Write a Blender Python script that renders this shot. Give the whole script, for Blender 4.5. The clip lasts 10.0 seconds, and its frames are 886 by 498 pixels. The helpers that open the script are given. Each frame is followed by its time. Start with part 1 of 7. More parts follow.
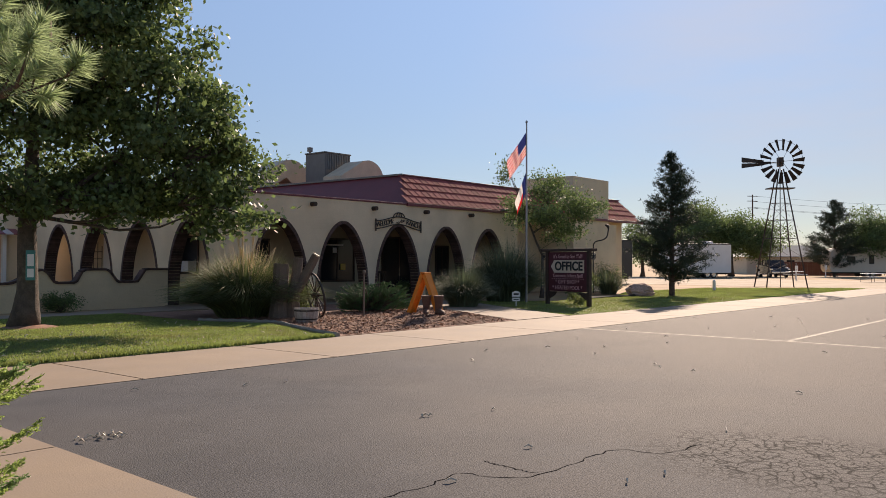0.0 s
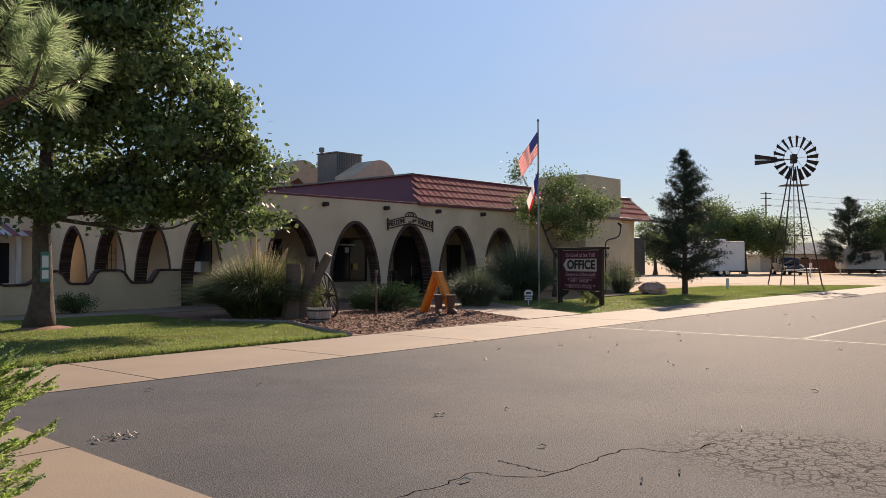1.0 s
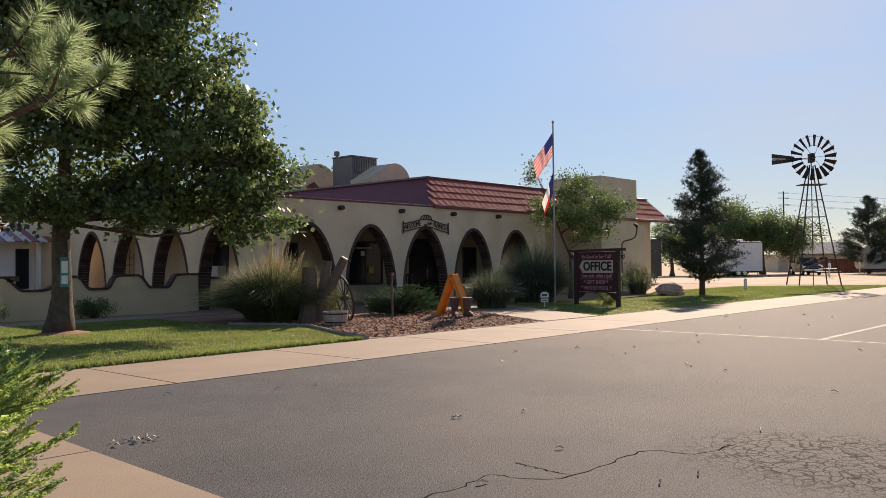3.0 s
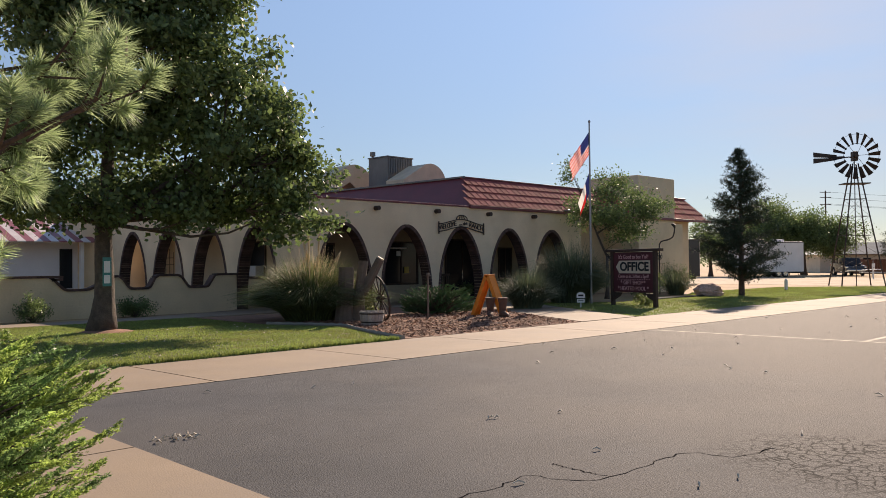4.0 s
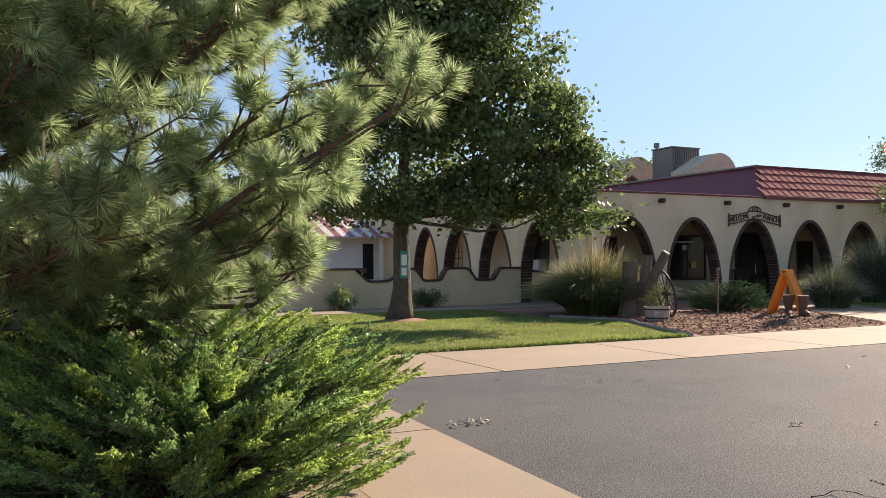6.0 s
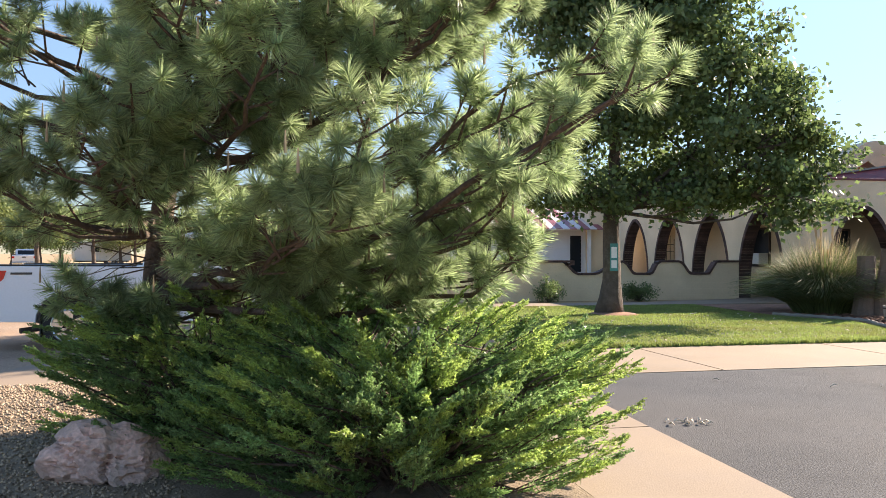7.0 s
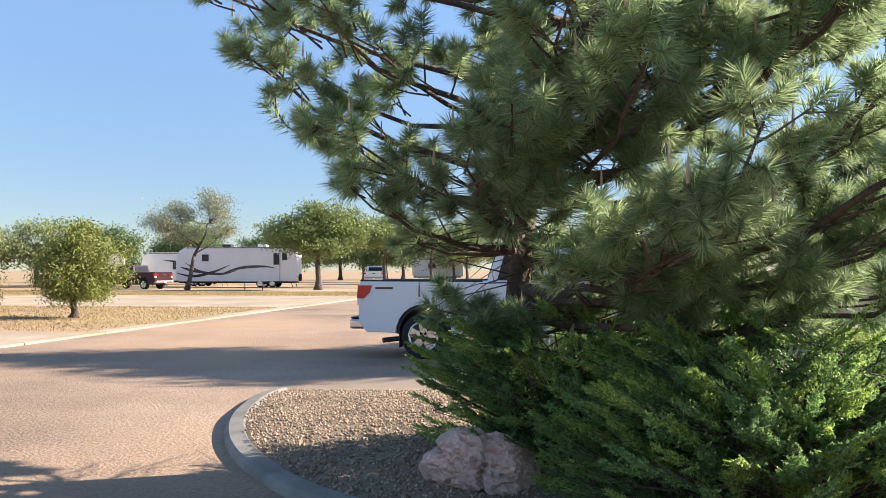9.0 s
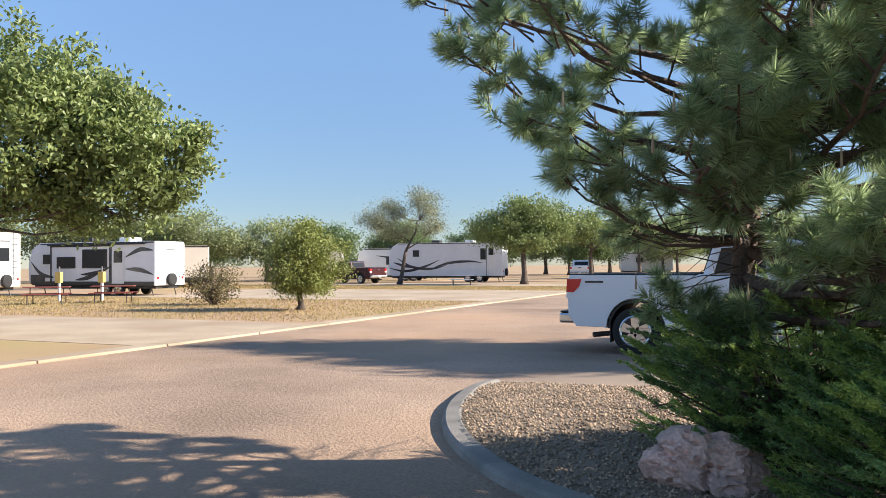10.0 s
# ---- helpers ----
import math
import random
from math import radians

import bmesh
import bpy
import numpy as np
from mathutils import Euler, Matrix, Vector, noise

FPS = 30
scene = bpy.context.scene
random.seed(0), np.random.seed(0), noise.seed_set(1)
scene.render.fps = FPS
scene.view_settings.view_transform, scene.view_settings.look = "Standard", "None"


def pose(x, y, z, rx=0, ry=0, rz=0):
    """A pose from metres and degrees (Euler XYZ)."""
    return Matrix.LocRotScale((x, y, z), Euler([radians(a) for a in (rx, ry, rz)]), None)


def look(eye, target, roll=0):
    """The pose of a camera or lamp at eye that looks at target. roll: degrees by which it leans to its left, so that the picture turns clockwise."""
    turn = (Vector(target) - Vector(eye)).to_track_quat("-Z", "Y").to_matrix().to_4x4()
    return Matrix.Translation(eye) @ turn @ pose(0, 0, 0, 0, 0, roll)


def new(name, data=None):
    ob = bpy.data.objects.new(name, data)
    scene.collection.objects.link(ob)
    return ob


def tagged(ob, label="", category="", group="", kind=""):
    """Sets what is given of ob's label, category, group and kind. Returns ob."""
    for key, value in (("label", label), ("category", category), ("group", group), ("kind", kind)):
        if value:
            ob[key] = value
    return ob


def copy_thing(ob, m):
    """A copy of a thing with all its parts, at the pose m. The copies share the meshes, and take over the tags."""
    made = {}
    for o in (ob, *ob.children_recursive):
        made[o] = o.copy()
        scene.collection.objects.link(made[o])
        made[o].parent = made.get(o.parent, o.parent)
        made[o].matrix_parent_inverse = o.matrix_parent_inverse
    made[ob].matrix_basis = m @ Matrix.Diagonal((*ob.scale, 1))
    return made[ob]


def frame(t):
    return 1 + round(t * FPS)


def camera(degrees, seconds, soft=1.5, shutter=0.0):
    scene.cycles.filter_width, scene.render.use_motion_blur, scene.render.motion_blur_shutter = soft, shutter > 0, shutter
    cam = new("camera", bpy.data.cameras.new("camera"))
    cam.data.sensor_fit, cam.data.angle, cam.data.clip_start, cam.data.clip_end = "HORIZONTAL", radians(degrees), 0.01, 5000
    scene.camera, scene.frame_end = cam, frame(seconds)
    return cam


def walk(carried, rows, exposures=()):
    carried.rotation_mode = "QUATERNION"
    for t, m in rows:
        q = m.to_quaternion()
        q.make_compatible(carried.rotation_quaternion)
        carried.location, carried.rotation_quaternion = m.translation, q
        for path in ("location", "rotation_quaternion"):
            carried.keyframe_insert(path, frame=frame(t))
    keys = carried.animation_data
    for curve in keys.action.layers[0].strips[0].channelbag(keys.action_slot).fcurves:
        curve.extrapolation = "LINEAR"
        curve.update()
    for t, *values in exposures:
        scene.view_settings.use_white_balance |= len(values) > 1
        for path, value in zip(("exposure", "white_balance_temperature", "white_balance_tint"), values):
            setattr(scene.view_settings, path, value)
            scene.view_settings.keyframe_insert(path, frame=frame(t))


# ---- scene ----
cam = camera(56.08, 10.0, soft=0.75)
PATH = [  # seconds, place, turn
    (0.0, 0.000, -0.000, 1.600, 90.90, -0.15, -50.00),
    (0.5, 0.003, 0.006, 1.600, 90.85, -0.04, -49.62),
    (1.0, 0.003, 0.010, 1.599, 90.85, 0.16, -49.18),
    (1.5, 0.002, 0.011, 1.594, 90.90, 0.37, -48.82),
    (2.0, -0.001, 0.010, 1.596, 90.96, 0.49, -48.62),
    (2.5, 0.000, 0.007, 1.597, 91.01, 0.57, -48.47),
    (4.0, -0.022, 0.001, 1.600, 91.07, 0.53, -45.67),
    (4.5, -0.025, 0.004, 1.600, 91.12, 0.55, -43.08),
    (5.0, -0.036, 0.004, 1.605, 91.13, 0.61, -39.02),
    (5.5, -0.050, 0.016, 1.600, 91.06, 0.55, -33.36),
    (7.0, -0.132, 0.103, 1.589, 90.30, -0.11, -12.43),
    (7.5, -0.167, 0.107, 1.592, 90.42, -0.01, -6.64),
    (8.0, -0.218, 0.119, 1.594, 90.72, 0.08, -1.54),
    (8.5, -0.307, 0.177, 1.606, 91.06, 0.22, 3.80),
    (9.0, -0.438, 0.233, 1.585, 91.39, 0.08, 9.37),
    (9.5, -0.510, 0.237, 1.570, 91.30, 0.31, 15.90),
    (10.0, -0.510, 0.230, 1.569, 91.08, 0.39, 23.41),
]
EXPOSURE = [(0.0, 0.70, 6900, 19), (5.0, 0.82, 6950, 17), (5.7, 1.05, 6900, 16), (7.0, 1.8, 6550, 14), (8.5, 1.7, 6250, 12), (10.0, 1.35, 5900, 12)]  # seconds, stops, kelvin, tint
walk(cam, [(t, pose(x, y, z, rx, ry, rz)) for t, x, y, z, rx, ry, rz in PATH], EXPOSURE)

# ---- light ----
SUN_AZ, SUN_EL = 22.0, 26.0          # degrees from +x towards +y, and above the horizon
world = bpy.data.worlds.new("world")
scene.world = world
world.use_nodes = True
wn, wl = world.node_tree.nodes, world.node_tree.links
sky = wn.new("ShaderNodeTexSky")
sky.sky_type = "NISHITA"
sky.sun_disc = False
sky.sun_elevation, sky.sun_rotation = radians(SUN_EL), radians(90 - SUN_AZ)
sky.altitude, sky.air_density, sky.dust_density, sky.ozone_density = 1000, 1.0, 0.06, 1.2
# thin high cloud, denser towards the sun's side
w_co = wn.new("ShaderNodeTexCoord")
w_map = wn.new("ShaderNodeMapping")
w_map.inputs["Scale"].default_value = (1.2, 1.2, 5.0)
w_map.inputs["Rotation"].default_value = (0.25, 0.12, 0.3)
w_noise = wn.new("ShaderNodeTexNoise")
w_noise.inputs["Scale"].default_value, w_noise.inputs["Detail"].default_value = 1.6, 7
w_noise.inputs["Roughness"].default_value = 0.55
w_ramp = wn.new("ShaderNodeMapRange")
w_ramp.inputs[1].default_value, w_ramp.inputs[2].default_value = 0.34, 0.72
w_dir = wn.new("ShaderNodeVectorMath")
w_dir.operation = "DOT_PRODUCT"
w_dir.inputs[1].default_value = (0.96, 0.20, 0.06)
w_side = wn.new("ShaderNodeMapRange")
w_side.inputs[1].default_value, w_side.inputs[2].default_value = 0.86, 0.99
w_mul = wn.new("ShaderNodeMath")
w_mul.operation = "MULTIPLY"
w_mul2 = wn.new("ShaderNodeMath")
w_mul2.operation = "MULTIPLY"
w_mul2.inputs[1].default_value = 0.75
w_mix = wn.new("ShaderNodeMix")
w_mix.data_type = "RGBA"
w_mix.inputs["B"].default_value = (5.2, 5.25, 5.4, 1)
wl.new(w_co.outputs["Generated"], w_map.inputs["Vector"])
wl.new(w_map.outputs["Vector"], w_noise.inputs["Vector"])
wl.new(w_noise.outputs["Fac"], w_ramp.inputs[0])
wl.new(w_co.outputs["Generated"], w_dir.inputs[0])
wl.new(w_dir.outputs["Value"], w_side.inputs[0])
wl.new(w_ramp.outputs[0], w_mul.inputs[0])
wl.new(w_side.outputs[0], w_mul.inputs[1])
wl.new(w_mul.outputs[0], w_mul2.inputs[0])
wl.new(w_mul2.outputs[0], w_mix.inputs["Factor"])
# scales the sky by height: low band dimmed and bluish, overhead brightened as fill
w_sep = wn.new("ShaderNodeSeparateXYZ")
w_el = wn.new("ShaderNodeMapRange")
w_el.interpolation_type = "SMOOTHSTEP"
w_el.inputs[1].default_value, w_el.inputs[2].default_value = -0.02, 0.5
w_grade = wn.new("ShaderNodeMix")
w_grade.data_type = "RGBA"
w_grade.inputs["A"].default_value, w_grade.inputs["B"].default_value = (0.47, 0.50, 0.56, 1), (1.25, 1.25, 1.22, 1)
w_dim = wn.new("ShaderNodeVectorMath")
w_dim.operation = "MULTIPLY"
wl.new(w_co.outputs["Generated"], w_sep.inputs[0])
wl.new(w_sep.outputs["Z"], w_el.inputs[0])
wl.new(w_el.outputs[0], w_grade.inputs["Factor"])
wl.new(sky.outputs["Color"], w_dim.inputs[0])
wl.new(w_grade.outputs["Result"], w_dim.inputs[1])
wl.new(w_dim.outputs[0], w_mix.inputs["A"])
wl.new(w_mix.outputs["Result"], wn["Background"].inputs["Color"])
wn["Background"].inputs["Strength"].default_value = 0.075

sun = new("sun", bpy.data.lights.new("sun", "SUN"))
sun.data.energy, sun.data.angle, sun.data.color = 5.0, radians(0.6), (1.0, 0.86, 0.68)
sun_dir = Vector((math.cos(radians(SUN_EL)) * math.cos(radians(SUN_AZ)), math.cos(radians(SUN_EL)) * math.sin(radians(SUN_AZ)), math.sin(radians(SUN_EL))))
sun.matrix_basis = look(sun_dir * 200, (0, 0, 0))


# ---- materials ----
def mat(name, color, rough=0.8, var=0.15, scale=3.0, fine=40.0, bump=0.15, metal=0.0, island=0.0, obrand=0.0, leaf=0.0, stain=None, spec=0.5, dist=0.02):
    """Base colour broken up at two scales, with fine relief. leaf: share of light let through. stain: (colour, amount, scale)."""
    m = bpy.data.materials.new(name)
    m.use_nodes = True
    n, l = m.node_tree.nodes, m.node_tree.links
    b = n["Principled BSDF"]
    b.inputs["Roughness"].default_value, b.inputs["Metallic"].default_value = rough, metal
    b.inputs["Specular IOR Level"].default_value = spec
    co = n.new("ShaderNodeTexCoord")

    def tex(sc, detail):
        t = n.new("ShaderNodeTexNoise")
        t.inputs["Scale"].default_value, t.inputs["Detail"].default_value = sc, detail
        l.new(co.outputs["Object"], t.inputs["Vector"])
        return t.outputs["Fac"]

    def scaled(fac, lo, hi, a=0.3, z=0.7):
        r = n.new("ShaderNodeMapRange")
        for i, v in ((1, a), (2, z), (3, lo), (4, hi)):
            r.inputs[i].default_value = v
        l.new(fac, r.inputs[0])
        return r.outputs[0]

    def times(p, q):
        t = n.new("ShaderNodeMath")
        t.operation = "MULTIPLY"
        l.new(p, t.inputs[0]), l.new(q, t.inputs[1])
        return t.outputs[0]

    big, small = tex(scale, 4), tex(fine, 3)
    f = times(scaled(big, 1 - var, 1 + var), scaled(small, 1 - var * 0.7, 1 + var * 0.7))
    if island:
        g = n.new("ShaderNodeNewGeometry")
        f = times(f, scaled(g.outputs["Random Per Island"], 1 - island, 1 + island, 0, 1))
    if obrand:
        g = n.new("ShaderNodeObjectInfo")
        f = times(f, scaled(g.outputs["Random"], 1 - obrand, 1 + obrand, 0, 1))
    rgb = n.new("ShaderNodeVectorMath")
    rgb.operation = "SCALE"
    rgb.inputs[0].default_value = color
    l.new(f, rgb.inputs["Scale"])
    out = rgb.outputs[0]
    if stain:
        mx = n.new("ShaderNodeMix")
        mx.data_type = "RGBA"
        mx.inputs["B"].default_value = (*stain[0], 1)
        l.new(scaled(tex(stain[2], 6), 0, stain[1], 0.45, 0.68), mx.inputs["Factor"])
        l.new(out, mx.inputs["A"])
        out = mx.outputs["Result"]
    l.new(out, b.inputs["Base Color"])
    if bump:
        k = n.new("ShaderNodeBump")
        k.inputs["Strength"].default_value, k.inputs["Distance"].default_value = bump, dist
        l.new(small, k.inputs["Height"])
        l.new(k.outputs[0], b.inputs["Normal"])
    if leaf:
        t = n.new("ShaderNodeBsdfTranslucent")
        l.new(out, t.inputs["Color"])
        x = n.new("ShaderNodeMixShader")
        x.inputs[0].default_value = leaf
        l.new(b.outputs[0], x.inputs[1]), l.new(t.outputs[0], x.inputs[2])
        l.new(x.outputs[0], n["Material Output"].inputs["Surface"])
    return m


def block_wall(name, color, bw=0.4, bh=0.2, depth=0.004):
    """Painted concrete block: broad mottling and the faint relief of the joints, on upright faces of either direction."""
    m = mat(name, color, 0.85, 0.07, 0.7, 30, 0.0, stain=((color[0] * 0.72, color[1] * 0.7, color[2] * 0.66), 0.45, 0.9))
    n, l = m.node_tree.nodes, m.node_tree.links
    co = n.new("ShaderNodeTexCoord")
    sep, add, com = n.new("ShaderNodeSeparateXYZ"), n.new("ShaderNodeMath"), n.new("ShaderNodeCombineXYZ")
    l.new(co.outputs["Object"], sep.inputs[0])
    l.new(sep.outputs[0], add.inputs[0]), l.new(sep.outputs[1], add.inputs[1])
    l.new(add.outputs[0], com.inputs[0]), l.new(sep.outputs[2], com.inputs[1])
    br = n.new("ShaderNodeTexBrick")
    br.inputs["Scale"].default_value = 1.0
    br.inputs["Brick Width"].default_value, br.inputs["Row Height"].default_value = bw, bh
    br.inputs["Mortar Size"].default_value, br.inputs["Mortar Smooth"].default_value = 0.008, 0.6
    l.new(com.outputs[0], br.inputs["Vector"])
    k = n.new("ShaderNodeBump")
    k.invert = True
    k.inputs["Strength"].default_value, k.inputs["Distance"].default_value = 0.5, depth
    l.new(br.outputs["Fac"], k.inputs["Height"])
    l.new(k.outputs[0], n["Principled BSDF"].inputs["Normal"])
    return m


def glass_dark(name, color=(0.02, 0.022, 0.025)):
    m = bpy.data.materials.new(name)
    m.use_nodes = True
    b = m.node_tree.nodes["Principled BSDF"]
    b.inputs["Base Color"].default_value, b.inputs["Roughness"].default_value = (*color, 1), 0.12
    b.inputs["Specular IOR Level"].default_value = 0.25
    return m


def asphalt(name):
    """Worn asphalt: stone grain, broad fading, oil stains and a patch of crazed cracking."""
    m = mat(name, (0.078, 0.080, 0.086), 0.86, 0.14, 0.3, 1.5, 0.0, stain=((0.115, 0.105, 0.097), 0.7, 0.15), spec=0.14)
    n, l = m.node_tree.nodes, m.node_tree.links
    b = n["Principled BSDF"]
    co = n.new("ShaderNodeTexCoord")
    grain = n.new("ShaderNodeTexNoise")
    grain.inputs["Scale"].default_value, grain.inputs["Detail"].default_value = 75, 5
    l.new(co.outputs["Object"], grain.inputs["Vector"])
    src = b.inputs["Base Color"].links[0].from_socket
    # an older, browner, more worn surfacing away from the walk's end
    sep = n.new("ShaderNodeSeparateXYZ")
    l.new(co.outputs["Object"], sep.inputs[0])
    worn = n.new("ShaderNodeMath")
    worn.operation = "MULTIPLY_ADD"
    worn.inputs[1].default_value = -0.75
    l.new(sep.outputs["Y"], worn.inputs[0]), l.new(sep.outputs["X"], worn.inputs[2])
    wear = n.new("ShaderNodeTexNoise")
    wear.inputs["Scale"].default_value, wear.inputs["Detail"].default_value = 0.45, 5
    l.new(co.outputs["Object"], wear.inputs["Vector"])
    edge = n.new("ShaderNodeMath")
    edge.operation = "MULTIPLY_ADD"
    edge.inputs[1].default_value = 9.0
    l.new(wear.outputs["Fac"], edge.inputs[0]), l.new(worn.outputs[0], edge.inputs[2])
    old = n.new("ShaderNodeMapRange")
    for i, v in ((1, 5.0), (2, 15.0), (3, 0.0), (4, 0.85)):
        old.inputs[i].default_value = v
    l.new(edge.outputs[0], old.inputs[0])
    om = n.new("ShaderNodeMix")
    om.data_type = "RGBA"
    om.inputs["B"].default_value = (0.142, 0.122, 0.106, 1)
    l.new(old.outputs[0], om.inputs["Factor"]), l.new(src, om.inputs["A"])
    src = om.outputs["Result"]
    gr = n.new("ShaderNodeMapRange")
    for i, v in ((1, 0.36), (2, 0.70), (3, 0.5), (4, 1.8)):
        gr.inputs[i].default_value = v
    l.new(grain.outputs["Fac"], gr.inputs[0])
    sc = n.new("ShaderNodeVectorMath")
    sc.operation = "SCALE"
    l.new(src, sc.inputs[0]), l.new(gr.outputs[0], sc.inputs["Scale"])
    # crazed cracks in one worn area
    warp = n.new("ShaderNodeTexNoise")
    warp.inputs["Scale"].default_value = 2.5
    l.new(co.outputs["Object"], warp.inputs["Vector"])
    off = n.new("ShaderNodeVectorMath")
    off.operation = "MULTIPLY_ADD"
    off.inputs[1].default_value = (0.25, 0.25, 0)
    l.new(warp.outputs["Color"], off.inputs[0]), l.new(co.outputs["Object"], off.inputs[2])
    vor = n.new("ShaderNodeTexVoronoi")
    vor.feature = "DISTANCE_TO_EDGE"
    vor.inputs["Scale"].default_value = 10.0
    l.new(off.outputs[0], vor.inputs["Vector"])
    thin = n.new("ShaderNodeMapRange")
    for i, v in ((1, 0.02), (2, 0.10), (3, 0.8), (4, 0.0)):
        thin.inputs[i].default_value = v
    l.new(vor.outputs["Distance"], thin.inputs[0])
    ell = n.new("ShaderNodeVectorMath")
    ell.operation = "SUBTRACT"
    ell.inputs[1].default_value = (7.15, 2.2, 0)
    l.new(off.outputs[0], ell.inputs[0])
    ell2 = n.new("ShaderNodeVectorMath")
    ell2.operation = "MULTIPLY"
    ell2.inputs[1].default_value = (0.75, 0.62, 0)
    l.new(ell.outputs[0], ell2.inputs[0])
    ln = n.new("ShaderNodeVectorMath")
    ln.operation = "LENGTH"
    l.new(ell2.outputs[0], ln.inputs[0])
    area = n.new("ShaderNodeMapRange")
    for i, v in ((1, 0.55), (2, 1.0), (3, 1.0), (4, 0.0)):
        area.inputs[i].default_value = v
    l.new(ln.outputs["Value"], area.inputs[0])
    mul = n.new("ShaderNodeMath")
    mul.operation = "MULTIPLY"
    l.new(thin.outputs[0], mul.inputs[0]), l.new(area.outputs[0], mul.inputs[1])
    mx = n.new("ShaderNodeMix")
    mx.data_type = "RGBA"
    mx.inputs["B"].default_value = (0.026, 0.024, 0.022, 1)
    l.new(mul.outputs[0], mx.inputs["Factor"]), l.new(sc.outputs[0], mx.inputs["A"])
    l.new(mx.outputs["Result"], b.inputs["Base Color"])
    gl = n.new("ShaderNodeMapRange")
    gl.inputs[3].default_value, gl.inputs[4].default_value = 0.12, 0.0
    l.new(mul.outputs[0], gl.inputs[0]), l.new(gl.outputs[0], b.inputs["Specular IOR Level"])
    k = n.new("ShaderNodeBump")
    k.inputs["Strength"].default_value, k.inputs["Distance"].default_value = 0.8, 0.010
    l.new(grain.outputs["Fac"], k.inputs["Height"])
    l.new(k.outputs[0], b.inputs["Normal"])
    return m


M_ASPHALT = asphalt("worn_asphalt")
M_ROAD = mat("old_tan_asphalt", (0.31, 0.225, 0.16), 0.92, 0.34, 0.3, 34, 0.7, stain=((0.46, 0.30, 0.185), 0.8, 0.16), spec=0.2)
M_CONCRETE = mat("walk_concrete", (0.265, 0.20, 0.14), 0.85, 0.10, 0.8, 70, 0.15, obrand=0.05, stain=((0.24, 0.19, 0.15), 0.5, 0.9))
M_KERB = mat("kerb_concrete", (0.24, 0.22, 0.19), 0.9, 0.18, 2.5, 60, 0.4, obrand=0.1, stain=((0.16, 0.15, 0.13), 0.7, 3.0))
M_DIRT = mat("dry_ground", (0.37, 0.245, 0.14), 0.95, 0.2, 0.25, 25, 0.3, stain=((0.34, 0.26, 0.10), 0.8, 0.14))
M_PAD = mat("caliche_pad", (0.41, 0.325, 0.225), 0.95, 0.16, 0.5, 25, 0.3, stain=((0.31, 0.22, 0.14), 0.8, 0.35))
M_LAWN = mat("lawn_soil", (0.12, 0.135, 0.035), 0.95, 0.25, 0.6, 30, 0.5, stain=((0.17, 0.15, 0.06), 0.6, 0.8))
M_BLADE = mat("grass_blade", (0.245, 0.31, 0.08), 0.7, 0.25, 0.7, 30, 0.0, island=0.35, leaf=0.4, stain=((0.2, 0.17, 0.06), 0.5, 0.8))
M_DRYBLADE = mat("dry_grass_blade", (0.38, 0.28, 0.12), 0.8, 0.2, 0.4, 30, 0.0, island=0.35, leaf=0.35, stain=((0.24, 0.22, 0.07), 0.7, 0.25))
M_MULCH = mat("bark_mulch", (0.21, 0.108, 0.068), 0.9, 0.3, 3, 60, 0.5, island=0.5)
M_GRAVEL_BED = mat("gravel_bed", (0.22, 0.165, 0.11), 0.95, 0.3, 1.0, 60, 0.7)
M_GRAVEL = mat("gravel_stone", (0.33, 0.245, 0.165), 0.85, 0.15, 2, 40, 0.1, island=0.55)
M_STUCCO = block_wall("painted_block", (0.72, 0.585, 0.40))
# wall stucco darkened: part of the deep porch's shade is in this colour
M_INNER = mat("porch_stucco_shaded", (0.44, 0.37, 0.26), 0.9, 0.08, 0.8, 30, 0.1)
M_BRICK = mat("arch_brick", (0.085, 0.050, 0.042), 0.9, 0.25, 4, 50, 0.3, island=0.35)
M_TILE = mat("red_metal_tile", (0.27, 0.075, 0.072), 0.85, 0.14, 2.5, 30, 0.1, obrand=0.18, spec=0.04)
M_REDMETAL = mat("red_fascia", (0.15, 0.030, 0.035), 0.5, 0.12, 1.2, 30, 0.05)
M_DARKWOOD = mat("dark_wood", (0.05, 0.028, 0.018), 0.7, 0.25, 3, 40, 0.2)
M_OLDWOOD = mat("weathered_wood", (0.17, 0.13, 0.10), 0.9, 0.3, 3, 35, 0.6, stain=((0.07, 0.05, 0.04), 0.7, 3))
M_PALEWOOD = mat("pale_weathered_wood", (0.40, 0.35, 0.30), 0.85, 0.2, 4, 40, 0.3, obrand=0.12)
M_BARK = mat("tree_bark", (0.11, 0.085, 0.068), 0.95, 0.3, 5, 45, 0.8, stain=((0.06, 0.045, 0.035), 0.7, 6), dist=0.05)
M_PINEBARK = mat("pine_bark", (0.10, 0.070, 0.052), 0.95, 0.35, 7, 40, 0.8, dist=0.04)
M_LEAF = mat("elm_leaf", (0.13, 0.185, 0.065), 0.52, 0.2, 0.5, 20, 0.0, island=0.45, leaf=0.45)
M_LEAF2 = mat("pale_leaf", (0.20, 0.25, 0.08), 0.55, 0.2, 0.5, 20, 0.0, island=0.25, leaf=0.35)
# leaf paled for the distance: the haze is put into the colour
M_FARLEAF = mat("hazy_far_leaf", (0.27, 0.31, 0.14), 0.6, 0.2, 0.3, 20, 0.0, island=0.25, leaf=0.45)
M_LEAF3 = mat("willow_leaf", (0.26, 0.27, 0.15), 0.55, 0.2, 0.5, 20, 0.0, island=0.35, leaf=0.35)
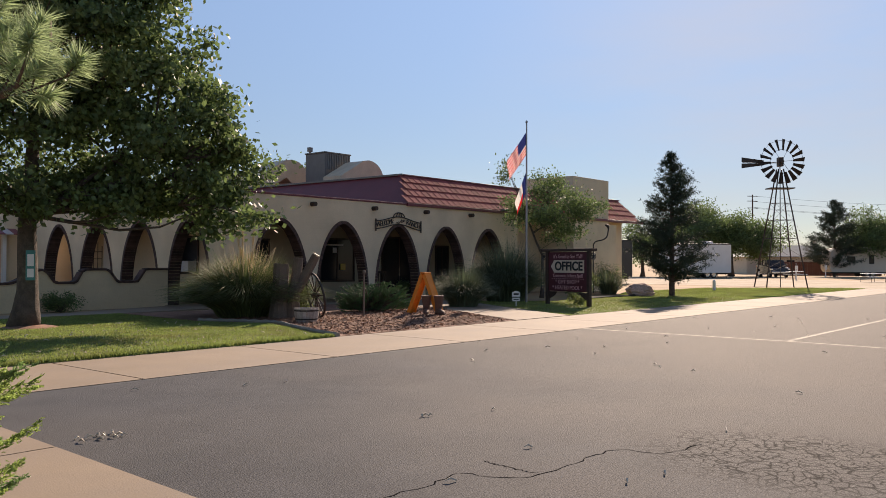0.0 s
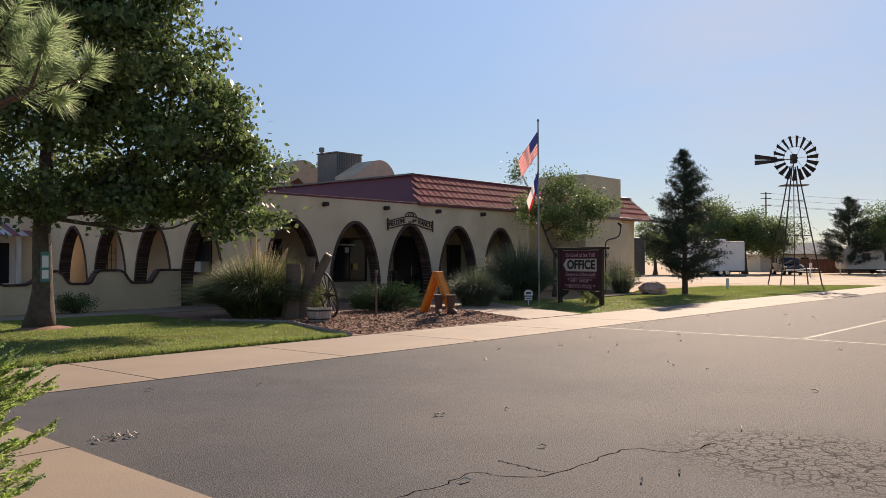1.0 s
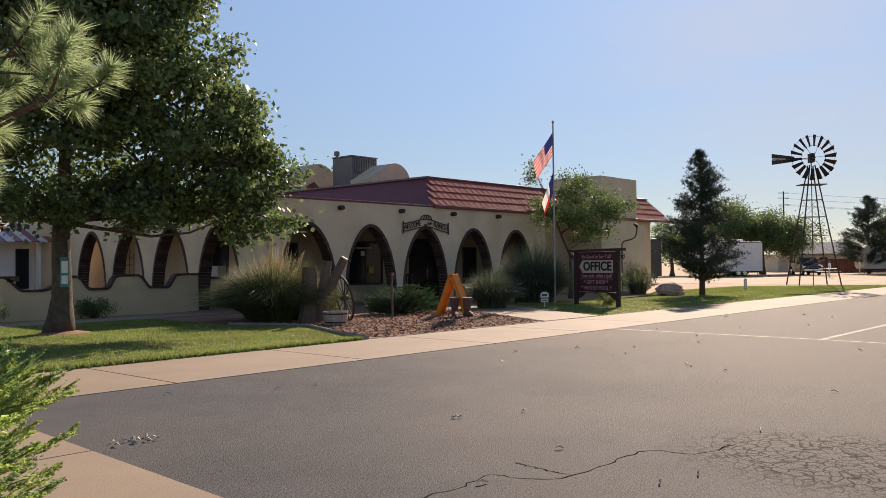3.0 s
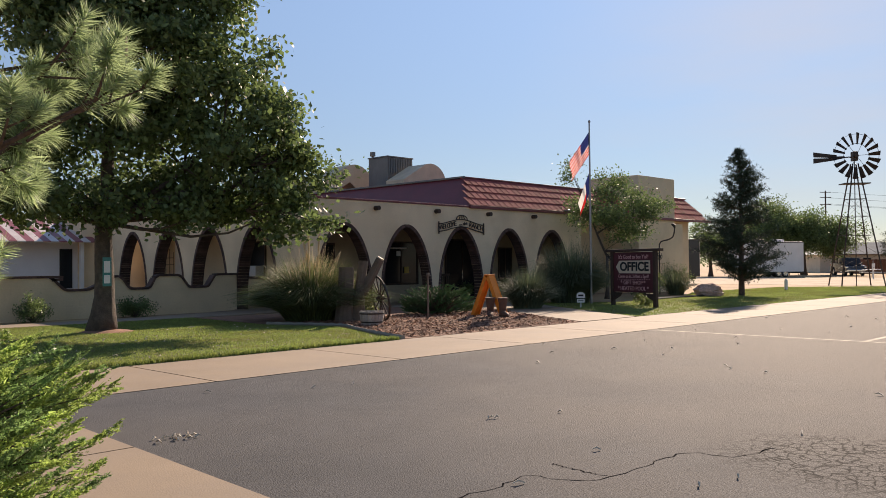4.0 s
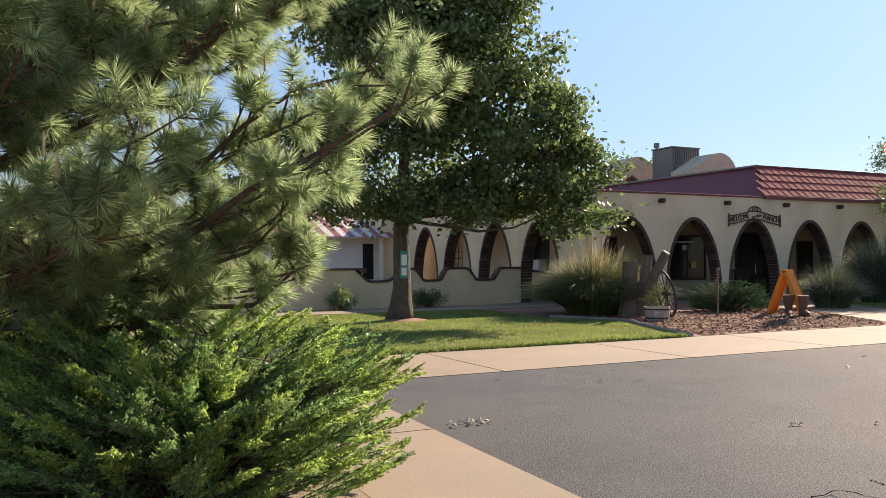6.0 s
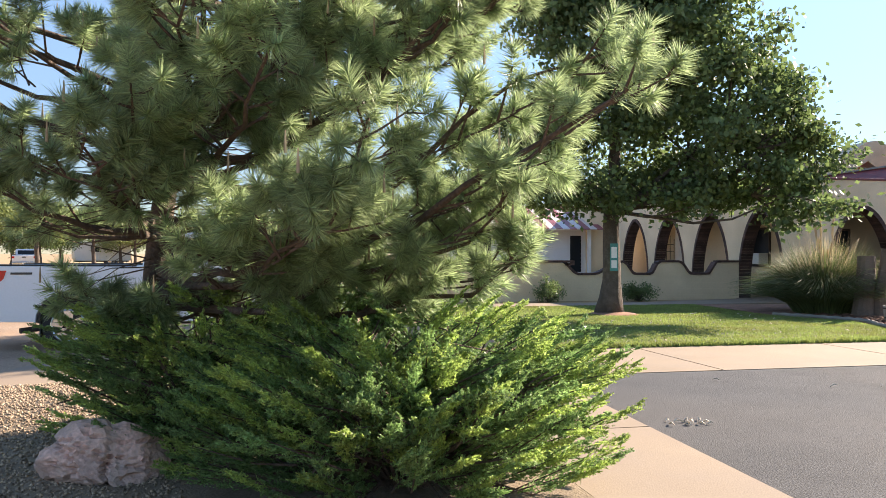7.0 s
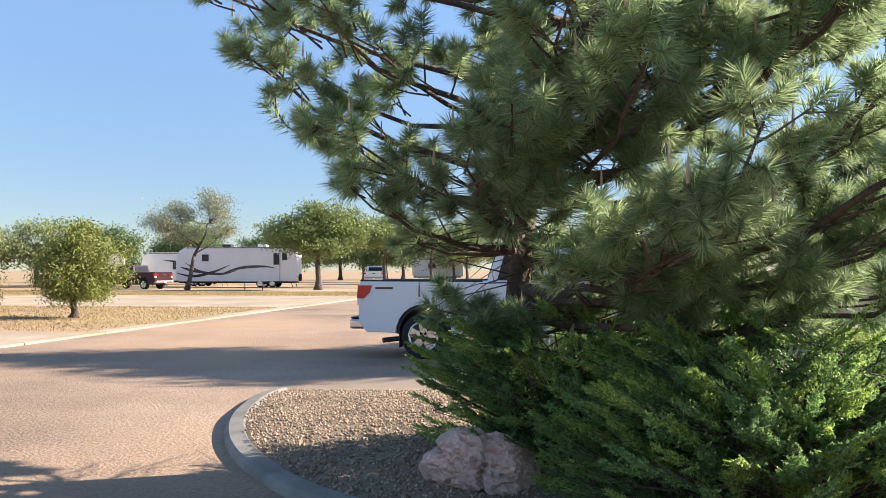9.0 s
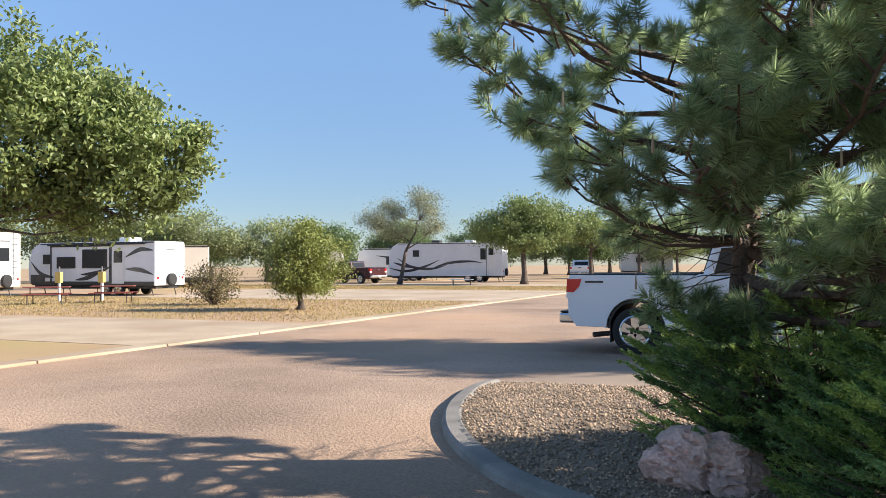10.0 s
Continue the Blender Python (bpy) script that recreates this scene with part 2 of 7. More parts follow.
M_NEEDLE = mat("pine_needle", (0.31, 0.395, 0.20), 0.42, 0.2, 1.2, 20, 0.0, island=0.4, leaf=0.6)
M_CANDLE = mat("pine_candle", (0.32, 0.25, 0.15), 0.7, 0.2, 5, 30, 0.1)
# lighter, yellower copy of the juniper spray: sunlight on the tips as colour
M_JUNIPER_TIP = mat("juniper_sunlit_tip", (0.32, 0.43, 0.115), 0.45, 0.25, 1.8, 20, 0.0, island=0.35, leaf=0.62)
M_JUNIPER = mat("juniper_spray", (0.19, 0.30, 0.105), 0.45, 0.3, 1.8, 20, 0.0, island=0.45, leaf=0.55)
M_JUNIPER2 = mat("low_juniper_spray", (0.06, 0.13, 0.045), 0.6, 0.25, 1.0, 20, 0.0, island=0.4, leaf=0.2)
M_CONIFER = mat("dark_needle", (0.034, 0.052, 0.026), 0.6, 0.25, 1.0, 20, 0.0, island=0.4, leaf=0.1)
M_PAMPAS = mat("pampas_blade", (0.13, 0.165, 0.06), 0.6, 0.2, 1.0, 20, 0.0, island=0.45, leaf=0.3)
M_PLUME = mat("pampas_plume", (0.55, 0.45, 0.30), 0.9, 0.15, 4, 50, 0.2, leaf=0.35)
M_SAGE = mat("grey_green_blade", (0.12, 0.15, 0.085), 0.65, 0.2, 1.0, 20, 0.0, island=0.4, leaf=0.25)
M_ROCK = mat("sandstone", (0.56, 0.37, 0.30), 0.9, 0.35, 2.5, 35, 0.6, stain=((0.50, 0.38, 0.31), 0.7, 3.5))
M_ORANGE = mat("orange_paint", (0.75, 0.24, 0.02), 0.6, 0.12, 4, 40, 0.1)
M_BOOT = mat("brown_boot", (0.14, 0.07, 0.045), 0.7, 0.25, 6, 40, 0.2)
M_MAROON = mat("maroon_board", (0.085, 0.014, 0.020), 0.6, 0.12, 2, 40, 0.1)
M_WHITE = mat("white_paint", (0.75, 0.74, 0.71), 0.5, 0.05, 2, 40, 0.03)
M_CREAM = mat("cream_paint", (0.62, 0.52, 0.40), 0.5, 0.06, 2, 40, 0.03)
M_PINK = mat("pink_letter", (0.62, 0.36, 0.36), 0.6, 0.06, 2, 40, 0.0)
M_BLACK = mat("black_paint", (0.012, 0.012, 0.012), 0.5, 0.1, 3, 40, 0.02)
M_STEEL = mat("galvanised_steel", (0.30, 0.30, 0.30), 0.45, 0.15, 4, 40, 0.05, metal=0.7)
M_DARKSTEEL = mat("rusty_dark_steel", (0.055, 0.042, 0.036), 0.6, 0.25, 4, 40, 0.1, metal=0.4)
M_AC = mat("grey_sheet_metal", (0.16, 0.165, 0.165), 0.55, 0.1, 2, 40, 0.05, metal=0.3)
M_DUCT = mat("tan_duct", (0.58, 0.48, 0.34), 0.6, 0.12, 2, 40, 0.05)
M_LINE = mat("faded_line_paint", (0.25, 0.215, 0.155), 0.8, 0.25, 3, 50, 0.2, stain=((0.11, 0.10, 0.085), 0.8, 5))
M_CRACK = mat("crack_tar", (0.010, 0.010, 0.010), 0.95, 0.2, 4, 40, 0.1, spec=0.0)
M_CARWHITE = mat("white_car_paint", (0.72, 0.73, 0.75), 0.22, 0.03, 1, 30, 0.0)
M_CARRED = mat("maroon_car_paint", (0.045, 0.009, 0.013), 0.2, 0.05, 1, 30, 0.0)
M_CARDARK = mat("dark_car_paint", (0.03, 0.033, 0.04), 0.2, 0.05, 1, 30, 0.0)
M_RVGREY = mat("grey_rv_wall", (0.72, 0.72, 0.73), 0.4, 0.05, 1, 30, 0.0)
M_RVWHITE = mat("white_rv_wall", (0.74, 0.73, 0.70), 0.4, 0.05, 1, 30, 0.0)
M_RVTAN = mat("tan_rv_wall", (0.62, 0.55, 0.45), 0.4, 0.05, 1, 30, 0.0)
M_TYRE = mat("tyre_rubber", (0.016, 0.016, 0.016), 0.8, 0.15, 5, 40, 0.1)
M_CHROME = mat("chrome", (0.6, 0.6, 0.6), 0.2, 0.05, 5, 40, 0.0, metal=1.0)
M_TAIL = mat("red_lens", (0.55, 0.012, 0.012), 0.15, 0.08, 5, 40, 0.0)
M_GLASS = glass_dark("dark_window")
M_BLUE = mat("flag_blue", (0.02, 0.03, 0.13), 0.8, 0.08, 5, 60, 0.05, leaf=0.4)
M_FLAGRED = mat("flag_red", (0.60, 0.03, 0.03), 0.8, 0.08, 5, 60, 0.05, leaf=0.4)
M_FLAGWHITE = mat("flag_white", (0.75, 0.72, 0.68), 0.8, 0.05, 5, 60, 0.05, leaf=0.4)
M_GREENSIGN = mat("green_notice", (0.05, 0.22, 0.20), 0.5, 0.05, 4, 40, 0.0)
M_YELLOW = mat("yellow_box", (0.65, 0.45, 0.10), 0.5, 0.1, 4, 40, 0.0)
M_REDTABLE = mat("red_brown_timber", (0.20, 0.05, 0.035), 0.7, 0.15, 4, 40, 0.1)
M_BLUEROOF = mat("blue_grey_shingle", (0.13, 0.165, 0.19), 0.85, 0.12, 1, 20, 0.2)
M_FENCE = mat("red_brown_fence", (0.16, 0.065, 0.045), 0.85, 0.15, 1, 20, 0.2)
M_STRIPE = mat("pink_red_roof_sheet", (0.26, 0.075, 0.085), 0.5, 0.1, 2, 30, 0.05)
M_STRIPE2 = mat("pale_roof_sheet", (0.62, 0.55, 0.52), 0.5, 0.1, 2, 30, 0.05)


# ---- building blocks ----
def link(name, me, material, parent=None, label="", world=True, smooth=False):
    """One mesh object; with world, its coordinates are the place's own even under a parent that stands elsewhere."""
    for m in material if isinstance(material, (list, tuple)) else (material,):
        me.materials.append(m)
    if smooth:
        me.polygons.foreach_set("use_smooth", [True] * len(me.polygons))
    ob = new(name, me)
    if parent:
        ob.parent = parent
        if world:
            if parent.type == "EMPTY":
                ob.matrix_parent_inverse = parent.matrix_basis.inverted()
    return tagged(ob, label=label)


def part(name, bm, material, parent=None, label="", world=False, smooth=False):
    me = bpy.data.meshes.new(name)
    bmesh.ops.recalc_face_normals(bm, faces=bm.faces[:])
    bm.to_mesh(me)
    bm.free()
    return link(name, me, material, parent, label, world, smooth)


def thing(name, label, category, m=None, group="", kind=""):
    ob = new(name)
    ob.empty_display_size = 0.2
    ob.matrix_basis = m or Matrix()
    return tagged(ob, label, category, group, kind)


def raw(name, verts, faces, material, parent=None, label="", world=False, smooth=False):
    """A mesh from numpy arrays: verts (n, 3), faces (m, 3 or 4)."""
    verts, faces = np.asarray(verts, np.float32), np.asarray(faces, np.int32)
    me = bpy.data.meshes.new(name)
    k = faces.shape[1]
    me.vertices.add(len(verts)), me.loops.add(faces.size), me.polygons.add(len(faces))
    me.vertices.foreach_set("co", verts.ravel())
    me.loops.foreach_set("vertex_index", faces.ravel())
    me.polygons.foreach_set("loop_start", np.arange(0, faces.size, k, dtype=np.int32))
    me.update(calc_edges=True)
    return link(name, me, material, parent, label, world, smooth)


def B():
    return bmesh.new()


def box(bm, x0, x1, y0, y1, z0, z1, bevel=0.0, m=None):
    vs = [bm.verts.new(v) for v in ((x0, y0, z0), (x1, y0, z0), (x1, y1, z0), (x0, y1, z0), (x0, y0, z1), (x1, y0, z1), (x1, y1, z1), (x0, y1, z1))]
    fs = [bm.faces.new([vs[i] for i in f]) for f in ((0, 3, 2, 1), (4, 5, 6, 7), (0, 1, 5, 4), (1, 2, 6, 5), (2, 3, 7, 6), (3, 0, 4, 7))]
    out = vs
    if bevel:
        r = bmesh.ops.bevel(bm, geom=list({e for f in fs for e in f.edges}), offset=bevel, segments=2, affect="EDGES", profile=0.5)
        out = list({v for f in r["faces"] for v in f.verts} | {v for v in vs if v.is_valid})
    if m:
        bmesh.ops.transform(bm, matrix=m, verts=out)
    return bm


def tube(bm, pts, radii, sides=8, caps=True):
    """A tapered tube along points."""
    pts = [Vector(p) for p in pts]
    if not hasattr(radii, "__len__"):
        radii = [radii] * len(pts)
    rings, last = [], None
    for i, p in enumerate(pts):
        d = (pts[min(i + 1, len(pts) - 1)] - pts[max(i - 1, 0)]).normalized()
        if last is None:
            last = d.orthogonal().normalized()
        s = (last - d * last.dot(d)).normalized()
        last = s
        t = d.cross(s)
        rings.append([bm.verts.new(p + (s * math.cos(2 * math.pi * k / sides) + t * math.sin(2 * math.pi * k / sides)) * radii[i]) for k in range(sides)])
    for a, b in zip(rings, rings[1:]):
        for k in range(sides):
            bm.faces.new((a[k], a[(k + 1) % sides], b[(k + 1) % sides], b[k]))
    if caps:
        bm.faces.new(rings[0][::-1]), bm.faces.new(rings[-1])
    return bm


def slab(bm, outline, z0, z1):
    """An upright prism over an outline in plan."""
    lo, hi = [bm.verts.new((*p, z0)) for p in outline], [bm.verts.new((*p, z1)) for p in outline]
    n = len(outline)
    bm.faces.new(hi), bm.faces.new(lo[::-1])
    for i in range(n):
        bm.faces.new((lo[i], lo[(i + 1) % n], hi[(i + 1) % n], hi[i]))
    return bm


def sheet(bm, outline, place, depth):
    """A prism: outline of (u, v) put into space by place(u, v, d), d from 0 to depth."""
    a, b = [bm.verts.new(place(u, v, 0)) for u, v in outline], [bm.verts.new(place(u, v, depth)) for u, v in outline]
    n = len(outline)
    bm.faces.new(a), bm.faces.new(b[::-1])
    for i in range(n):
        bm.faces.new((a[i], b[i], b[(i + 1) % n], a[(i + 1) % n]))
    return bm


def lathe(bm, profile, m=None, sides=20):
    """A turned body from (radius, height)."""
    rings = [[bm.verts.new((r * math.cos(2 * math.pi * k / sides), r * math.sin(2 * math.pi * k / sides), z)) for k in range(sides)] for r, z in profile]
    for a, b in zip(rings, rings[1:]):
        for k in range(sides):
            bm.faces.new((a[k], a[(k + 1) % sides], b[(k + 1) % sides], b[k]))
    bm.faces.new(rings[0][::-1]), bm.faces.new(rings[-1])
    if m:
        bmesh.ops.transform(bm, matrix=m, verts=[v for r in rings for v in r])
    return bm


def lettering(name, text, size, m, material, parent, label="", depth=0.006, width=None, bold=0.0):
    cu = bpy.data.curves.new(name, "FONT")
    cu.body, cu.size, cu.extrude, cu.align_x, cu.align_y = text, size, depth, "CENTER", "CENTER"
    cu.offset = bold
    tmp = new(name, cu)
    bpy.context.view_layer.update()
    me = bpy.data.meshes.new_from_object(tmp)
    bpy.data.objects.remove(tmp)
    if width:
        xs = [v.co.x for v in me.vertices]
        k = width / (max(xs) - min(xs))
        me.transform(Matrix.Diagonal((k, 1, 1, 1)))
    me.transform(m)
    return link(name, me, material, parent, label, world=False)


# ---- ground ----
ground_bm = B()
bmesh.ops.create_grid(ground_bm, x_segments=60, y_segments=60, size=900)
part("ground", ground_bm, M_DIRT)
tagged(bpy.data.objects["ground"], "flat dry tan ground with sparse yellow grass", "ground", kind="structure")

WALK0, WALK1 = 10.26, 12.98          # the long walk, across y
KERB_FAR = -11.9
road = part("road", slab(B(), [(KERB_FAR, -60), (2.2, -60), (2.2, 10.6), (3.3, 10.6), (3.3, 70), (-5.0, 90), (KERB_FAR, 90)], -0.05, 0.012), M_ROAD)
tagged(part("parking_lot", slab(B(), [(2.9, -60), (57, -60), (57, WALK0 + 0.1), (2.9, WALK0 + 0.1)], -0.05, 0.014), M_ASPHALT), "dark worn asphalt lot with cracks", "road", kind="structure")
tagged(road, "old tan-grey asphalt camp drive", "road", kind="structure")
part("gravel_lane", slab(B(), [(57.0, -60), (82, -60), (82, 60), (57.0, 60)], -0.05, 0.010), M_PAD)
tagged(bpy.data.objects["gravel_lane"], "pale gravel lane across the campground", "road", kind="structure")
for x0, x1, y0, y1 in ((-24.5, -12.5, 13.0, 19.3), (-34, -12.5, 33.0, 47.0), (-40, -12.5, 56, 64)):
    r = random.Random(int(y0))
    pts = [(x0 + r.uniform(-.3, .3), y0), (x0 * .5 + x1 * .5, y0 + r.uniform(-.5, .3)), (x1, y0), (x1, y1), (x0 * .5 + x1 * .5, y1 + r.uniform(-.2, .7)), (x0 + r.uniform(-.3, .3), y1)]
    tagged(part("caliche_pad", slab(B(), pts, -0.05, 0.008), M_PAD), "pale packed caliche parking pad", "pad", "camp pads", "structure")

pave = thing("pavement", "tan concrete walk in long slabs with dark joints", "pavement", kind="structure")
x = -4.45
walk_slabs = []
while x < 56.5:
    walk_slabs.append((x, min(x + 3.48, 57.0)))
    x += 3.48
side_walk_y = [-26 + 3.0 * i for i in range(12)] + [WALK0 - 0.02]
entry = [[(18.6, 13.0), (21.3, 13.0), (22.6, 15.2), (20.2, 15.9)], [(20.22, 15.93), (22.62, 15.23), (24.2, 17.8), (22.0, 19.0)], [(22.02, 19.03), (24.22, 17.83), (26.2, 20.9), (26.2, 22.9), (22.4, 22.9)]]
garden_path = [[(4.0, 23.55), (8.6, 23.55), (8.6, 24.9), (4.0, 24.9)], [(8.62, 23.55), (12.3, 23.55), (12.3, 24.9), (8.62, 24.9)], [(12.32, 23.55), (16.25, 23.75), (16.25, 26.3), (12.32, 25.0)]]

# kerb of the planted island
arc = [(1.2, 4.15), (0.2, 4.25), (-0.8, 4.62), (-1.66, 5.14), (-2.42, 5.71), (-2.98, 6.34), (-3.42, 6.98), (-3.75, 7.62), (-4.02, 8.32), (-4.22, 9.1), (-4.33, 9.72), (-4.30, 10.30)]


def smooth_line(pts, n):
    """Points evenly along a smooth curve through pts."""
    out, m = [], len(pts)
    for i in range(m - 1):
        p0, p1, p2, p3 = (np.array(pts[max(0, min(m - 1, i + k))], float) for k in (-1, 0, 1, 2))
        for s in np.linspace(0, 1, 12, endpoint=False):
            out.append(0.5 * (2 * p1 + (p2 - p0) * s + (2 * p0 - 5 * p1 + 4 * p2 - p3) * s * s + (3 * p1 - p0 - 3 * p2 + p3) * s ** 3))
    out.append(np.array(pts[-1], float))
    out = np.array(out)
    d = np.concatenate([[0], np.cumsum(np.linalg.norm(np.diff(out, axis=0), axis=1))])
    t = np.linspace(0, d[-1], n)
    return np.stack([np.interp(t, d, out[:, k]) for k in range(out.shape[1])], 1)


kerb_line = smooth_line(arc, 60)


def kerb_piece(bm, line, w=0.24, h=0.09):
    """A rounded kerb along a line in plan; the road lies on its left-hand side."""
    prof = [(0.0, -0.04), (0.02, h * 0.75), (0.055, h), (w - 0.05, h + 0.012), (w, h - 0.015), (w, -0.04)]
    rings = []
    for i, p in enumerate(line):
        d = line[min(i + 1, len(line) - 1)] - line[max(i - 1, 0)]
        d = d / np.linalg.norm(d)
        nrm = np.array([d[1], -d[0]])
        rings.append([bm.verts.new((p[0] + nrm[0] * u, p[1] + nrm[1] * u, v + 0.004 * math.sin(7 * p[0] + 5 * p[1]))) for u, v in prof])
    for a, b in zip(rings, rings[1:]):
        for k in range(len(prof) - 1):
            bm.faces.new((a[k], a[k + 1], b[k + 1], b[k]))
    bm.faces.new(rings[0]), bm.faces.new(rings[-1][::-1])
    return bm


kerb = thing("kerb", "rounded grey concrete kerb round the gravel island", "kerb", kind="structure")
kerb_far = thing("kerb_far", "low pale concrete kerb along the drive", "kerb", kind="structure")

# gravel bed of the island, slightly mounded
inner = np.array([kerb_line[i] + 0.2 * np.array([(kerb_line[min(i + 1, 59)] - kerb_line[max(i - 1, 0)])[1], -(kerb_line[min(i + 1, 59)] - kerb_line[max(i - 1, 0)])[0]]) / np.linalg.norm(kerb_line[min(i + 1, 59)] - kerb_line[max(i - 1, 0)]) for i in range(60)])
bed_edge = np.concatenate([inner, [[-3.6, WALK0 - 0.02], [1.93, WALK0 - 0.02], [1.93, 4.35]]])
bed_mid = np.array([-0.9, 7.3])


def bed_height(px, py):
    d = math.hypot((px + 1.2) / 2.6, (py - 8.2) / 2.4)
    return 0.07 + 0.16 * math.exp(-d * d * 1.6) + 0.012 * noise.noise((px * 2, py * 2, 0))


bm = B()
rings = []
for s in (1.0, 0.9, 0.78, 0.64, 0.5, 0.35, 0.2, 0.08):
    rings.append([bm.verts.new((q[0], q[1], bed_height(q[0], q[1]) - (0.02 if s == 1.0 else 0))) for q in bed_mid + (bed_edge - bed_mid) * s])
for a, b in zip(rings, rings[1:]):
    for k in range(len(a)):
        bm.faces.new((a[k], a[(k + 1) % len(a)], b[(k + 1) % len(a)], b[k]))
bm.faces.new(rings[-1])
tagged(part("gravel_bed", bm, M_GRAVEL_BED, smooth=True), "brown pea gravel bed in the kerbed island", "gravel", kind="structure")


def inside(poly, px, py):
    c, n = False, len(poly)
    for i in range(n):
        (x1, y1), (x2, y2) = poly[i], poly[i - 1]
        if (y1 > py) != (y2 > py) and px < (x2 - x1) * (py - y1) / (y2 - y1) + x1:
            c = not c
    return c


def scatter(poly, n, rng):
    p = np.array(poly)
    lo, hi, out = p.min(0), p.max(0), []
    while len(out) < n:
        q = lo + rng.random(2) * (hi - lo)
        if inside(poly, *q):
            out.append(q)
    return np.array(out)


rng = np.random.default_rng(3)
base_v = np.array([(1, 0, 0), (-0.5, 0.85, 0), (-0.5, -0.85, 0), (0.1, 0.1, 0.8), (0.0, 0.0, -0.6)])
base_f = np.array([(0, 1, 3), (1, 2, 3), (2, 0, 3), (1, 0, 4), (2, 1, 4), (0, 2, 4)])
near_bed = [tuple(q) for q in inner[12:]] + [(-3.6, 10.3), (-0.6, 10.3), (-0.6, 5.2)]
pts = scatter(near_bed, 12000, rng)
size = rng.uniform(0.008, 0.02, len(pts))
ang = rng.random(len(pts)) * 6.28
ca, sa = np.cos(ang), np.sin(ang)
vx = base_v[None] * size[:, None, None] * rng.uniform(0.7, 1.3, (len(pts), 5, 1))
V = np.stack([vx[..., 0] * ca[:, None] - vx[..., 1] * sa[:, None], vx[..., 0] * sa[:, None] + vx[..., 1] * ca[:, None], vx[..., 2]], -1)
V[..., 0] += pts[:, :1]
V[..., 1] += pts[:, 1:]
V[..., 2] += np.array([bed_height(*q) for q in pts])[:, None] + 0.004
F = base_f[None] + 5 * np.arange(len(pts))[:, None, None]
tagged(raw("gravel", V.reshape(-1, 3), F.reshape(-1, 3), M_GRAVEL), "loose brown and tan pea gravel", "gravel", kind="stuff")

# lawns
LAWN1 = [(4.2, WALK1 + 0.03), (12.0, WALK1 + 0.03), (12.35, 14.2), (13.0, 15.8), (13.4, 17.0), (12.6, 19.0), (12.9, 23.5), (4.2, 23.5)]
LAWN2 = [(21.4, WALK1 + 0.03), (56.0, WALK1 + 0.03), (56.6, 14.2), (50.5, 21.0), (40.0, 21.0), (34.5, 18.6), (29.0, 18.3), (26.3, 20.8), (24.3, 17.8), (22.7, 15.2)]
tagged(part("lawn", slab(B(), LAWN1, -0.05, 0.025), M_LAWN), "short green lawn beside the walk", "lawn", "lawns", "structure")
tagged(part("lawn", slab(B(), LAWN2, -0.05, 0.025), M_LAWN), "sunlit green lawn with a mown edge", "lawn", "lawns", "structure")


def grass_blades(name, poly, n, h, rng, label, material=None):
    p = scatter(poly, n, rng)
    hh = h * rng.uniform(0.5, 1.2, n)
    a = rng.random(n) * 6.28
    w = 0.006 + 0.00035 * np.hypot(p[:, 0], p[:, 1])
    lean = rng.normal(0, 0.45, (n, 2)) * hh[:, None]
    V = np.zeros((n, 3, 3))
    V[:, 0, :2] = p + np.stack([np.cos(a), np.sin(a)], 1) * w[:, None]
    V[:, 1, :2] = p - np.stack([np.cos(a), np.sin(a)], 1) * w[:, None]
    V[:, 2, :2] = p + lean
    V[:, :2, 2], V[:, 2, 2] = 0.015, 0.025 + hh
    tagged(raw(name, V.reshape(-1, 3), np.arange(3 * n).reshape(-1, 3), material or M_BLADE), label, "grass", kind="stuff")


grass_blades("grass", LAWN1, 90000, 0.032, rng, "short mown green grass blades")
grass_blades("grass", LAWN2, 70000, 0.035, rng, "short mown green grass blades")
grass_blades("dry_grass", [(-45, 19.6), (-12.8, 19.6), (-12.8, 33), (-22, 33), (-45, 33)], 30000, 0.045, rng, "short dry yellow grass beyond the drive", M_DRYBLADE)
grass_blades("dry_grass", [(-45, 47.5), (-12.8, 47.5), (-12.8, 56), (-45, 56)], 16000, 0.06, rng, "short dry yellow grass between the pads", M_DRYBLADE)
edge_strip = [(4.3, WALK1 - 0.03), (11.9, WALK1 - 0.03), (11.9, WALK1 + 0.14), (4.3, WALK1 + 0.14)]
grass_blades("grass", edge_strip, 5000, 0.09, rng, "ragged grass fringe along the walk")

# mulch bed
MULCH = [(12.08, WALK1 + 0.02), (18.5, WALK1 + 0.02), (20.1, 15.9), (21.95, 19.0), (22.35, 22.95), (16.3, 22.95), (13.0, 23.45), (12.7, 19.0), (13.5, 17.0), (13.1, 15.8), (12.45, 14.2)]
tagged(part("mulch_bed", slab(B(), MULCH, -0.05, 0.03), M_MULCH), "red-brown bark mulch bed", "mulch", kind="structure")
p = scatter([(12.1, 13.05), (18.4, 13.05), (21.0, 17.5), (21.0, 19.0), (13.6, 19.0), (13.5, 16.9), (12.4, 14.2)], 9000, rng)
n = len(p)
a, tilt, ln, wd = rng.random(n) * 6.28, rng.normal(0, 0.35, n), rng.uniform(0.02, 0.06, n), rng.uniform(0.008, 0.02, n)
u = np.stack([np.cos(a) * np.cos(tilt), np.sin(a) * np.cos(tilt), np.sin(tilt)], 1) * ln[:, None]
w = np.stack([-np.sin(a), np.cos(a), rng.normal(0, 0.4, n)], 1) * wd[:, None]
c = np.concatenate([p, rng.uniform(0.035, 0.065, (n, 1))], 1)
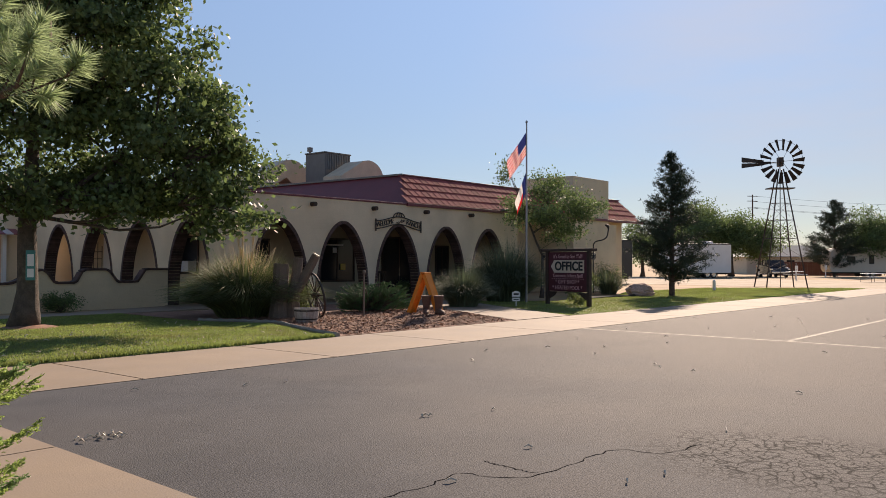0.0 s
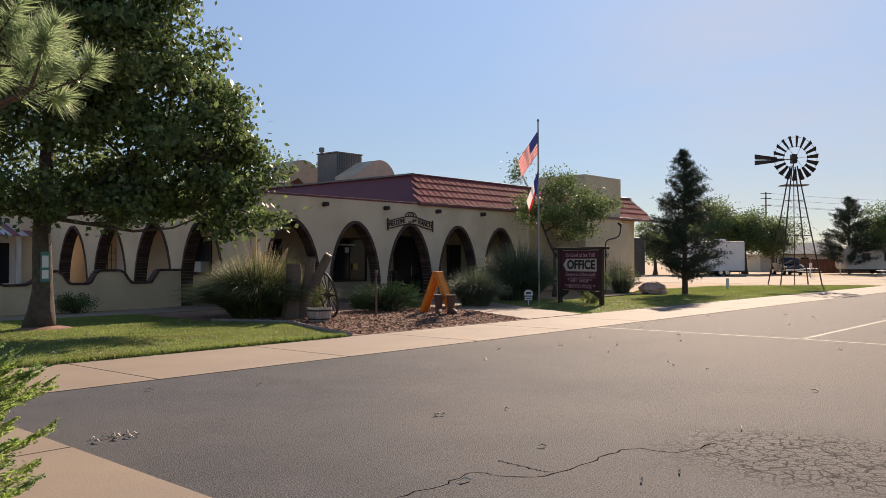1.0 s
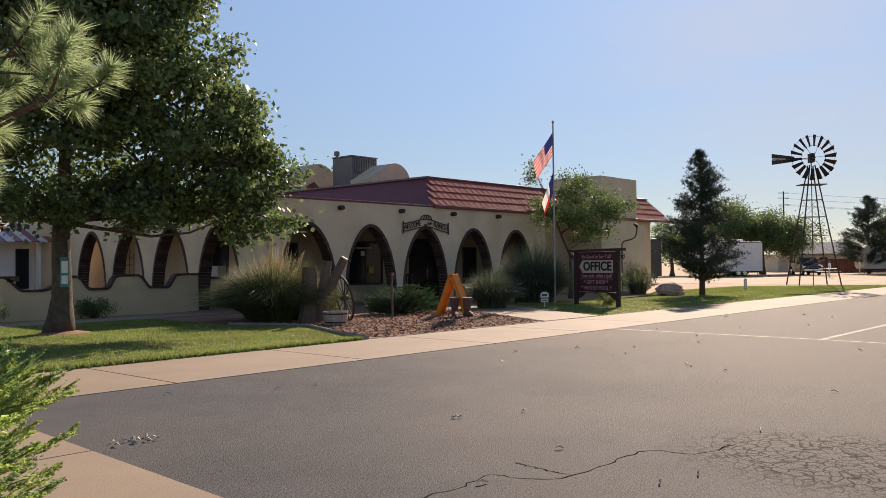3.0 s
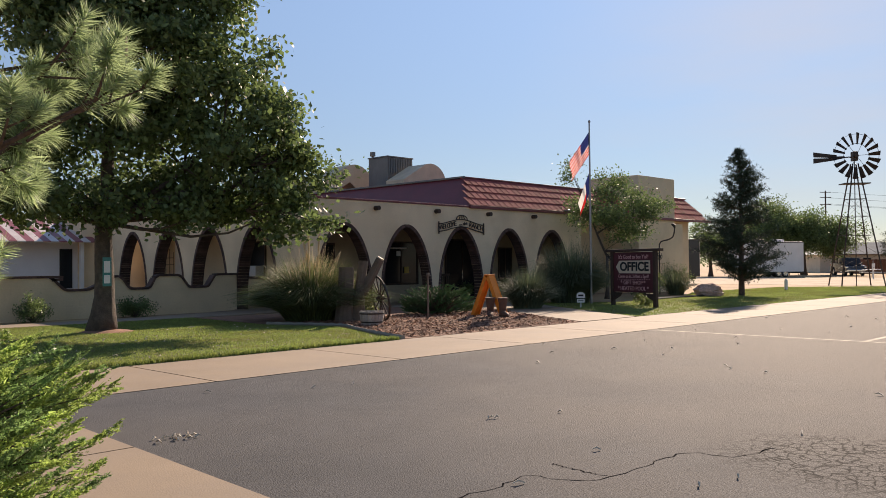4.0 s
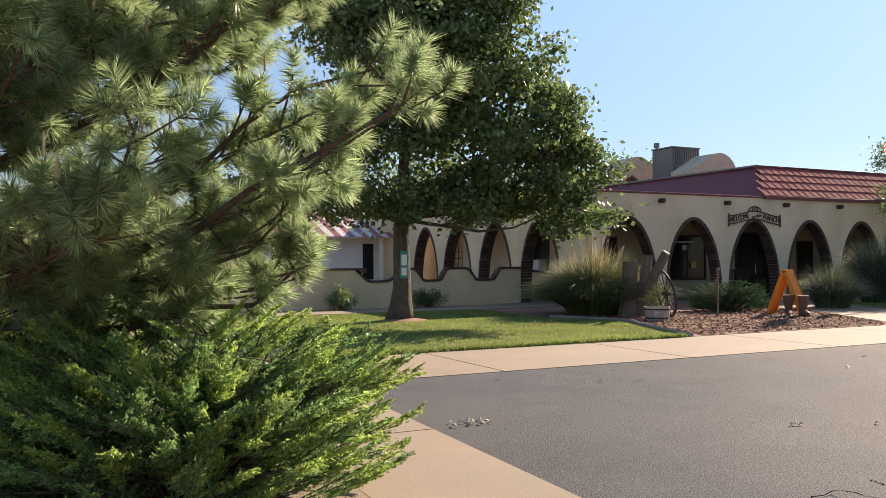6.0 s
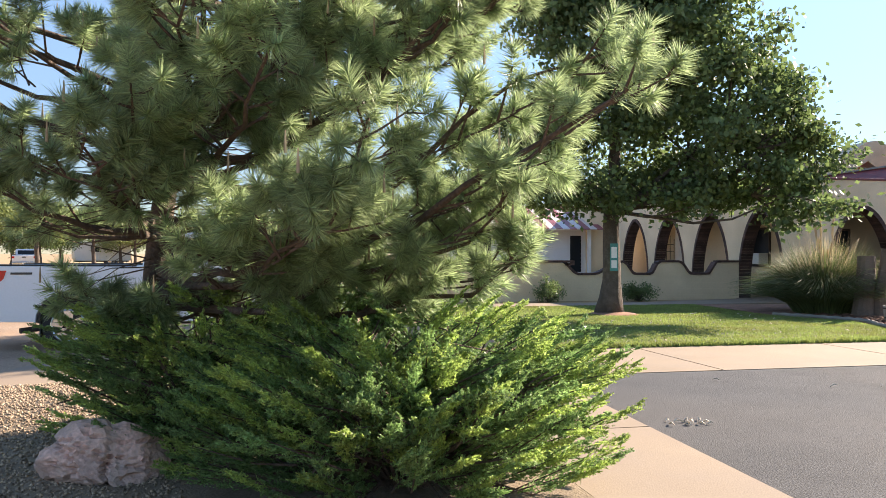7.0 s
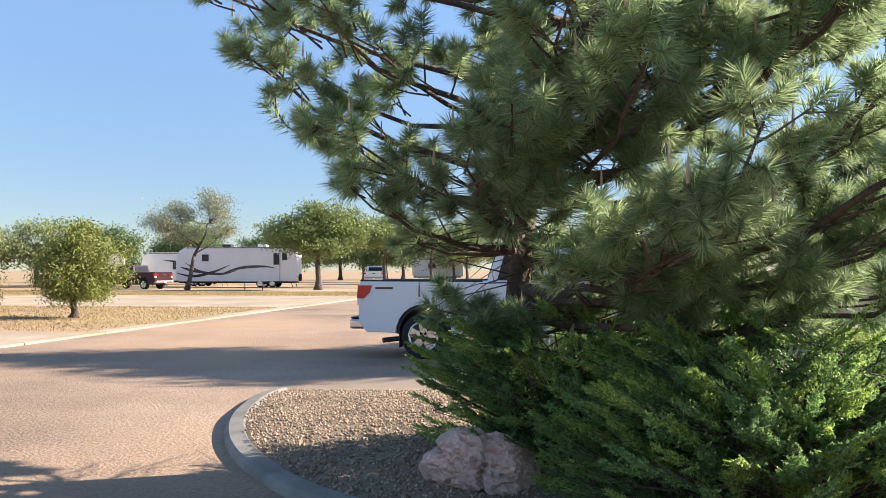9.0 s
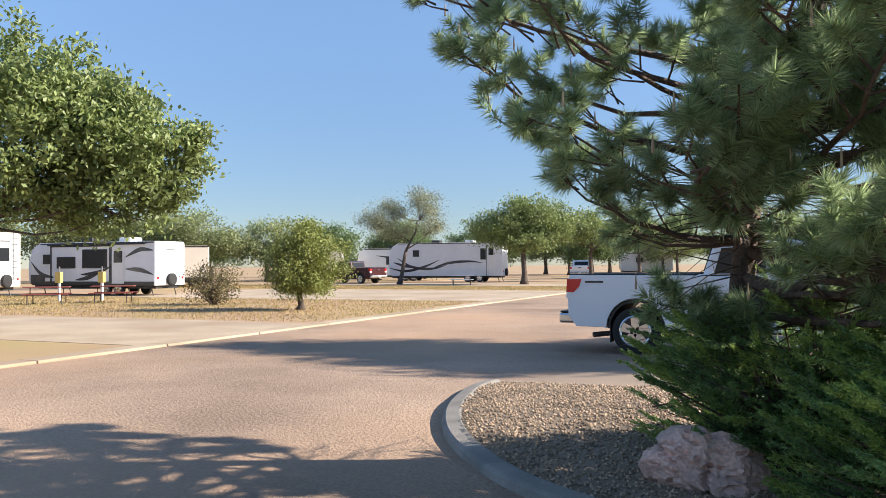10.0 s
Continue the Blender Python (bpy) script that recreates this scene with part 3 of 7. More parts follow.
V = np.stack([c - u - w, c + u - w, c + u + w, c - u + w, c + [0, 0, 0.012]], 1)
F = np.array([(0, 1, 4), (1, 2, 4), (2, 3, 4), (3, 0, 4)])[None] + 5 * np.arange(n)[:, None, None]
tagged(raw("mulch_chips", V.reshape(-1, 3), F.reshape(-1, 3), M_MULCH), "loose red-brown bark chips", "mulch", kind="stuff")
bm = B()
edging = smooth_line([(12.06, 13.02), (12.42, 14.2), (13.06, 15.8), (13.46, 17.0), (12.66, 19.0)], 40)
tube(bm, [(q[0], q[1], 0.05) for q in edging], [0.06 + 0.012 * math.sin(3.1 * i) for i in range(40)], 6)
tagged(part("bed_edging", bm, M_KERB), "low curved stone edging of the mulch bed", "edging", kind="structure")
bm = B()
tube(bm, [(q[0], q[1], 0.05) for q in smooth_line([(30.2, 18.2), (33.0, 18.35), (35.2, 18.2), (37.2, 18.5), (39.0, 19.6)], 30)], 0.07, 6)
tagged(part("bed_edging", bm, M_BLACK), "dark edging of the shrub bed", "edging", kind="structure")

# painted lines and single cracks on the asphalt
def ribbon(bm, pts, w, z):
    pts = np.array(pts, float)
    a, b = [], []
    for i, q in enumerate(pts):
        d = pts[min(i + 1, len(pts) - 1)] - pts[max(i - 1, 0)]
        d = d / np.linalg.norm(d)
        ww = w[i] if hasattr(w, "__len__") else w
        a.append(bm.verts.new((q[0] - d[1] * ww / 2, q[1] + d[0] * ww / 2, z))), b.append(bm.verts.new((q[0] + d[1] * ww / 2, q[1] - d[0] * ww / 2, z)))
    for i in range(len(pts) - 1):
        bm.faces.new((a[i], b[i], b[i + 1], a[i + 1]))
    return bm


lines = thing("parking_lines", "faded cream painted parking lines", "road marking", kind="structure")
part("line", ribbon(B(), [(17.45, 10.3), (17.4, 5.5), (17.2, 3.6), (16.7, -8)], 0.13, 0.017), M_LINE, lines)
part("line", ribbon(B(), [(17.55, 5.5), (28, 5.5), (40, 5.5)], 0.11, 0.017), M_LINE, lines)
part("line", ribbon(B(), [(17.55, 0.5), (40, 0.5)], 0.11, 0.017), M_LINE, lines)
cracks = thing("asphalt_cracks", "dark wandering cracks in the asphalt", "crack", kind="structure")
rk = random.Random(5)
for pts in ([(3.4, 3.9), (4.11, 3.91), (4.5, 3.89), (4.9, 3.92), (4.96, 3.63), (5.28, 3.45), (5.85, 3.45), (6.35, 3.41), (6.51, 3.03), (7.03, 2.96)], [(5.31, 4.02), (5.27, 3.73), (5.28, 3.5)]):
    line = smooth_line(pts, 46)
    line = [(q[0] + rk.uniform(-.025, .025), q[1] + rk.uniform(-.025, .025)) for q in line]
    part("crack", ribbon(B(), line, [rk.uniform(0.004, 0.014) for _ in line], 0.016), M_CRACK, cracks)


# ---- office building ----
FX, FY = 16.3, 23.03                 # its corner: front wall along x at FY, side wall along y at FX
WT, TOP = 0.42, 3.93                 # wall thickness and height
office = thing("office_building", "tan block office with brick-edged arches and red tile mansard roof", "building", pose(FX, FY, 0))
ARCH_W, ARCH_H = 1.27, 3.05


def arch_points(c, w=ARCH_W, h=ARCH_H, n=22, grow=0.0):
    """The opening's edge from its left foot over the top to its right foot."""
    out = []
    for i in range(n + 1):
        t = math.pi * i / n
        v = math.sin(t) ** 0.82
        z = h * v
        ww = w * (1 - min(1.0, v) ** 2.5) ** 0.6
        out.append((c - math.copysign(ww + grow, math.cos(t)) if i not in (n // 2,) else c, z + grow * v))
    return out


def arched_wall(name, u0, u1, arches, place, top, floor=0.0):
    pts = [(u0, floor)]
    for c in arches:
        pts += [(q[0], max(q[1], floor)) for q in arch_points(c)]
    pts += [(u1, floor), (u1, top), (u0, top)]
    w = part(name, sheet(B(), pts, place, WT), M_STUCCO, office, world=True)
    for c in arches:
        bm = B()
        n = 80
        ins, outs = arch_points(c, n=n, grow=-0.015), arch_points(c, n=n, grow=0.085)
        for i in range(n):
            def lerp(a, b, s):
                return (a[0] + (b[0] - a[0]) * s, a[1] + (b[1] - a[1]) * s)
            quad = [lerp(ins[i], ins[i + 1], 0.05), lerp(ins[i], ins[i + 1], 0.95), lerp(outs[i], outs[i + 1], 0.95), lerp(outs[i], outs[i + 1], 0.05)]
            a, b = [bm.verts.new(place(q[0], max(q[1], floor), -0.025)) for q in quad], [bm.verts.new(place(q[0], max(q[1], floor), WT + 0.02)) for q in quad]
            for f in ((a[0], a[1], a[2], a[3]), (b[3], b[2], b[1], b[0]), (a[0], b[0], b[1], a[1]), (a[1], b[1], b[2], a[2]), (a[2], b[2], b[3], a[3]), (a[3], b[3], b[0], a[0])):
                bm.faces.new(f)
        part("brick_arch", bm, M_BRICK, w, "dark brown brick arch edging")
    return w


FRONT = [18.57, 21.60, 24.62, 27.66, 30.70]
SIDE = [25.1, 28.30, 31.5, 34.65]
front_wall = arched_wall("front_wall", FX, 33.0, FRONT, lambda u, v, d: (u, FY + d, v), TOP)
side_wall = arched_wall("side_wall", FY + WT, 40.5, SIDE, lambda u, v, d: (FX + d, u, v), TOP)
# coping and parapet band
bm = B()
box(bm, FX - 0.03, 33.03, FY - 0.03, FY + WT + 0.03, TOP, TOP + 0.07, 0.012)
part("coping", bm, M_REDMETAL, office, "dark red metal coping", world=True)
bm = B()
box(bm, FX - 0.03, FX + WT + 0.03, FY + WT + 0.04, 40.5, TOP, TOP + 0.07, 0.012)
part("coping", bm, M_REDMETAL, office, "dark red metal coping", world=True)
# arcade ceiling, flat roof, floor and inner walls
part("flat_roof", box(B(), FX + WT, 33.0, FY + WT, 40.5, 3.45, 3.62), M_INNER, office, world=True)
part("porch_floor", box(B(), FX - 0.12, 33.0, FY - 0.12, 26.6, -0.05, 0.05, 0.01), M_CONCRETE, office, "pale concrete porch slab", world=True)
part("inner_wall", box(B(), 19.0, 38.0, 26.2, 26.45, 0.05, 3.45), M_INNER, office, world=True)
part("inner_wall", box(B(), 18.75, 19.0, 26.2, 40.5, 0.05, 3.45), M_STUCCO, office, world=True)
part("end_wall", box(B(), 32.58, 33.0, FY + WT, 26.2, 0.05, 3.45), M_STUCCO, office, world=True)
part("set_back_wall", box(B(), 33.0, 38.2, 25.2, 25.45, 0.0, 4.0), M_STUCCO, office, world=True)
part("back_wall", box(B(), 19.0, 46.0, 42.0, 42.3, 0, 4.2), M_STUCCO, office, world=True)
part("back_wall", box(B(), 45.6, 46.0, 24.6, 42.0, 0, 4.2), M_STUCCO, office, world=True)
# sign tower
part("tower", box(B(), 38.2, 42.0, FY, FY + 3.0, 0, 6.2, 0.02), M_STUCCO, office, "tan stucco tower", world=True)
part("tower_base", box(B(), 42.0, 43.0, FY + 0.06, FY + 3.0, 0, 3.75, 0.02), M_STUCCO, office, world=True)
part("east_wall", box(B(), 43.0, 46.0, FY + 1.3, FY + 1.55, 0, 4.1), M_STUCCO, office, world=True)


def opening(x0, x1, z0, z1, y, name, label, shut=True, mullion=True):
    """A framed window or door standing proud of an inner wall that faces -y."""
    bm = B()
    f = 0.07
    box(bm, x0, x0 + f, y - 0.06, y, z0, z1), box(bm, x1 - f, x1, y - 0.06, y, z0, z1)
    box(bm, x0 + f, x1 - f, y - 0.06, y, z1 - f, z1), box(bm, x0 + f, x1 - f, y - 0.06, y, z0, z0 + f)
    if mullion:
        box(bm, (x0 + x1) / 2 - 0.025, (x0 + x1) / 2 + 0.025, y - 0.05, y, z0 + f, z1 - f)
    o = part(name, bm, M_DARKWOOD, office, label, world=True)
    part("pane", box(B(), x0 + f, x1 - f, y - 0.025, y - 0.005, z0 + f, z1 - f), M_GLASS, o)
    return o


IY = 26.2
w1 = opening(17.6 + 1.6, 20.6, 1.0, 2.5, IY, "window", "dark porch window")
w2 = opening(23.2, 25.2, 0.75, 2.6, IY, "window", "dark porch window with a yellow notice")
part("yellow_notice", box(B(), 24.35, 24.62, IY - 0.085, IY - 0.065, 1.25, 1.52), M_YELLOW, w2, "yellow paper notice")
part("white_notice", box(B(), 23.9, 24.12, IY - 0.085, IY - 0.065, 1.98, 2.2), M_WHITE, w2, "white paper notice")
part("window_ac", box(B(), 23.5, 24.3, IY - 0.3, IY - 0.07, 2.28, 2.34, 0.01), M_WHITE, w2, "white sill strip")
d1 = opening(26.9, 29.2, 0.06, 2.75, IY, "door", "dark glazed double entrance door")
part("door_handle", tube(B(), [(27.95, IY - 0.12, 0.95), (27.95, IY - 0.12, 1.35)], 0.018, 6), M_CHROME, d1, "chrome pull handle")
opening(30.6, 31.6, 0.9, 2.4, IY, "window", "dark porch window")
opening(33.6, 34.9, 1.0, 2.4, 25.2, "window", "dark window")

# side arcade: window with an air conditioner, and a gate of bars
bm = B()
for q in ((28.15, 28.22), (29.38, 29.45)):
    box(bm, 18.69, 18.75, q[0], q[1], 1.1, 2.6)
box(bm, 18.69, 18.75, 28.22, 29.38, 1.1, 1.17), box(bm, 18.69, 18.75, 28.22, 29.38, 2.53, 2.6)
sw = part("window", bm, M_DARKWOOD, office, "dark side window", world=True)
part("pane", box(B(), 18.72, 18.74, 28.22, 29.38, 1.17, 2.53), M_GLASS, sw)
part("air_conditioner", box(B(), 18.3, 18.7, 28.25, 28.85, 1.2, 1.62, 0.02), M_WHITE, sw, "white window air conditioner")
bm = B()
for i in range(6):
    yy = 33.7 + 0.36 * i
    tube(bm, [(17.7, yy, 0.1), (17.7, yy, 2.15 + 0.35 * math.sin(math.pi * (i + 0.5) / 6))], 0.014, 6)
for z in (0.25, 1.7, 2.0):
    tube(bm, [(17.7, 33.7, z), (17.7, 35.5, z)], 0.014, 6)
part("gate", bm, M_DARKSTEEL, office, "dark iron bar gate", world=True)
part("gate_panel", box(B(), 18.66, 18.75, 33.6, 35.4, 0.1, 2.7), M_RVWHITE, office, "pale door behind the gate", world=True)

# beam ends
for x in (20.03, 23.17, 26.25, 29.29, 32.45):
    bm = B()
    tube(bm, [(x, FY - 0.22, 3.69), (x, FY + 0.05, 3.69)], [0.085, 0.09], 10)
    part("beam_end", bm, M_DARKWOOD, office, "round dark timber beam end", world=True)

# mansard roof
bm = B()
q = [bm.verts.new(v) for v in ((25.15, FY + 0.02, 4.0), (25.15, 42.0, 4.0), (26.5, 42.0, 5.36), (26.5, FY + 1.6, 5.36), (46.1, FY + 0.02, 4.0), (46.1, 42.0, 4.0), (46.1, 42.0, 5.36), (46.1, FY + 1.6, 5.36))]
for f in ((0, 1, 2, 3), (0, 3, 7, 4), (3, 2, 6, 7), (1, 5, 6, 2), (0, 4, 5, 1), (4, 7, 6, 5)):
    bm.faces.new([q[i] for i in f])
roof = part("roof", bm, M_REDMETAL, office, "dark red mansard roof", world=True)
part("ridge_cap", box(B(), 26.53, 46.15, FY + 1.52, FY + 1.72, 5.36, 5.43, 0.015), M_REDMETAL, roof)
part("eave_board", box(B(), 25.1, 46.12, FY - 0.10, FY + 0.0, 3.90, 4.03, 0.01), M_REDMETAL, roof)
part("side_fascia", box(B(), 26.42, 26.52, FY + 1.5, 41.9, 5.36, 5.44, 0.01), M_AC, roof, "grey metal edge")
part("lamp", box(B(), 31.6, 32.1, FY - 0.28, FY - 0.02, 4.02, 4.10, 0.015), M_STEEL, roof, "flat flood lamp")
slope = math.atan2(1.36, 1.58)
tile_me = []
for kind in range(3):
    bm = B()
    L, W_ = 0.54, 0.40
    prof = [(0, 0.035), (0.03, 0.05), (0.07, 0.04), (0.34, 0.04), (0.37, 0.05), (0.40, 0.03)]
    a = [bm.verts.new((u, 0, v + 0.022)) for u, v in prof]
    b = [bm.verts.new((u, L, v - 0.012)) for u, v in prof]
    c = [bm.verts.new((u, 0, 0.0)) for u, v in prof]
    for k in range(5):
        bm.faces.new((a[k], a[k + 1], b[k + 1], b[k])), bm.faces.new((c[k], c[k + 1], a[k + 1], a[k]))
    me = bpy.data.meshes.new("tile")
    bmesh.ops.recalc_face_normals(bm, faces=bm.faces[:])
    bm.to_mesh(me)
    bm.free()
    me.materials.append(M_TILE)
    tile_me.append(me)
TILES = []
for row in range(4):
    s = 0.02 + row * 0.505
    for col in range(52):
        xx = 25.2 + row * 0.35 + col * 0.402
        if xx > 45.7 or 38.0 < xx < 41.9:
            continue
        TILES.append((xx, FY + 0.02 + s * math.cos(slope), 4.0 + s * math.sin(slope), (row * 7 + col) % 3))

# rooftop machines
def rooftop_unit(at, s, label):
    t = thing("rooftop_unit", label, "air conditioner", pose(*at) @ Matrix.Diagonal((s, s, s, 1)), "rooftop machines")
    part("cabinet", box(B(), 0, 1.9, 0, 1.6, 0, 1.95, 0.03), M_AC, t)
    part("top_cap", box(B(), -0.04, 1.94, -0.04, 1.64, 1.95, 2.02, 0.015), M_AC, t)
    for i in range(14):
        part("louvre", box(B(), 0.08 + 0.128 * i, 0.14 + 0.128 * i, -0.035, 0.0, 1.05, 1.9), M_AC, t)
    part("panel", box(B(), 0.1, 0.9, -0.02, 0.0, 0.1, 0.65, 0.005), M_STEEL, t)
    return t


def duct(at, s, label):
    """A sheet-metal duct that rises at a slant and bends over into the roof."""
    t = thing("roof_duct", label, "duct", pose(*at) @ Matrix.Diagonal((s, s, s, 1)), "rooftop machines")
    pts = [(-1.7, 0.0), (-1.7, 0.42), (-0.4, 1.15)]
    pts += [(-0.1 + 0.95 * math.sin(q), 0.25 + 0.95 * math.cos(q)) for q in np.linspace(0, math.pi / 2, 9)]
    pts += [(0.85, 0.0), (0.0, 0.0), (0.0, 0.25), (-0.35, 0.5), (-1.2, 0.0)]
    part("duct_body", sheet(B(), pts, lambda u, v, d: (u, d, v), 1.1), M_DUCT, t)
    part("duct_flange", box(B(), -0.06, 0.91, -0.04, 1.14, 0.0, 0.07), M_DUCT, t)
    return t


rooftop_unit((28.7, 32.0, 5.37), 0.94, "grey louvred rooftop air conditioning unit")
duct((30.3, 30.3, 5.37), 1.2, "tan sheet metal duct curving into the roof")
rooftop_unit((27.0, 37.6, 5.37), 0.5, "grey louvred rooftop air conditioning unit")
duct((28.9, 34.7, 5.37), 1.4, "tan sheet metal duct curving into the roof")
bm = B()
tube(bm, [(29.6, 34.2, 5.3), (29.6, 34.2, 7.6)], 0.07, 10), box(bm, 29.5, 29.72, 34.1, 34.32, 7.5, 7.75, 0.02)
tagged(part("roof_vent", bm, M_AC), "grey vent stack on the roof", "vent")

# welcome sign of cut steel over the middle arch
wsign = thing("welcome_sign", "dark cut-steel welcome sign above the entrance arch", "sign", pose(24.62, FY - 0.05, 0))
bm = B()
for zz in (2.92, 3.22):
    tube(bm, [(u, 0, zz + 0.20 * math.cos(u / 1.35 * math.pi / 2) ** 2 * (1.0 if abs(u) < 1.2 else 0)) for u in np.linspace(-1.33, 1.33, 25)], 0.022, 6)
for u in (-1.33, 1.33):
    tube(bm, [(u, 0, 2.82), (u, 0, 3.3)], 0.03, 6)
tube(bm, [(0.32 * math.cos(q), 0, 3.42 + 0.17 * math.sin(q)) for q in np.linspace(0, math.pi, 12)], 0.022, 6)
for u in (-0.16, 0.0, 0.16):
    tube(bm, [(u, 0, 3.43), (u * 0.6, 0, 3.57)], 0.02, 6)
part("frame", bm, M_DARKSTEEL, wsign)
UP = Matrix.Rotation(radians(90), 4, "X")
for i, ch in enumerate("WELCOME"):
    u = -1.2 + 0.135 * i
    lettering("letter", ch, 0.27, Matrix.Translation((u, -0.01, 3.07 + 0.20 * math.cos(u / 1.35 * math.pi / 2) ** 2)) @ Matrix.Rotation(-0.16, 4, "Y") @ UP, M_DARKSTEEL, wsign, depth=0.012)
lettering("small_words", "to the", 0.2, Matrix.Translation((0.08, -0.01, 3.23)) @ Matrix.Rotation(-0.25, 4, "Y") @ UP, M_DARKSTEEL, wsign, depth=0.012)
for i, ch in enumerate("RANCH"):
    u = 0.50 + 0.17 * i
    lettering("letter", ch, 0.27, Matrix.Translation((u, -0.01, 3.07 + 0.20 * math.cos(u / 1.35 * math.pi / 2) ** 2)) @ Matrix.Rotation(0.16, 4, "Y") @ UP, M_DARKSTEEL, wsign, depth=0.012)

# scalloped patio wall
LY = 26.35
low = [(3.0, 0.0)]
low_top = [(3.0, 1.29)]
for a, b, c, d in ((5.85, 6.45, 7.05, 7.7), (7.75, 8.3, 8.9, 9.65), (9.68, 10.28, 10.85, 11.9), (11.9, 12.33, 12.95, 13.27), (14.0, 14.43, 15.07, 15.5)):
    if a < 9:
        continue
    for s in np.linspace(0, 1, 7):
        low_top.append((a + (b - a) * s, 1.29 - 0.42 * (s * s * (3 - 2 * s))))
    for s in np.linspace(0, 1, 7):
        low_top.append((c + (d - c) * s, 0.87 + 0.42 * (s * s * (3 - 2 * s))))
low_top.append((FX - 0.02, 1.29))
patio = thing("patio_wall", "low tan stucco patio wall with scalloped brick coping", "wall", pose(3.0, LY, 0), kind="structure")
part("wall", sheet(B(), low + [(FX - 0.02, 0.0)] + low_top[::-1], lambda u, v, d: (u, LY + d, v), 0.22), M_STUCCO, patio, world=True)
cop = smooth_line(low_top, 90)
bm = B()
for i in range(89):
    p0, p1 = cop[i] + (cop[i + 1] - cop[i]) * 0.04, cop[i] + (cop[i + 1] - cop[i]) * 0.96
    d = (p1 - p0) / np.linalg.norm(p1 - p0)
    nn = np.array([-d[1], d[0]]) * 0.075
    sheet(bm, [tuple(p0), tuple(p1), tuple(p1 + nn), tuple(p0 + nn)], lambda u, v, d: (u, LY - 0.04 + d, v), 0.30)
part("coping", bm, M_BRICK, patio, "dark brick coping", world=True)

# porch wing behind the patio, with a striped sheet roof
wing = thing("porch_wing", "pale porch wing with a pink striped sheet roof", "building", pose(12.6, 37.0, 0))
part("wall", box(B(), 8.5, 15.3, 38.0, 38.3, 0, 2.75), M_RVGREY, wing, world=True)
part("end_pier", box(B(), 15.3, FX, 37.6, 40.4, 0, 3.9), M_STUCCO, wing, world=True)
for x0 in (10.0, 11.5, 14.5):
    part("window", box(B(), x0, x0 + 0.55, 37.95, 38.0, 0.7, 2.45, 0.01), M_GLASS, wing, "dark tall window", world=True)
part("post", box(B(), 15.15, 15.3, 37.3, 37.45, 0, 2.75), M_WHITE, wing, world=True)
for i in range(22):
    x0 = 8.3 + i * 0.34
    part("roof_sheet", sheet(B(), [(36.9, 2.72), (40.6, 4.0), (40.6, 4.04), (36.9, 2.76)], lambda u, v, d: (x0 + d, u, v), 0.335), M_STRIPE if i % 2 else M_STRIPE2, wing, world=True)


# ---- plants ----
def unit(v):
    return v / np.maximum(np.linalg.norm(v, axis=-1, keepdims=True), 1e-9)


def leaf_quads(c, length, width, rng, droop=0.25):
    """Diamond leaves at the points c."""
    n = len(c)
    t = unit(rng.normal(0, 1, (n, 3)) - [0, 0, droop])
    s = unit(np.cross(t, rng.normal(0, 1, (n, 3))))
    ln, wd = length * rng.uniform(0.6, 1.25, (n, 1)), width * rng.uniform(0.6, 1.25, (n, 1))
    V = np.stack([c - t * ln / 2, c + s * wd / 2, c + t * ln / 2, c - s * wd / 2], 1).reshape(-1, 3)
    return V, np.arange(4 * n).reshape(-1, 4)


def limbs_to(bm, start, targets, r0, rng, sides=7):
    """Bent, tapered limbs from a fork to the crown's masses."""
    for q in targets:
        a, b = np.array(start, float), np.array(q, float)
        mid = (a + b) / 2 + rng.normal(0, 0.07, 3) * np.linalg.norm(b - a) + [0, 0, -0.06 * np.linalg.norm(b - a)]
        pts = [a + (mid - a) * s * 2 if s <= 0.5 else mid + (b - mid) * (s - 0.5) * 2 for s in np.linspace(0, 1, 6)]
        tube(bm, pts, [r0 * (1 - 0.8 * s) for s in np.linspace(0, 1, 6)], sides)


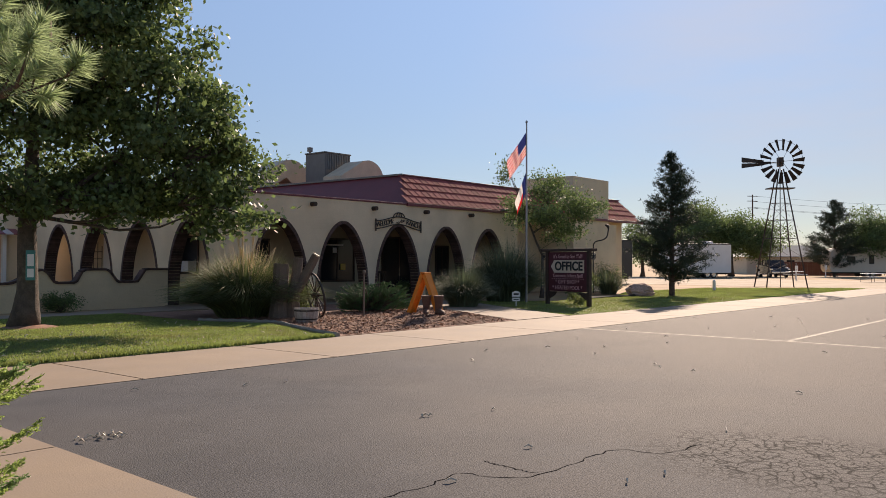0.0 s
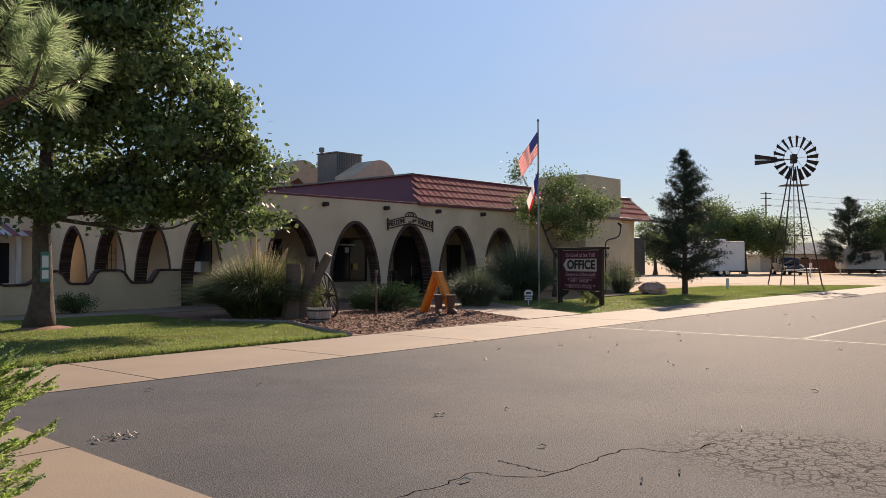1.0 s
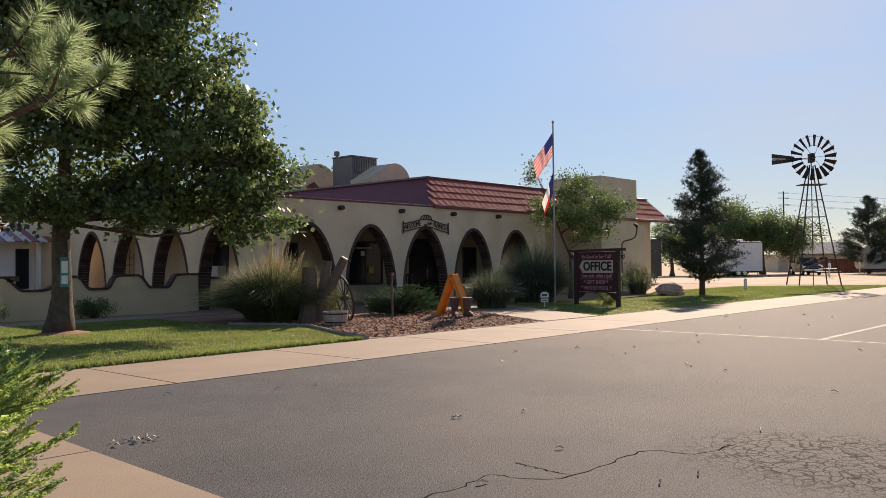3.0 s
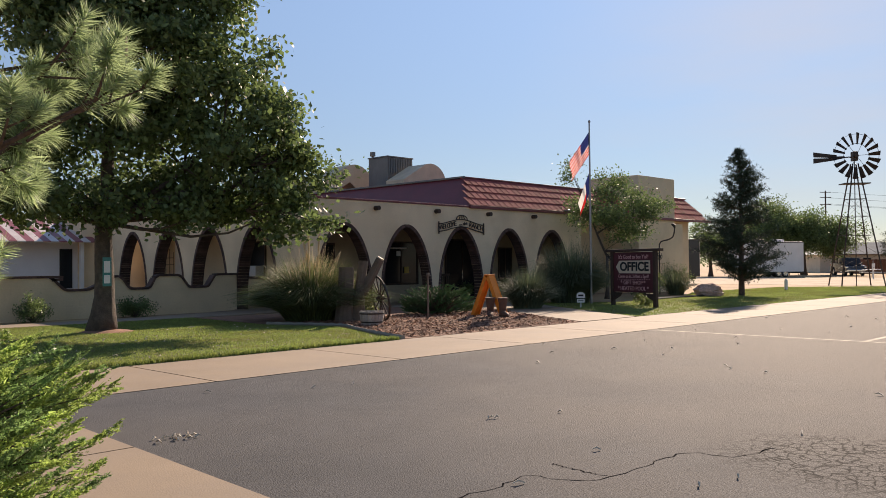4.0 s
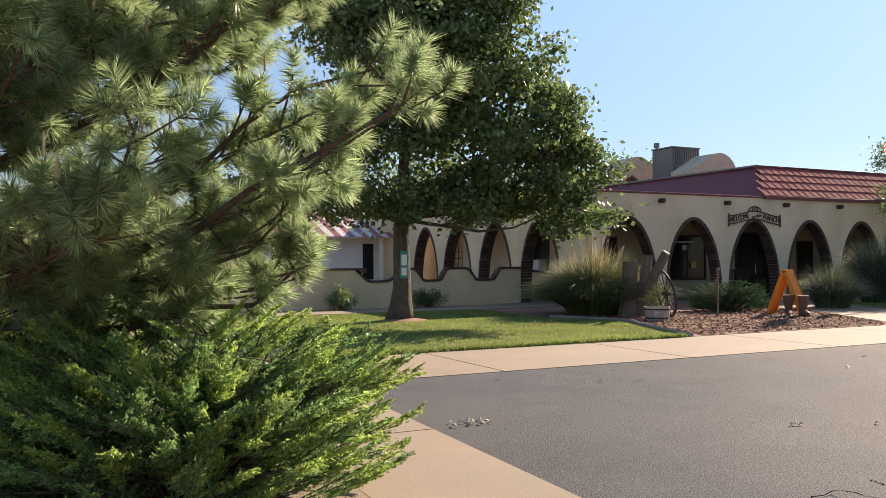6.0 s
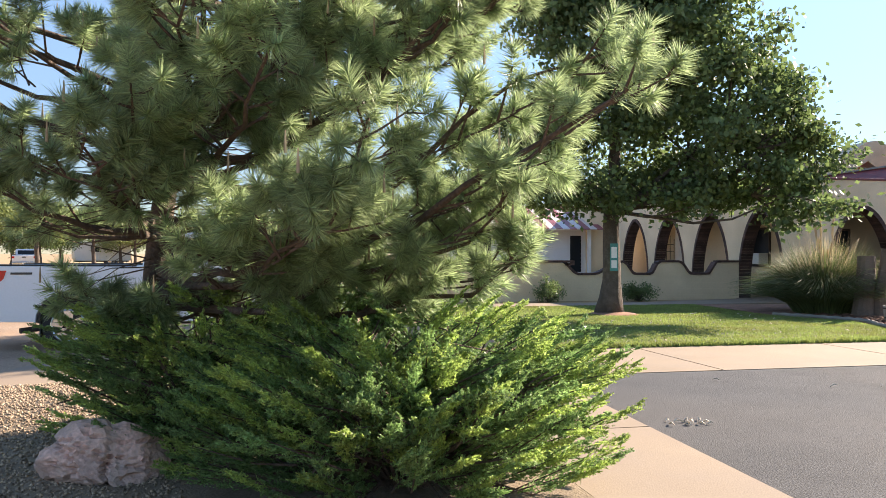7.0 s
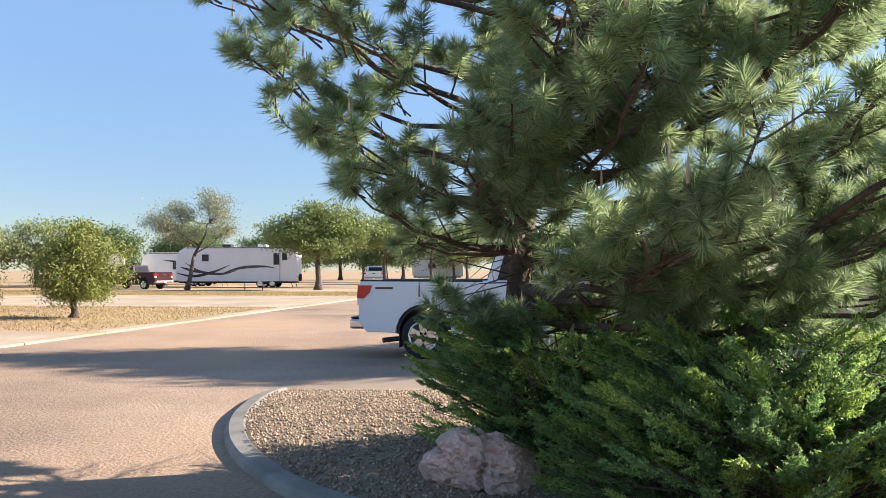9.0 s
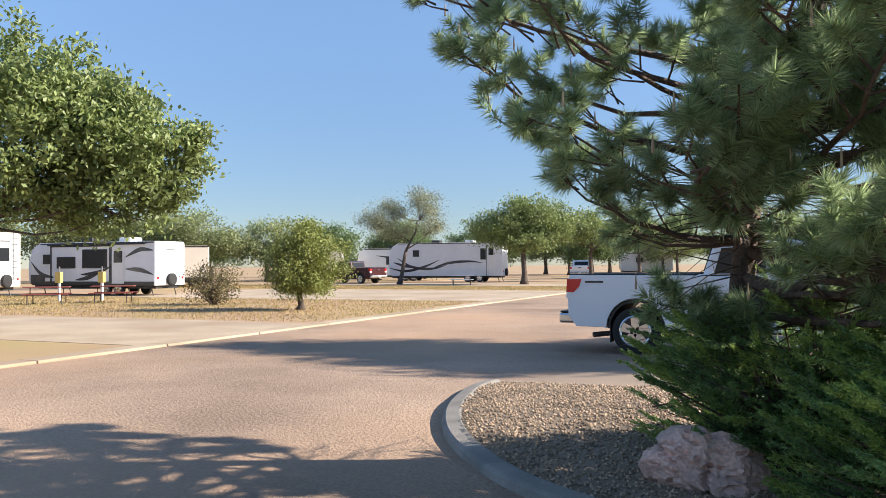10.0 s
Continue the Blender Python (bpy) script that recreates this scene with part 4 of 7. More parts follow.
def broadleaf(name, at, trunk, masses, leaf, counts, material, label, seed, bark=None, group="", sparse=0.0, spread=0.16, lobe=0.27):
    """A tree: trunk (height of the fork, radius, lean), crown masses (x, y, z, rx, ry, rz) about the foot, each broken into lobes
    that carry clusters of leaves. counts: clusters for each mass of volume 1, leaves a cluster. sparse: how hollow the inside is."""
    rng = np.random.default_rng(seed)
    t = thing(name, label, "tree", pose(*at), group)
    fork, rad, lean = trunk
    bm = B()
    pts = [(lean[0] * s + 0.04 * math.sin(5 * s), lean[1] * s, fork * s) for s in np.linspace(0, 1, 7)]
    tube(bm, pts, [rad * (1.55 if s < 0.01 else 1.16 if s < 0.2 else 1 - 0.25 * s) for s in np.linspace(0, 1, 7)], 12)
    # the leader goes on through the crown, and limbs leave it at their own heights
    top = max(masses, key=lambda m: m[2])
    foot = np.array(pts[-1])
    lead = np.array([foot + (np.array(top[:3]) - foot) * q + rng.normal(0, 0.05, 3) * fork * q for q in np.linspace(0, 1, 7)])
    lead[0] = foot
    tube(bm, lead, [rad * (0.72 - 0.6 * q) for q in np.linspace(0, 1, 7)], 9)
    for m in masses:
        away = math.hypot(m[0] - foot[0], m[1] - foot[1])
        q = float(np.clip((m[2] - 0.75 * away - foot[2]) / max(0.1, lead[-1][2] - foot[2]), 0, 0.9))
        start = [np.interp(q, np.linspace(0, 1, 7), lead[:, k]) for k in range(3)]
        limbs_to(bm, start, [m[:3]], rad * ((0.42 - 0.2 * q) if m[2] > fork + 1.6 else 0.2), rng)
    cl = []
    for m in masses:
        vol = (m[3] * m[4] * m[5]) ** (2 / 3)
        k = max(4, int(counts[0] * vol))
        lobes = max(3, k // 11)
        size = (m[3] + m[4] + m[5]) / 3
        d = unit(rng.normal(0, 1, (lobes, 3)))
        heart = np.array(m[:3]) + d * rng.uniform(max(0.35, sparse), 0.98, (lobes, 1)) * np.array(m[3:6])
        pick = rng.integers(0, lobes, k)
        c = heart[pick] + unit(rng.normal(0, 1, (k, 3))) * rng.uniform(0.25, 1.0, (k, 1)) ** 0.5 * size * lobe * [1.15, 1.15, 0.7]
        c = c[c[:, 2] > m[2] - m[5] * 1.05]
        cl.append(c)
        for h in heart[:14]:
            a = np.array(m[:3]) * 0.75 + foot * 0.25
            tube(bm, [a, (a + h) / 2 + rng.normal(0, 0.1, 3), h], [rad * 0.14, rad * 0.09, rad * 0.03], 4, False)
    part("trunk", bm, bark or M_BARK, t, smooth=True)
    cl = np.concatenate(cl)
    per = counts[1]
    c = np.repeat(cl, per, 0) + rng.normal(0, 1, (len(cl) * per, 3)) * spread * rng.uniform(0.6, 1.5, (len(cl) * per, 1)) * [1, 1, 0.75]
    V, F = leaf_quads(c, leaf[0], leaf[1], rng)
    raw("crown", V, F, material, t)
    return t


# the large shade tree on the lawn
big = [(0.3, 0.2, 5.4, 2.4, 2.3, 1.7), (2.4, -1.0, 4.6, 2.2, 2.0, 1.35), (3.9, -2.1, 4.0, 1.5, 1.6, 1.1), (4.0, -2.3, 3.15, 1.1, 1.1, 0.85), (4.1, -2.4, 4.7, 0.9, 0.9, 0.7), (-1.9, 0.9, 4.6, 1.9, 1.9, 1.4), (-0.6, -0.8, 7.2, 2.3, 2.2, 1.7), (1.8, -1.3, 6.8, 2.0, 2.0, 1.6), (1.9, -1.1, 8.0, 1.6, 1.6, 1.2),
       (0.4, 0.0, 8.5, 2.3, 2.2, 1.3), (-1.6, 0.5, 8.2, 1.8, 1.8, 1.5), (3.3, -1.9, 5.6, 1.4, 1.4, 1.0), (1.4, -0.2, 3.2, 1.6, 1.6, 0.8), (-1.0, -0.5, 3.1, 1.6, 1.5, 0.75), (2.9, -0.8, 2.95, 1.2, 1.2, 0.6), (-2.6, 0.6, 3.3, 1.6, 1.6, 0.8), (1.9, -1.6, 2.9, 1.0, 1.1, 0.5)]
broadleaf("shade_tree", (8.72, 20.25, 0), (2.7, 0.26, (0.1, 0, 0)), big, (0.17, 0.115), (80, 20), M_LEAF, "large broad-leaved shade tree with dark green crown on the lawn", 21, sparse=0.15, spread=0.2, lobe=0.31)
# loose bark mulch at its foot
bm = B()
lathe(bm, [(0.7, 0.02), (0.52, 0.06), (0.33, 0.09), (0.05, 0.10)], pose(8.8, 20.15, 0), 24)
tagged(part("tree_mulch", bm, M_MULCH), "low ring of bark mulch round the tree foot", "mulch", kind="structure")

# small tree by the flagpole
broadleaf("ornamental_tree", (31.6, 20.7, 0), (1.9, 0.08, (0.1, 0, 0)), [(0.0, -0.2, 3.4, 1.3, 1.3, 0.9), (1.1, -0.8, 3.9, 1.2, 1.2, 1.0), (-0.9, 0.6, 4.1, 1.0, 1.0, 0.9), (0.3, -0.2, 5.0, 1.2, 1.2, 0.8), (1.7, -1.2, 4.5, 0.9, 0.9, 0.8), (-1.1, 1.0, 5.6, 0.45, 0.45, 0.8), (1.0, -0.6, 3.0, 1.0, 1.0, 0.6)],
          (0.13, 0.07), (110, 16), M_LEAF, "small airy ornamental tree with pale green leaves", 22, spread=0.2)


def conifer(name, at, h, r, material, label, seed, n=6000, group=""):
    """A narrow conifer: whorls of upswept boughs set with dense needle sprays."""
    rng = np.random.default_rng(seed)
    t = thing(name, label, "tree", pose(*at), group)
    bm = B()
    tube(bm, [(0, 0, 0), (0.03, 0, h * 0.5), (0, 0, h * 0.97)], [0.022 * h, 0.014 * h, 0.004 * h], 8)
    V, F = [], []
    c = []
    for lev in np.linspace(0.10, 0.97, 26):
        k = 7 if lev < 0.8 else 4
        for a in rng.random(k) * 6.28:
            ln = r * (1 - lev) ** 0.72 * rng.uniform(0.7, 1.15) * (0.85 if lev < 0.16 else 1)
            d = np.array([math.cos(a), math.sin(a), 0.0])
            p0, p1 = np.array([0, 0, lev * h]), np.array([0, 0, lev * h]) + d * ln + [0, 0, ln * 0.42 * rng.uniform(0.4, 1.2)]
            tube(bm, [p0, (p0 + p1) / 2 - [0, 0, 0.04 * ln], p1], [0.012 * h * (1 - lev) * 0.5 + 0.008, 0.012, 0.004], 4, False)
            m = int(n / 160 * (0.4 + ln / r))
            s = rng.uniform(0.25, 1.05, (m, 1))
            c.append(p0 + (p1 - p0) * s + rng.normal(0, 0.09 * h / 6, (m, 3)) * [1, 1, 0.8])
    part("trunk", bm, M_PINEBARK, t)
    c = np.concatenate(c)
    k = 9
    n = len(c) * k
    base = np.repeat(c, k, 0)
    d = unit(rng.normal(0, 1, (n, 3)) + [0, 0, 0.5]) * rng.uniform(0.10, 0.2, (n, 1)) * h / 7
    s = unit(np.cross(d, rng.normal(0, 1, (n, 3)))) * 0.008 * h / 7
    V = np.stack([base - s, base + s, base + d], 1).reshape(-1, 3)
    raw("crown", V, np.arange(3 * n).reshape(-1, 3), material, t)
    return t


conifer("pine_tree", (37.2, 17.05, 0), 6.85, 2.2, M_CONIFER, "dark upright young pine standing on the lawn", 31, 9500)


# the near pine over the island
def near_pine(at):
    rng = np.random.default_rng(41)
    t = thing("pine_tree", "large bushy long-needled pine in the gravel island", "tree", pose(*at))
    H = 6.8
    axis = smooth_line([(0, 0, 0), (0.02, 0, 1.1), (0.15, 0, 2.2), (0.38, -0.05, 2.75), (0.62, -0.1, 3.4), (0.7, -0.1, 4.4), (0.72, -0.1, 5.6), (0.75, -0.1, H)], 40)
    bm = B()
    tube(bm, axis, [0.105 * (1 - 0.9 * s) + 0.01 for s in np.linspace(0, 1, 40)], 10)
    twig = B()
    candle = B()
    bases, dirs, lens = [], [], []

    def at_height(z):
        return np.array([np.interp(z, axis[:, 2], axis[:, k]) for k in range(3)])

    def tuft(p, d, ln):
        bases.append(p), dirs.append(d), lens.append(ln)

    def bough(p0, p1, r, full=1.0):
        """A bough that dips and then turns up; its outer half carries forked shoots that end in round brushes of needles."""
        ln = np.linalg.norm(p1 - p0)
        sag = np.array([0, 0, -0.10 * ln])
        pts = [p0 + (p1 - p0) * s + sag * 4 * s * (1 - s) + rng.normal(0, 0.018, 3) * ln * s for s in np.linspace(0, 1, 9)]
        tube(bm, pts, [r * (1 - 0.85 * s) for s in np.linspace(0, 1, 9)], 6, False)
        fwd = unit(p1 - p0)
        side = unit(np.cross(fwd, [0, 0, 1.0]))
        up = np.cross(side, fwd)
        k = int((4.0 + ln * 3.2) * full)
        for i in range(k):
            s = min(1.0, 0.42 + 0.58 * (i + rng.random() * 0.9) / k)
            q = pts[0] + (pts[-1] - pts[0]) * s + sag * 4 * s * (1 - s)
            sl = rng.uniform(0.22, 0.55) * (1.25 - 0.7 * s) * (0.6 + ln * 0.2)
            d = unit(fwd * rng.uniform(0.5, 1.0) + side * rng.choice([-1, 1]) * rng.uniform(0.35, 1.0) + up * rng.uniform(-0.2, 0.5))
            e = q + d * sl + [0, 0, sl * 0.15]
            tube(twig, [q, (q + e) / 2 + [0, 0, -0.03 * sl], e], [0.010, 0.008, 0.006], 4, False)
            tuft(e, unit(d * 0.8 + np.array([0, 0, rng.uniform(0.3, 1.0)]) + rng.normal(0, 0.2, 3)), rng.uniform(0.14, 0.24))
            for j in range(rng.integers(1, 3)):
                b = q + (e - q) * rng.uniform(0.45, 0.95)
                fd = unit(d + np.cross(d, rng.normal(0, 1, 3)) * 0.9 + [0, 0, 0.35])
                f = b + fd * rng.uniform(0.07, 0.16)
                tube(twig, [b, f], [0.007, 0.005], 4, False)
                tuft(f, unit(fd + [0, 0, rng.uniform(0.2, 0.7)]), rng.uniform(0.08, 0.16))
        tuft(pts[-1], unit(fwd + [0, 0, 0.8]), 0.3)

    # boughs told apart in the view: tip places about the foot
    for tip, z0, r in (((2.72, -3.0, 2.35), 1.5, 0.055), ((1.47, -2.92, 2.05), 1.3, 0.045), ((0.95, -2.72, 2.55), 2.0, 0.045), ((-2.12, -0.75, 3.1), 2.3, 0.04), ((1.3, -2.75, 1.75), 1.3, 0.04), ((2.5, -2.15, 1.45), 1.2, 0.05),
                       ((-1.75, -0.6, 2.6), 2.0, 0.035), ((-1.2, -0.8, 2.05), 1.6, 0.035), ((2.0, -2.4, 2.9), 2.2, 0.045), ((2.5, -1.9, 3.2), 2.6, 0.045), ((0.1, -2.0, 1.95), 1.6, 0.04), ((0.6, -2.3, 3.4), 2.7, 0.04), ((1.5, -2.3, 3.6), 3.0, 0.04), ((-1.2, -1.7, 3.2), 2.6, 0.035),
                       ((-1.0, -1.5, 2.4), 1.9, 0.035), ((0.2, -2.4, 2.35), 1.9, 0.04), ((2.3, -1.2, 2.2), 1.7, 0.04), ((1.9, -1.6, 1.75), 1.2, 0.05), ((1.35, -1.9, 1.35), 1.15, 0.05), ((-2.6, -0.9, 3.9), 3.0, 0.035), ((-2.1, -1.2, 4.4), 3.4, 0.035), ((-2.2, 0.3, 3.4), 2.6, 0.035), ((-1.7, -1.5, 3.5), 2.7, 0.035), ((2.3, -2.3, 1.7), 1.3, 0.045), ((2.0, -1.4, 1.3), 1.1, 0.045), ((2.7, -1.6, 1.9), 1.5, 0.045), ((2.4, -2.6, 3.3), 2.4, 0.045), ((2.9, -2.2, 2.7), 2.0, 0.045), ((1.4, -2.0, 3.0), 2.3, 0.04), ((1.1, -1.4, 2.9), 2.2, 0.04), ((1.7, -1.6, 3.5), 2.8, 0.04), ((1.5, -0.9, 2.6), 2.0, 0.04), ((1.9, -2.2, 3.9), 3.0, 0.04), ((1.3, -2.1, 4.3), 3.4, 0.04),
                       ((-0.4, -0.6, 1.15), 0.95, 0.025), ((0.0, -0.8, 1.0), 0.85, 0.025), ((0.6, -0.7, 1.15), 0.9, 0.025), ((0.9, -0.4, 1.2), 1.0, 0.025)):
        bough(at_height(z0), np.array(tip), r, 1.25 if tip[0] > 0.8 else 0.8)
    for i in range(6):
        a, z = radians(rng.uniform(-100, -10)), rng.uniform(1.4, 4.4)
        rr = rng.uniform(2.2, 3.0) * (1 if z < 3 else 0.85)
        p0 = at_height(z)
        bough(p0, p0 + np.array([math.cos(a) * rr, math.sin(a) * rr, rr * rng.uniform(-0.05, 0.35)]), 0.035)
    for z in np.concatenate([np.linspace(1.6, 3.0, 4), np.linspace(3.2, 6.4, 15)]):
        for a in rng.random(4) * 6.28:
            rr = float(np.interp(z, (1.2, 1.7, 2.3, 2.8, 3.4, 4.2, 6.5), (0.95, 1.1, 1.3, 1.75, 2.1, 1.9, 0.45))) * rng.uniform(0.75, 1.1)
            p0 = at_height(z)
            rr *= 1.1 + 0.28 * math.cos(a + 0.75)
            bough(p0, p0 + np.array([math.cos(a) * rr, math.sin(a) * rr, rr * rng.uniform(0.0, 0.38)]), 0.03, 0.75)
    bases_, dirs_, lens_ = np.array(bases), np.array(dirs), np.array(lens)
    # dead inner twigs
    for i in range(160):
        p0 = at_height(rng.uniform(0.9, 3.6))
        a = rng.random() * 6.28
        d = np.array([math.cos(a), math.sin(a), rng.uniform(-0.3, 0.2)])
        tube(twig, [p0, p0 + d * 0.5 + rng.normal(0, 0.06, 3), p0 + d * rng.uniform(0.8, 1.3) + rng.normal(0, 0.12, 3)], [0.008, 0.005, 0.002], 3, False)
    part("trunk", bm, M_PINEBARK, t, smooth=True)
    tagged(part("twig_mass", twig, M_PINEBARK, t), kind="stuff")
    # needles, in round brushes about the shoots
    per = 200
    n = len(bases_) * per
    b, d, ln = np.repeat(bases_, per, 0), np.repeat(dirs_, per, 0), np.repeat(lens_, per)[:, None]
    s = rng.uniform(0, 1.0, (n, 1)) ** 0.8
    rad = unit(np.cross(d, rng.normal(0, 1, (n, 3))))
    root = b + d * ln * (s - 0.35) + rad * 0.006
    nd = unit(d * (0.25 + 0.95 * s ** 2 + rng.normal(0, 0.14, (n, 1))) + rad * rng.uniform(0.8, 1.1, (n, 1)) + [0, 0, -0.05]) * rng.uniform(0.09, 0.14, (n, 1))
    w = unit(np.cross(nd, rng.normal(0, 1, (n, 3)))) * 0.0034
    tip = root + nd + [0, 0, -0.008]
    V = np.stack([root - w, root + w, tip], 1).reshape(-1, 3)
    raw("crown", V, np.arange(3 * n).reshape(-1, 3), M_NEEDLE, t)
    for i in range(0, len(bases_), 9):
        if dirs_[i][2] > 0.45:
            p = bases_[i] + dirs_[i] * lens_[i] * 0.9
            tube(candle, [p, p + [0, 0, 0.05], p + [0, 0, 0.12]], [0.009, 0.008, 0.003], 5)
    tagged(part("shoot_tip_mass", candle, M_CANDLE, t, "pale upright shoot tips"), kind="stuff")
    return t


near_pine((-0.98, 7.15, 0.16))


def juniper(at, centre_h, rx, ry, n, material, label, seed, spray=0.42, turn=0.0, tips=None, edge=0.55):
    """A spreading juniper: arching boughs that end in pointed, feathery plumes, with dark hollows between them."""
    rng = np.random.default_rng(seed)
    t = thing("juniper_shrub", label, "shrub", pose(*at, 0, 0, turn), "junipers")
    bm = B()
    V, T = [], []

    def feather(start, end, ax, m, k, wide, young=False):
        """A shoot from start to end with m side shoots, each of three scales. young: in the sunlit tip colour."""
        sd = unit(np.cross(ax, rng.normal(0, 1, 3)))
        s = np.sort(rng.random(m))
        sgn = np.where(np.arange(m) % 2, 1.0, -1.0)[:, None]
        p = start + (end - start) * s[:, None]
        L = (k * (1.15 - 0.9 * s) * rng.uniform(0.6, 1.3, m))[:, None]
        d = unit(ax * 1.35 + sd * sgn * rng.uniform(0.3, 0.75, (m, 1)) + rng.normal(0, 0.14, (m, 3)))
        for f in (0.30, 0.65, 1.0):
            q = p + d * L * f
            dd = unit(d + sd * rng.normal(0, 0.5, (m, 1)) + rng.normal(0, 0.3, (m, 3)))
            w = unit(np.cross(dd, rng.normal(0, 1, (m, 3)))) * wide
            (T if young else V).append(np.stack([q - dd * L * 0.42 - w, q - dd * L * 0.42 + w, q + dd * L * 0.30], 1))

    for i in range(n):
        a = rng.random() * 6.28
        reach = rng.uniform(0.05, 1.0) ** 0.5
        core = i % 4 == 0
        # random outer plumes that get the painted sunlit tips
        fresh = tips is not None and not core and rng.random() < 0.62
        if core:
            reach *= 0.8
        end = np.array([math.cos(a) * rx * reach, math.sin(a) * ry * reach, centre_h * (1 - edge * reach ** 2.4) * rng.uniform(0.62, 1.12)])
        if rng.random() < 0.36:
            end[2] *= rng.uniform(0.18, 0.8)
        if core:
            end[2] *= 0.75
        out = unit(np.array([end[0], end[1], 0.0]) + rng.normal(0, 0.25, 3) * [1, 1, 0.3])
        ax = unit(out + [0, 0, rng.uniform(0.12, 0.62) + 0.5 * (1 - reach)])
        ln = spray * rng.uniform(1.1, 2.0)
        tip = end + ax * spray * (0.1 if core else 0.38)
        foot = tip - ax * ln
        foot[2] = max(foot[2], 0.05)
        root = np.array([foot[0] * 0.3, foot[1] * 0.3, 0.04])
        tube(bm, [root, (root + foot) / 2 + [0, 0, 0.05], foot, foot + (tip - foot) * 0.7], [0.013, 0.010, 0.007, 0.003], 4, False)
        side = unit(np.cross(ax, [0, 0, 1.0]) + rng.normal(0, 0.25, 3))
        k = 15
        for j in range(k):
            s = 0.12 + 0.88 * j / k
            p0 = foot + (tip - foot) * s + [0, 0, -0.03 * math.sin(3.1 * s)]
            sx = unit(ax * 1.2 + side * (1 if j % 2 else -1) * rng.uniform(0.3, 0.78) + [0, 0, rng.uniform(-0.15, 0.3)])
            ll = spray * (0.66 - 0.46 * s) * rng.uniform(0.7, 1.2)
            feather(p0, p0 + sx * ll, sx, 15, 0.046 * spray / 0.42, 0.0052, fresh and j > 6)
        feather(foot + (tip - foot) * 0.5, tip, ax, 16, 0.06 * spray / 0.42, 0.0065, fresh)
    tagged(part("branch_mass", bm, M_PINEBARK, t), kind="stuff")
    V = np.concatenate(V).reshape(-1, 3)
    raw("foliage", V, np.arange(len(V)).reshape(-1, 3), material, t)
    if T:
        T = np.concatenate(T).reshape(-1, 3)
        tagged(raw("young_growth", T, np.arange(len(T)).reshape(-1, 3), tips, t), "yellow-green tips coloured as sunlit", kind="stuff")
    return t


juniper((0.80, 5.5, 0.08), 1.12, 1.42, 1.2, 640, M_JUNIPER, "bright green spreading juniper with feathery tips beside the walk", 51, turn=-12, edge=0.36, tips=M_JUNIPER_TIP)
juniper((-0.40, 6.7, 0.1), 1.2, 1.32, 1.0, 320, M_JUNIPER, "bright green spreading juniper below the pine", 52, turn=-10, edge=0.3, tips=M_JUNIPER_TIP)
juniper((18.9, 18.75, 0.03), 0.9, 1.3, 1.15, 330, M_JUNIPER2, "low dark green juniper in the mulch bed", 53, spray=0.3)


def blade_clump(name, at, n, h, spread, material, label, seed, width=0.008, group="grass clumps"):
    """An arching grass clump."""
    rng = np.random.default_rng(seed)
    t = thing(name, label, "shrub", pose(*at), group)
    a = rng.random(n) * 6.28
    k = 4
    out = rng.uniform(0.05, 1.0, n) ** 0.6 * spread
    hh = h * rng.uniform(0.55, 1.08, n) * (1 - 0.28 * (out / spread) ** 2)
    base = np.stack([np.cos(a), np.sin(a)], 1) * (rng.random(n) * spread * 0.42)[:, None]
    P = []
    for j in range(k + 1):
        s = j / k
        xy = base + np.stack([np.cos(a), np.sin(a)], 1) * (out * s ** 1.4)[:, None]
        z = hh * (s * 1.35 - 0.72 * s ** 3 * (out / spread + 0.1))
        P.append(np.concatenate([xy, z[:, None]], 1))
    P = np.array(P)
    side = np.stack([-np.sin(a), np.cos(a), np.zeros(n)], 1) + rng.normal(0, 0.4, (n, 3))
    side = unit(side) * width
    V, F = [], []
    rows = []
    for j in range(k + 1):
        w = side * (1 - 0.9 * j / k)
        rows += [P[j] - w, P[j] + w]
    V = np.stack(rows, 1).reshape(-1, 3)
    idx = np.arange(n)[:, None] * (2 * (k + 1))
    F = np.concatenate([np.concatenate([idx + 2 * j, idx + 2 * j + 1, idx + 2 * j + 3, idx + 2 * j + 2], 1) for j in range(k)])
    tagged(raw("blade_mass", V, F, material, t), kind="stuff")
    return t


g1 = blade_clump("pampas_grass", (14.6, 19.6, 0.02), 10000, 1.65, 1.85, M_PAMPAS, "large arching pampas grass clump with pale plumes", 61, 0.012)
seeds = blade_clump("seed_heads", (0, 0, 0), 2600, 1.95, 1.5, M_PLUME, "fine tan seed stems above the pampas clump", 65, 0.006)
for ob in list(seeds.children):
    ob.name = "seed_stem_mass"
    ob.parent = g1
bpy.data.objects.remove(seeds)
rp = random.Random(4)
for i in range(13):
    a, rr = rp.random() * 6.28, rp.uniform(0.1, 0.95)
    hgt = rp.uniform(1.6, 2.0) if i > 2 else 2.45
    bm = B()
    p = Vector((rr * math.cos(a) * 0.6, rr * math.sin(a) * 0.6, 1.0))
    q = Vector((rr * math.cos(a), rr * math.sin(a), hgt))
    tube(bm, [p, (p + q) / 2, q - (q - p) * 0.25], 0.006, 4, False)
    tube(bm, [q - (q - p) * 0.35, q - (q - p) * 0.2, q, q + (q - p) * 0.08 + Vector((0.03, 0, 0))], [0.008, 0.035, 0.028, 0.004], 6)
    part("plume", bm, M_PLUME, g1, "pale feathery plume")
blade_clump("grass_clump", (23.05, 18.4, 0.02), 3600, 1.35, 1.15, M_SAGE, "grey-green ornamental grass clump beside the path", 62, 0.009)
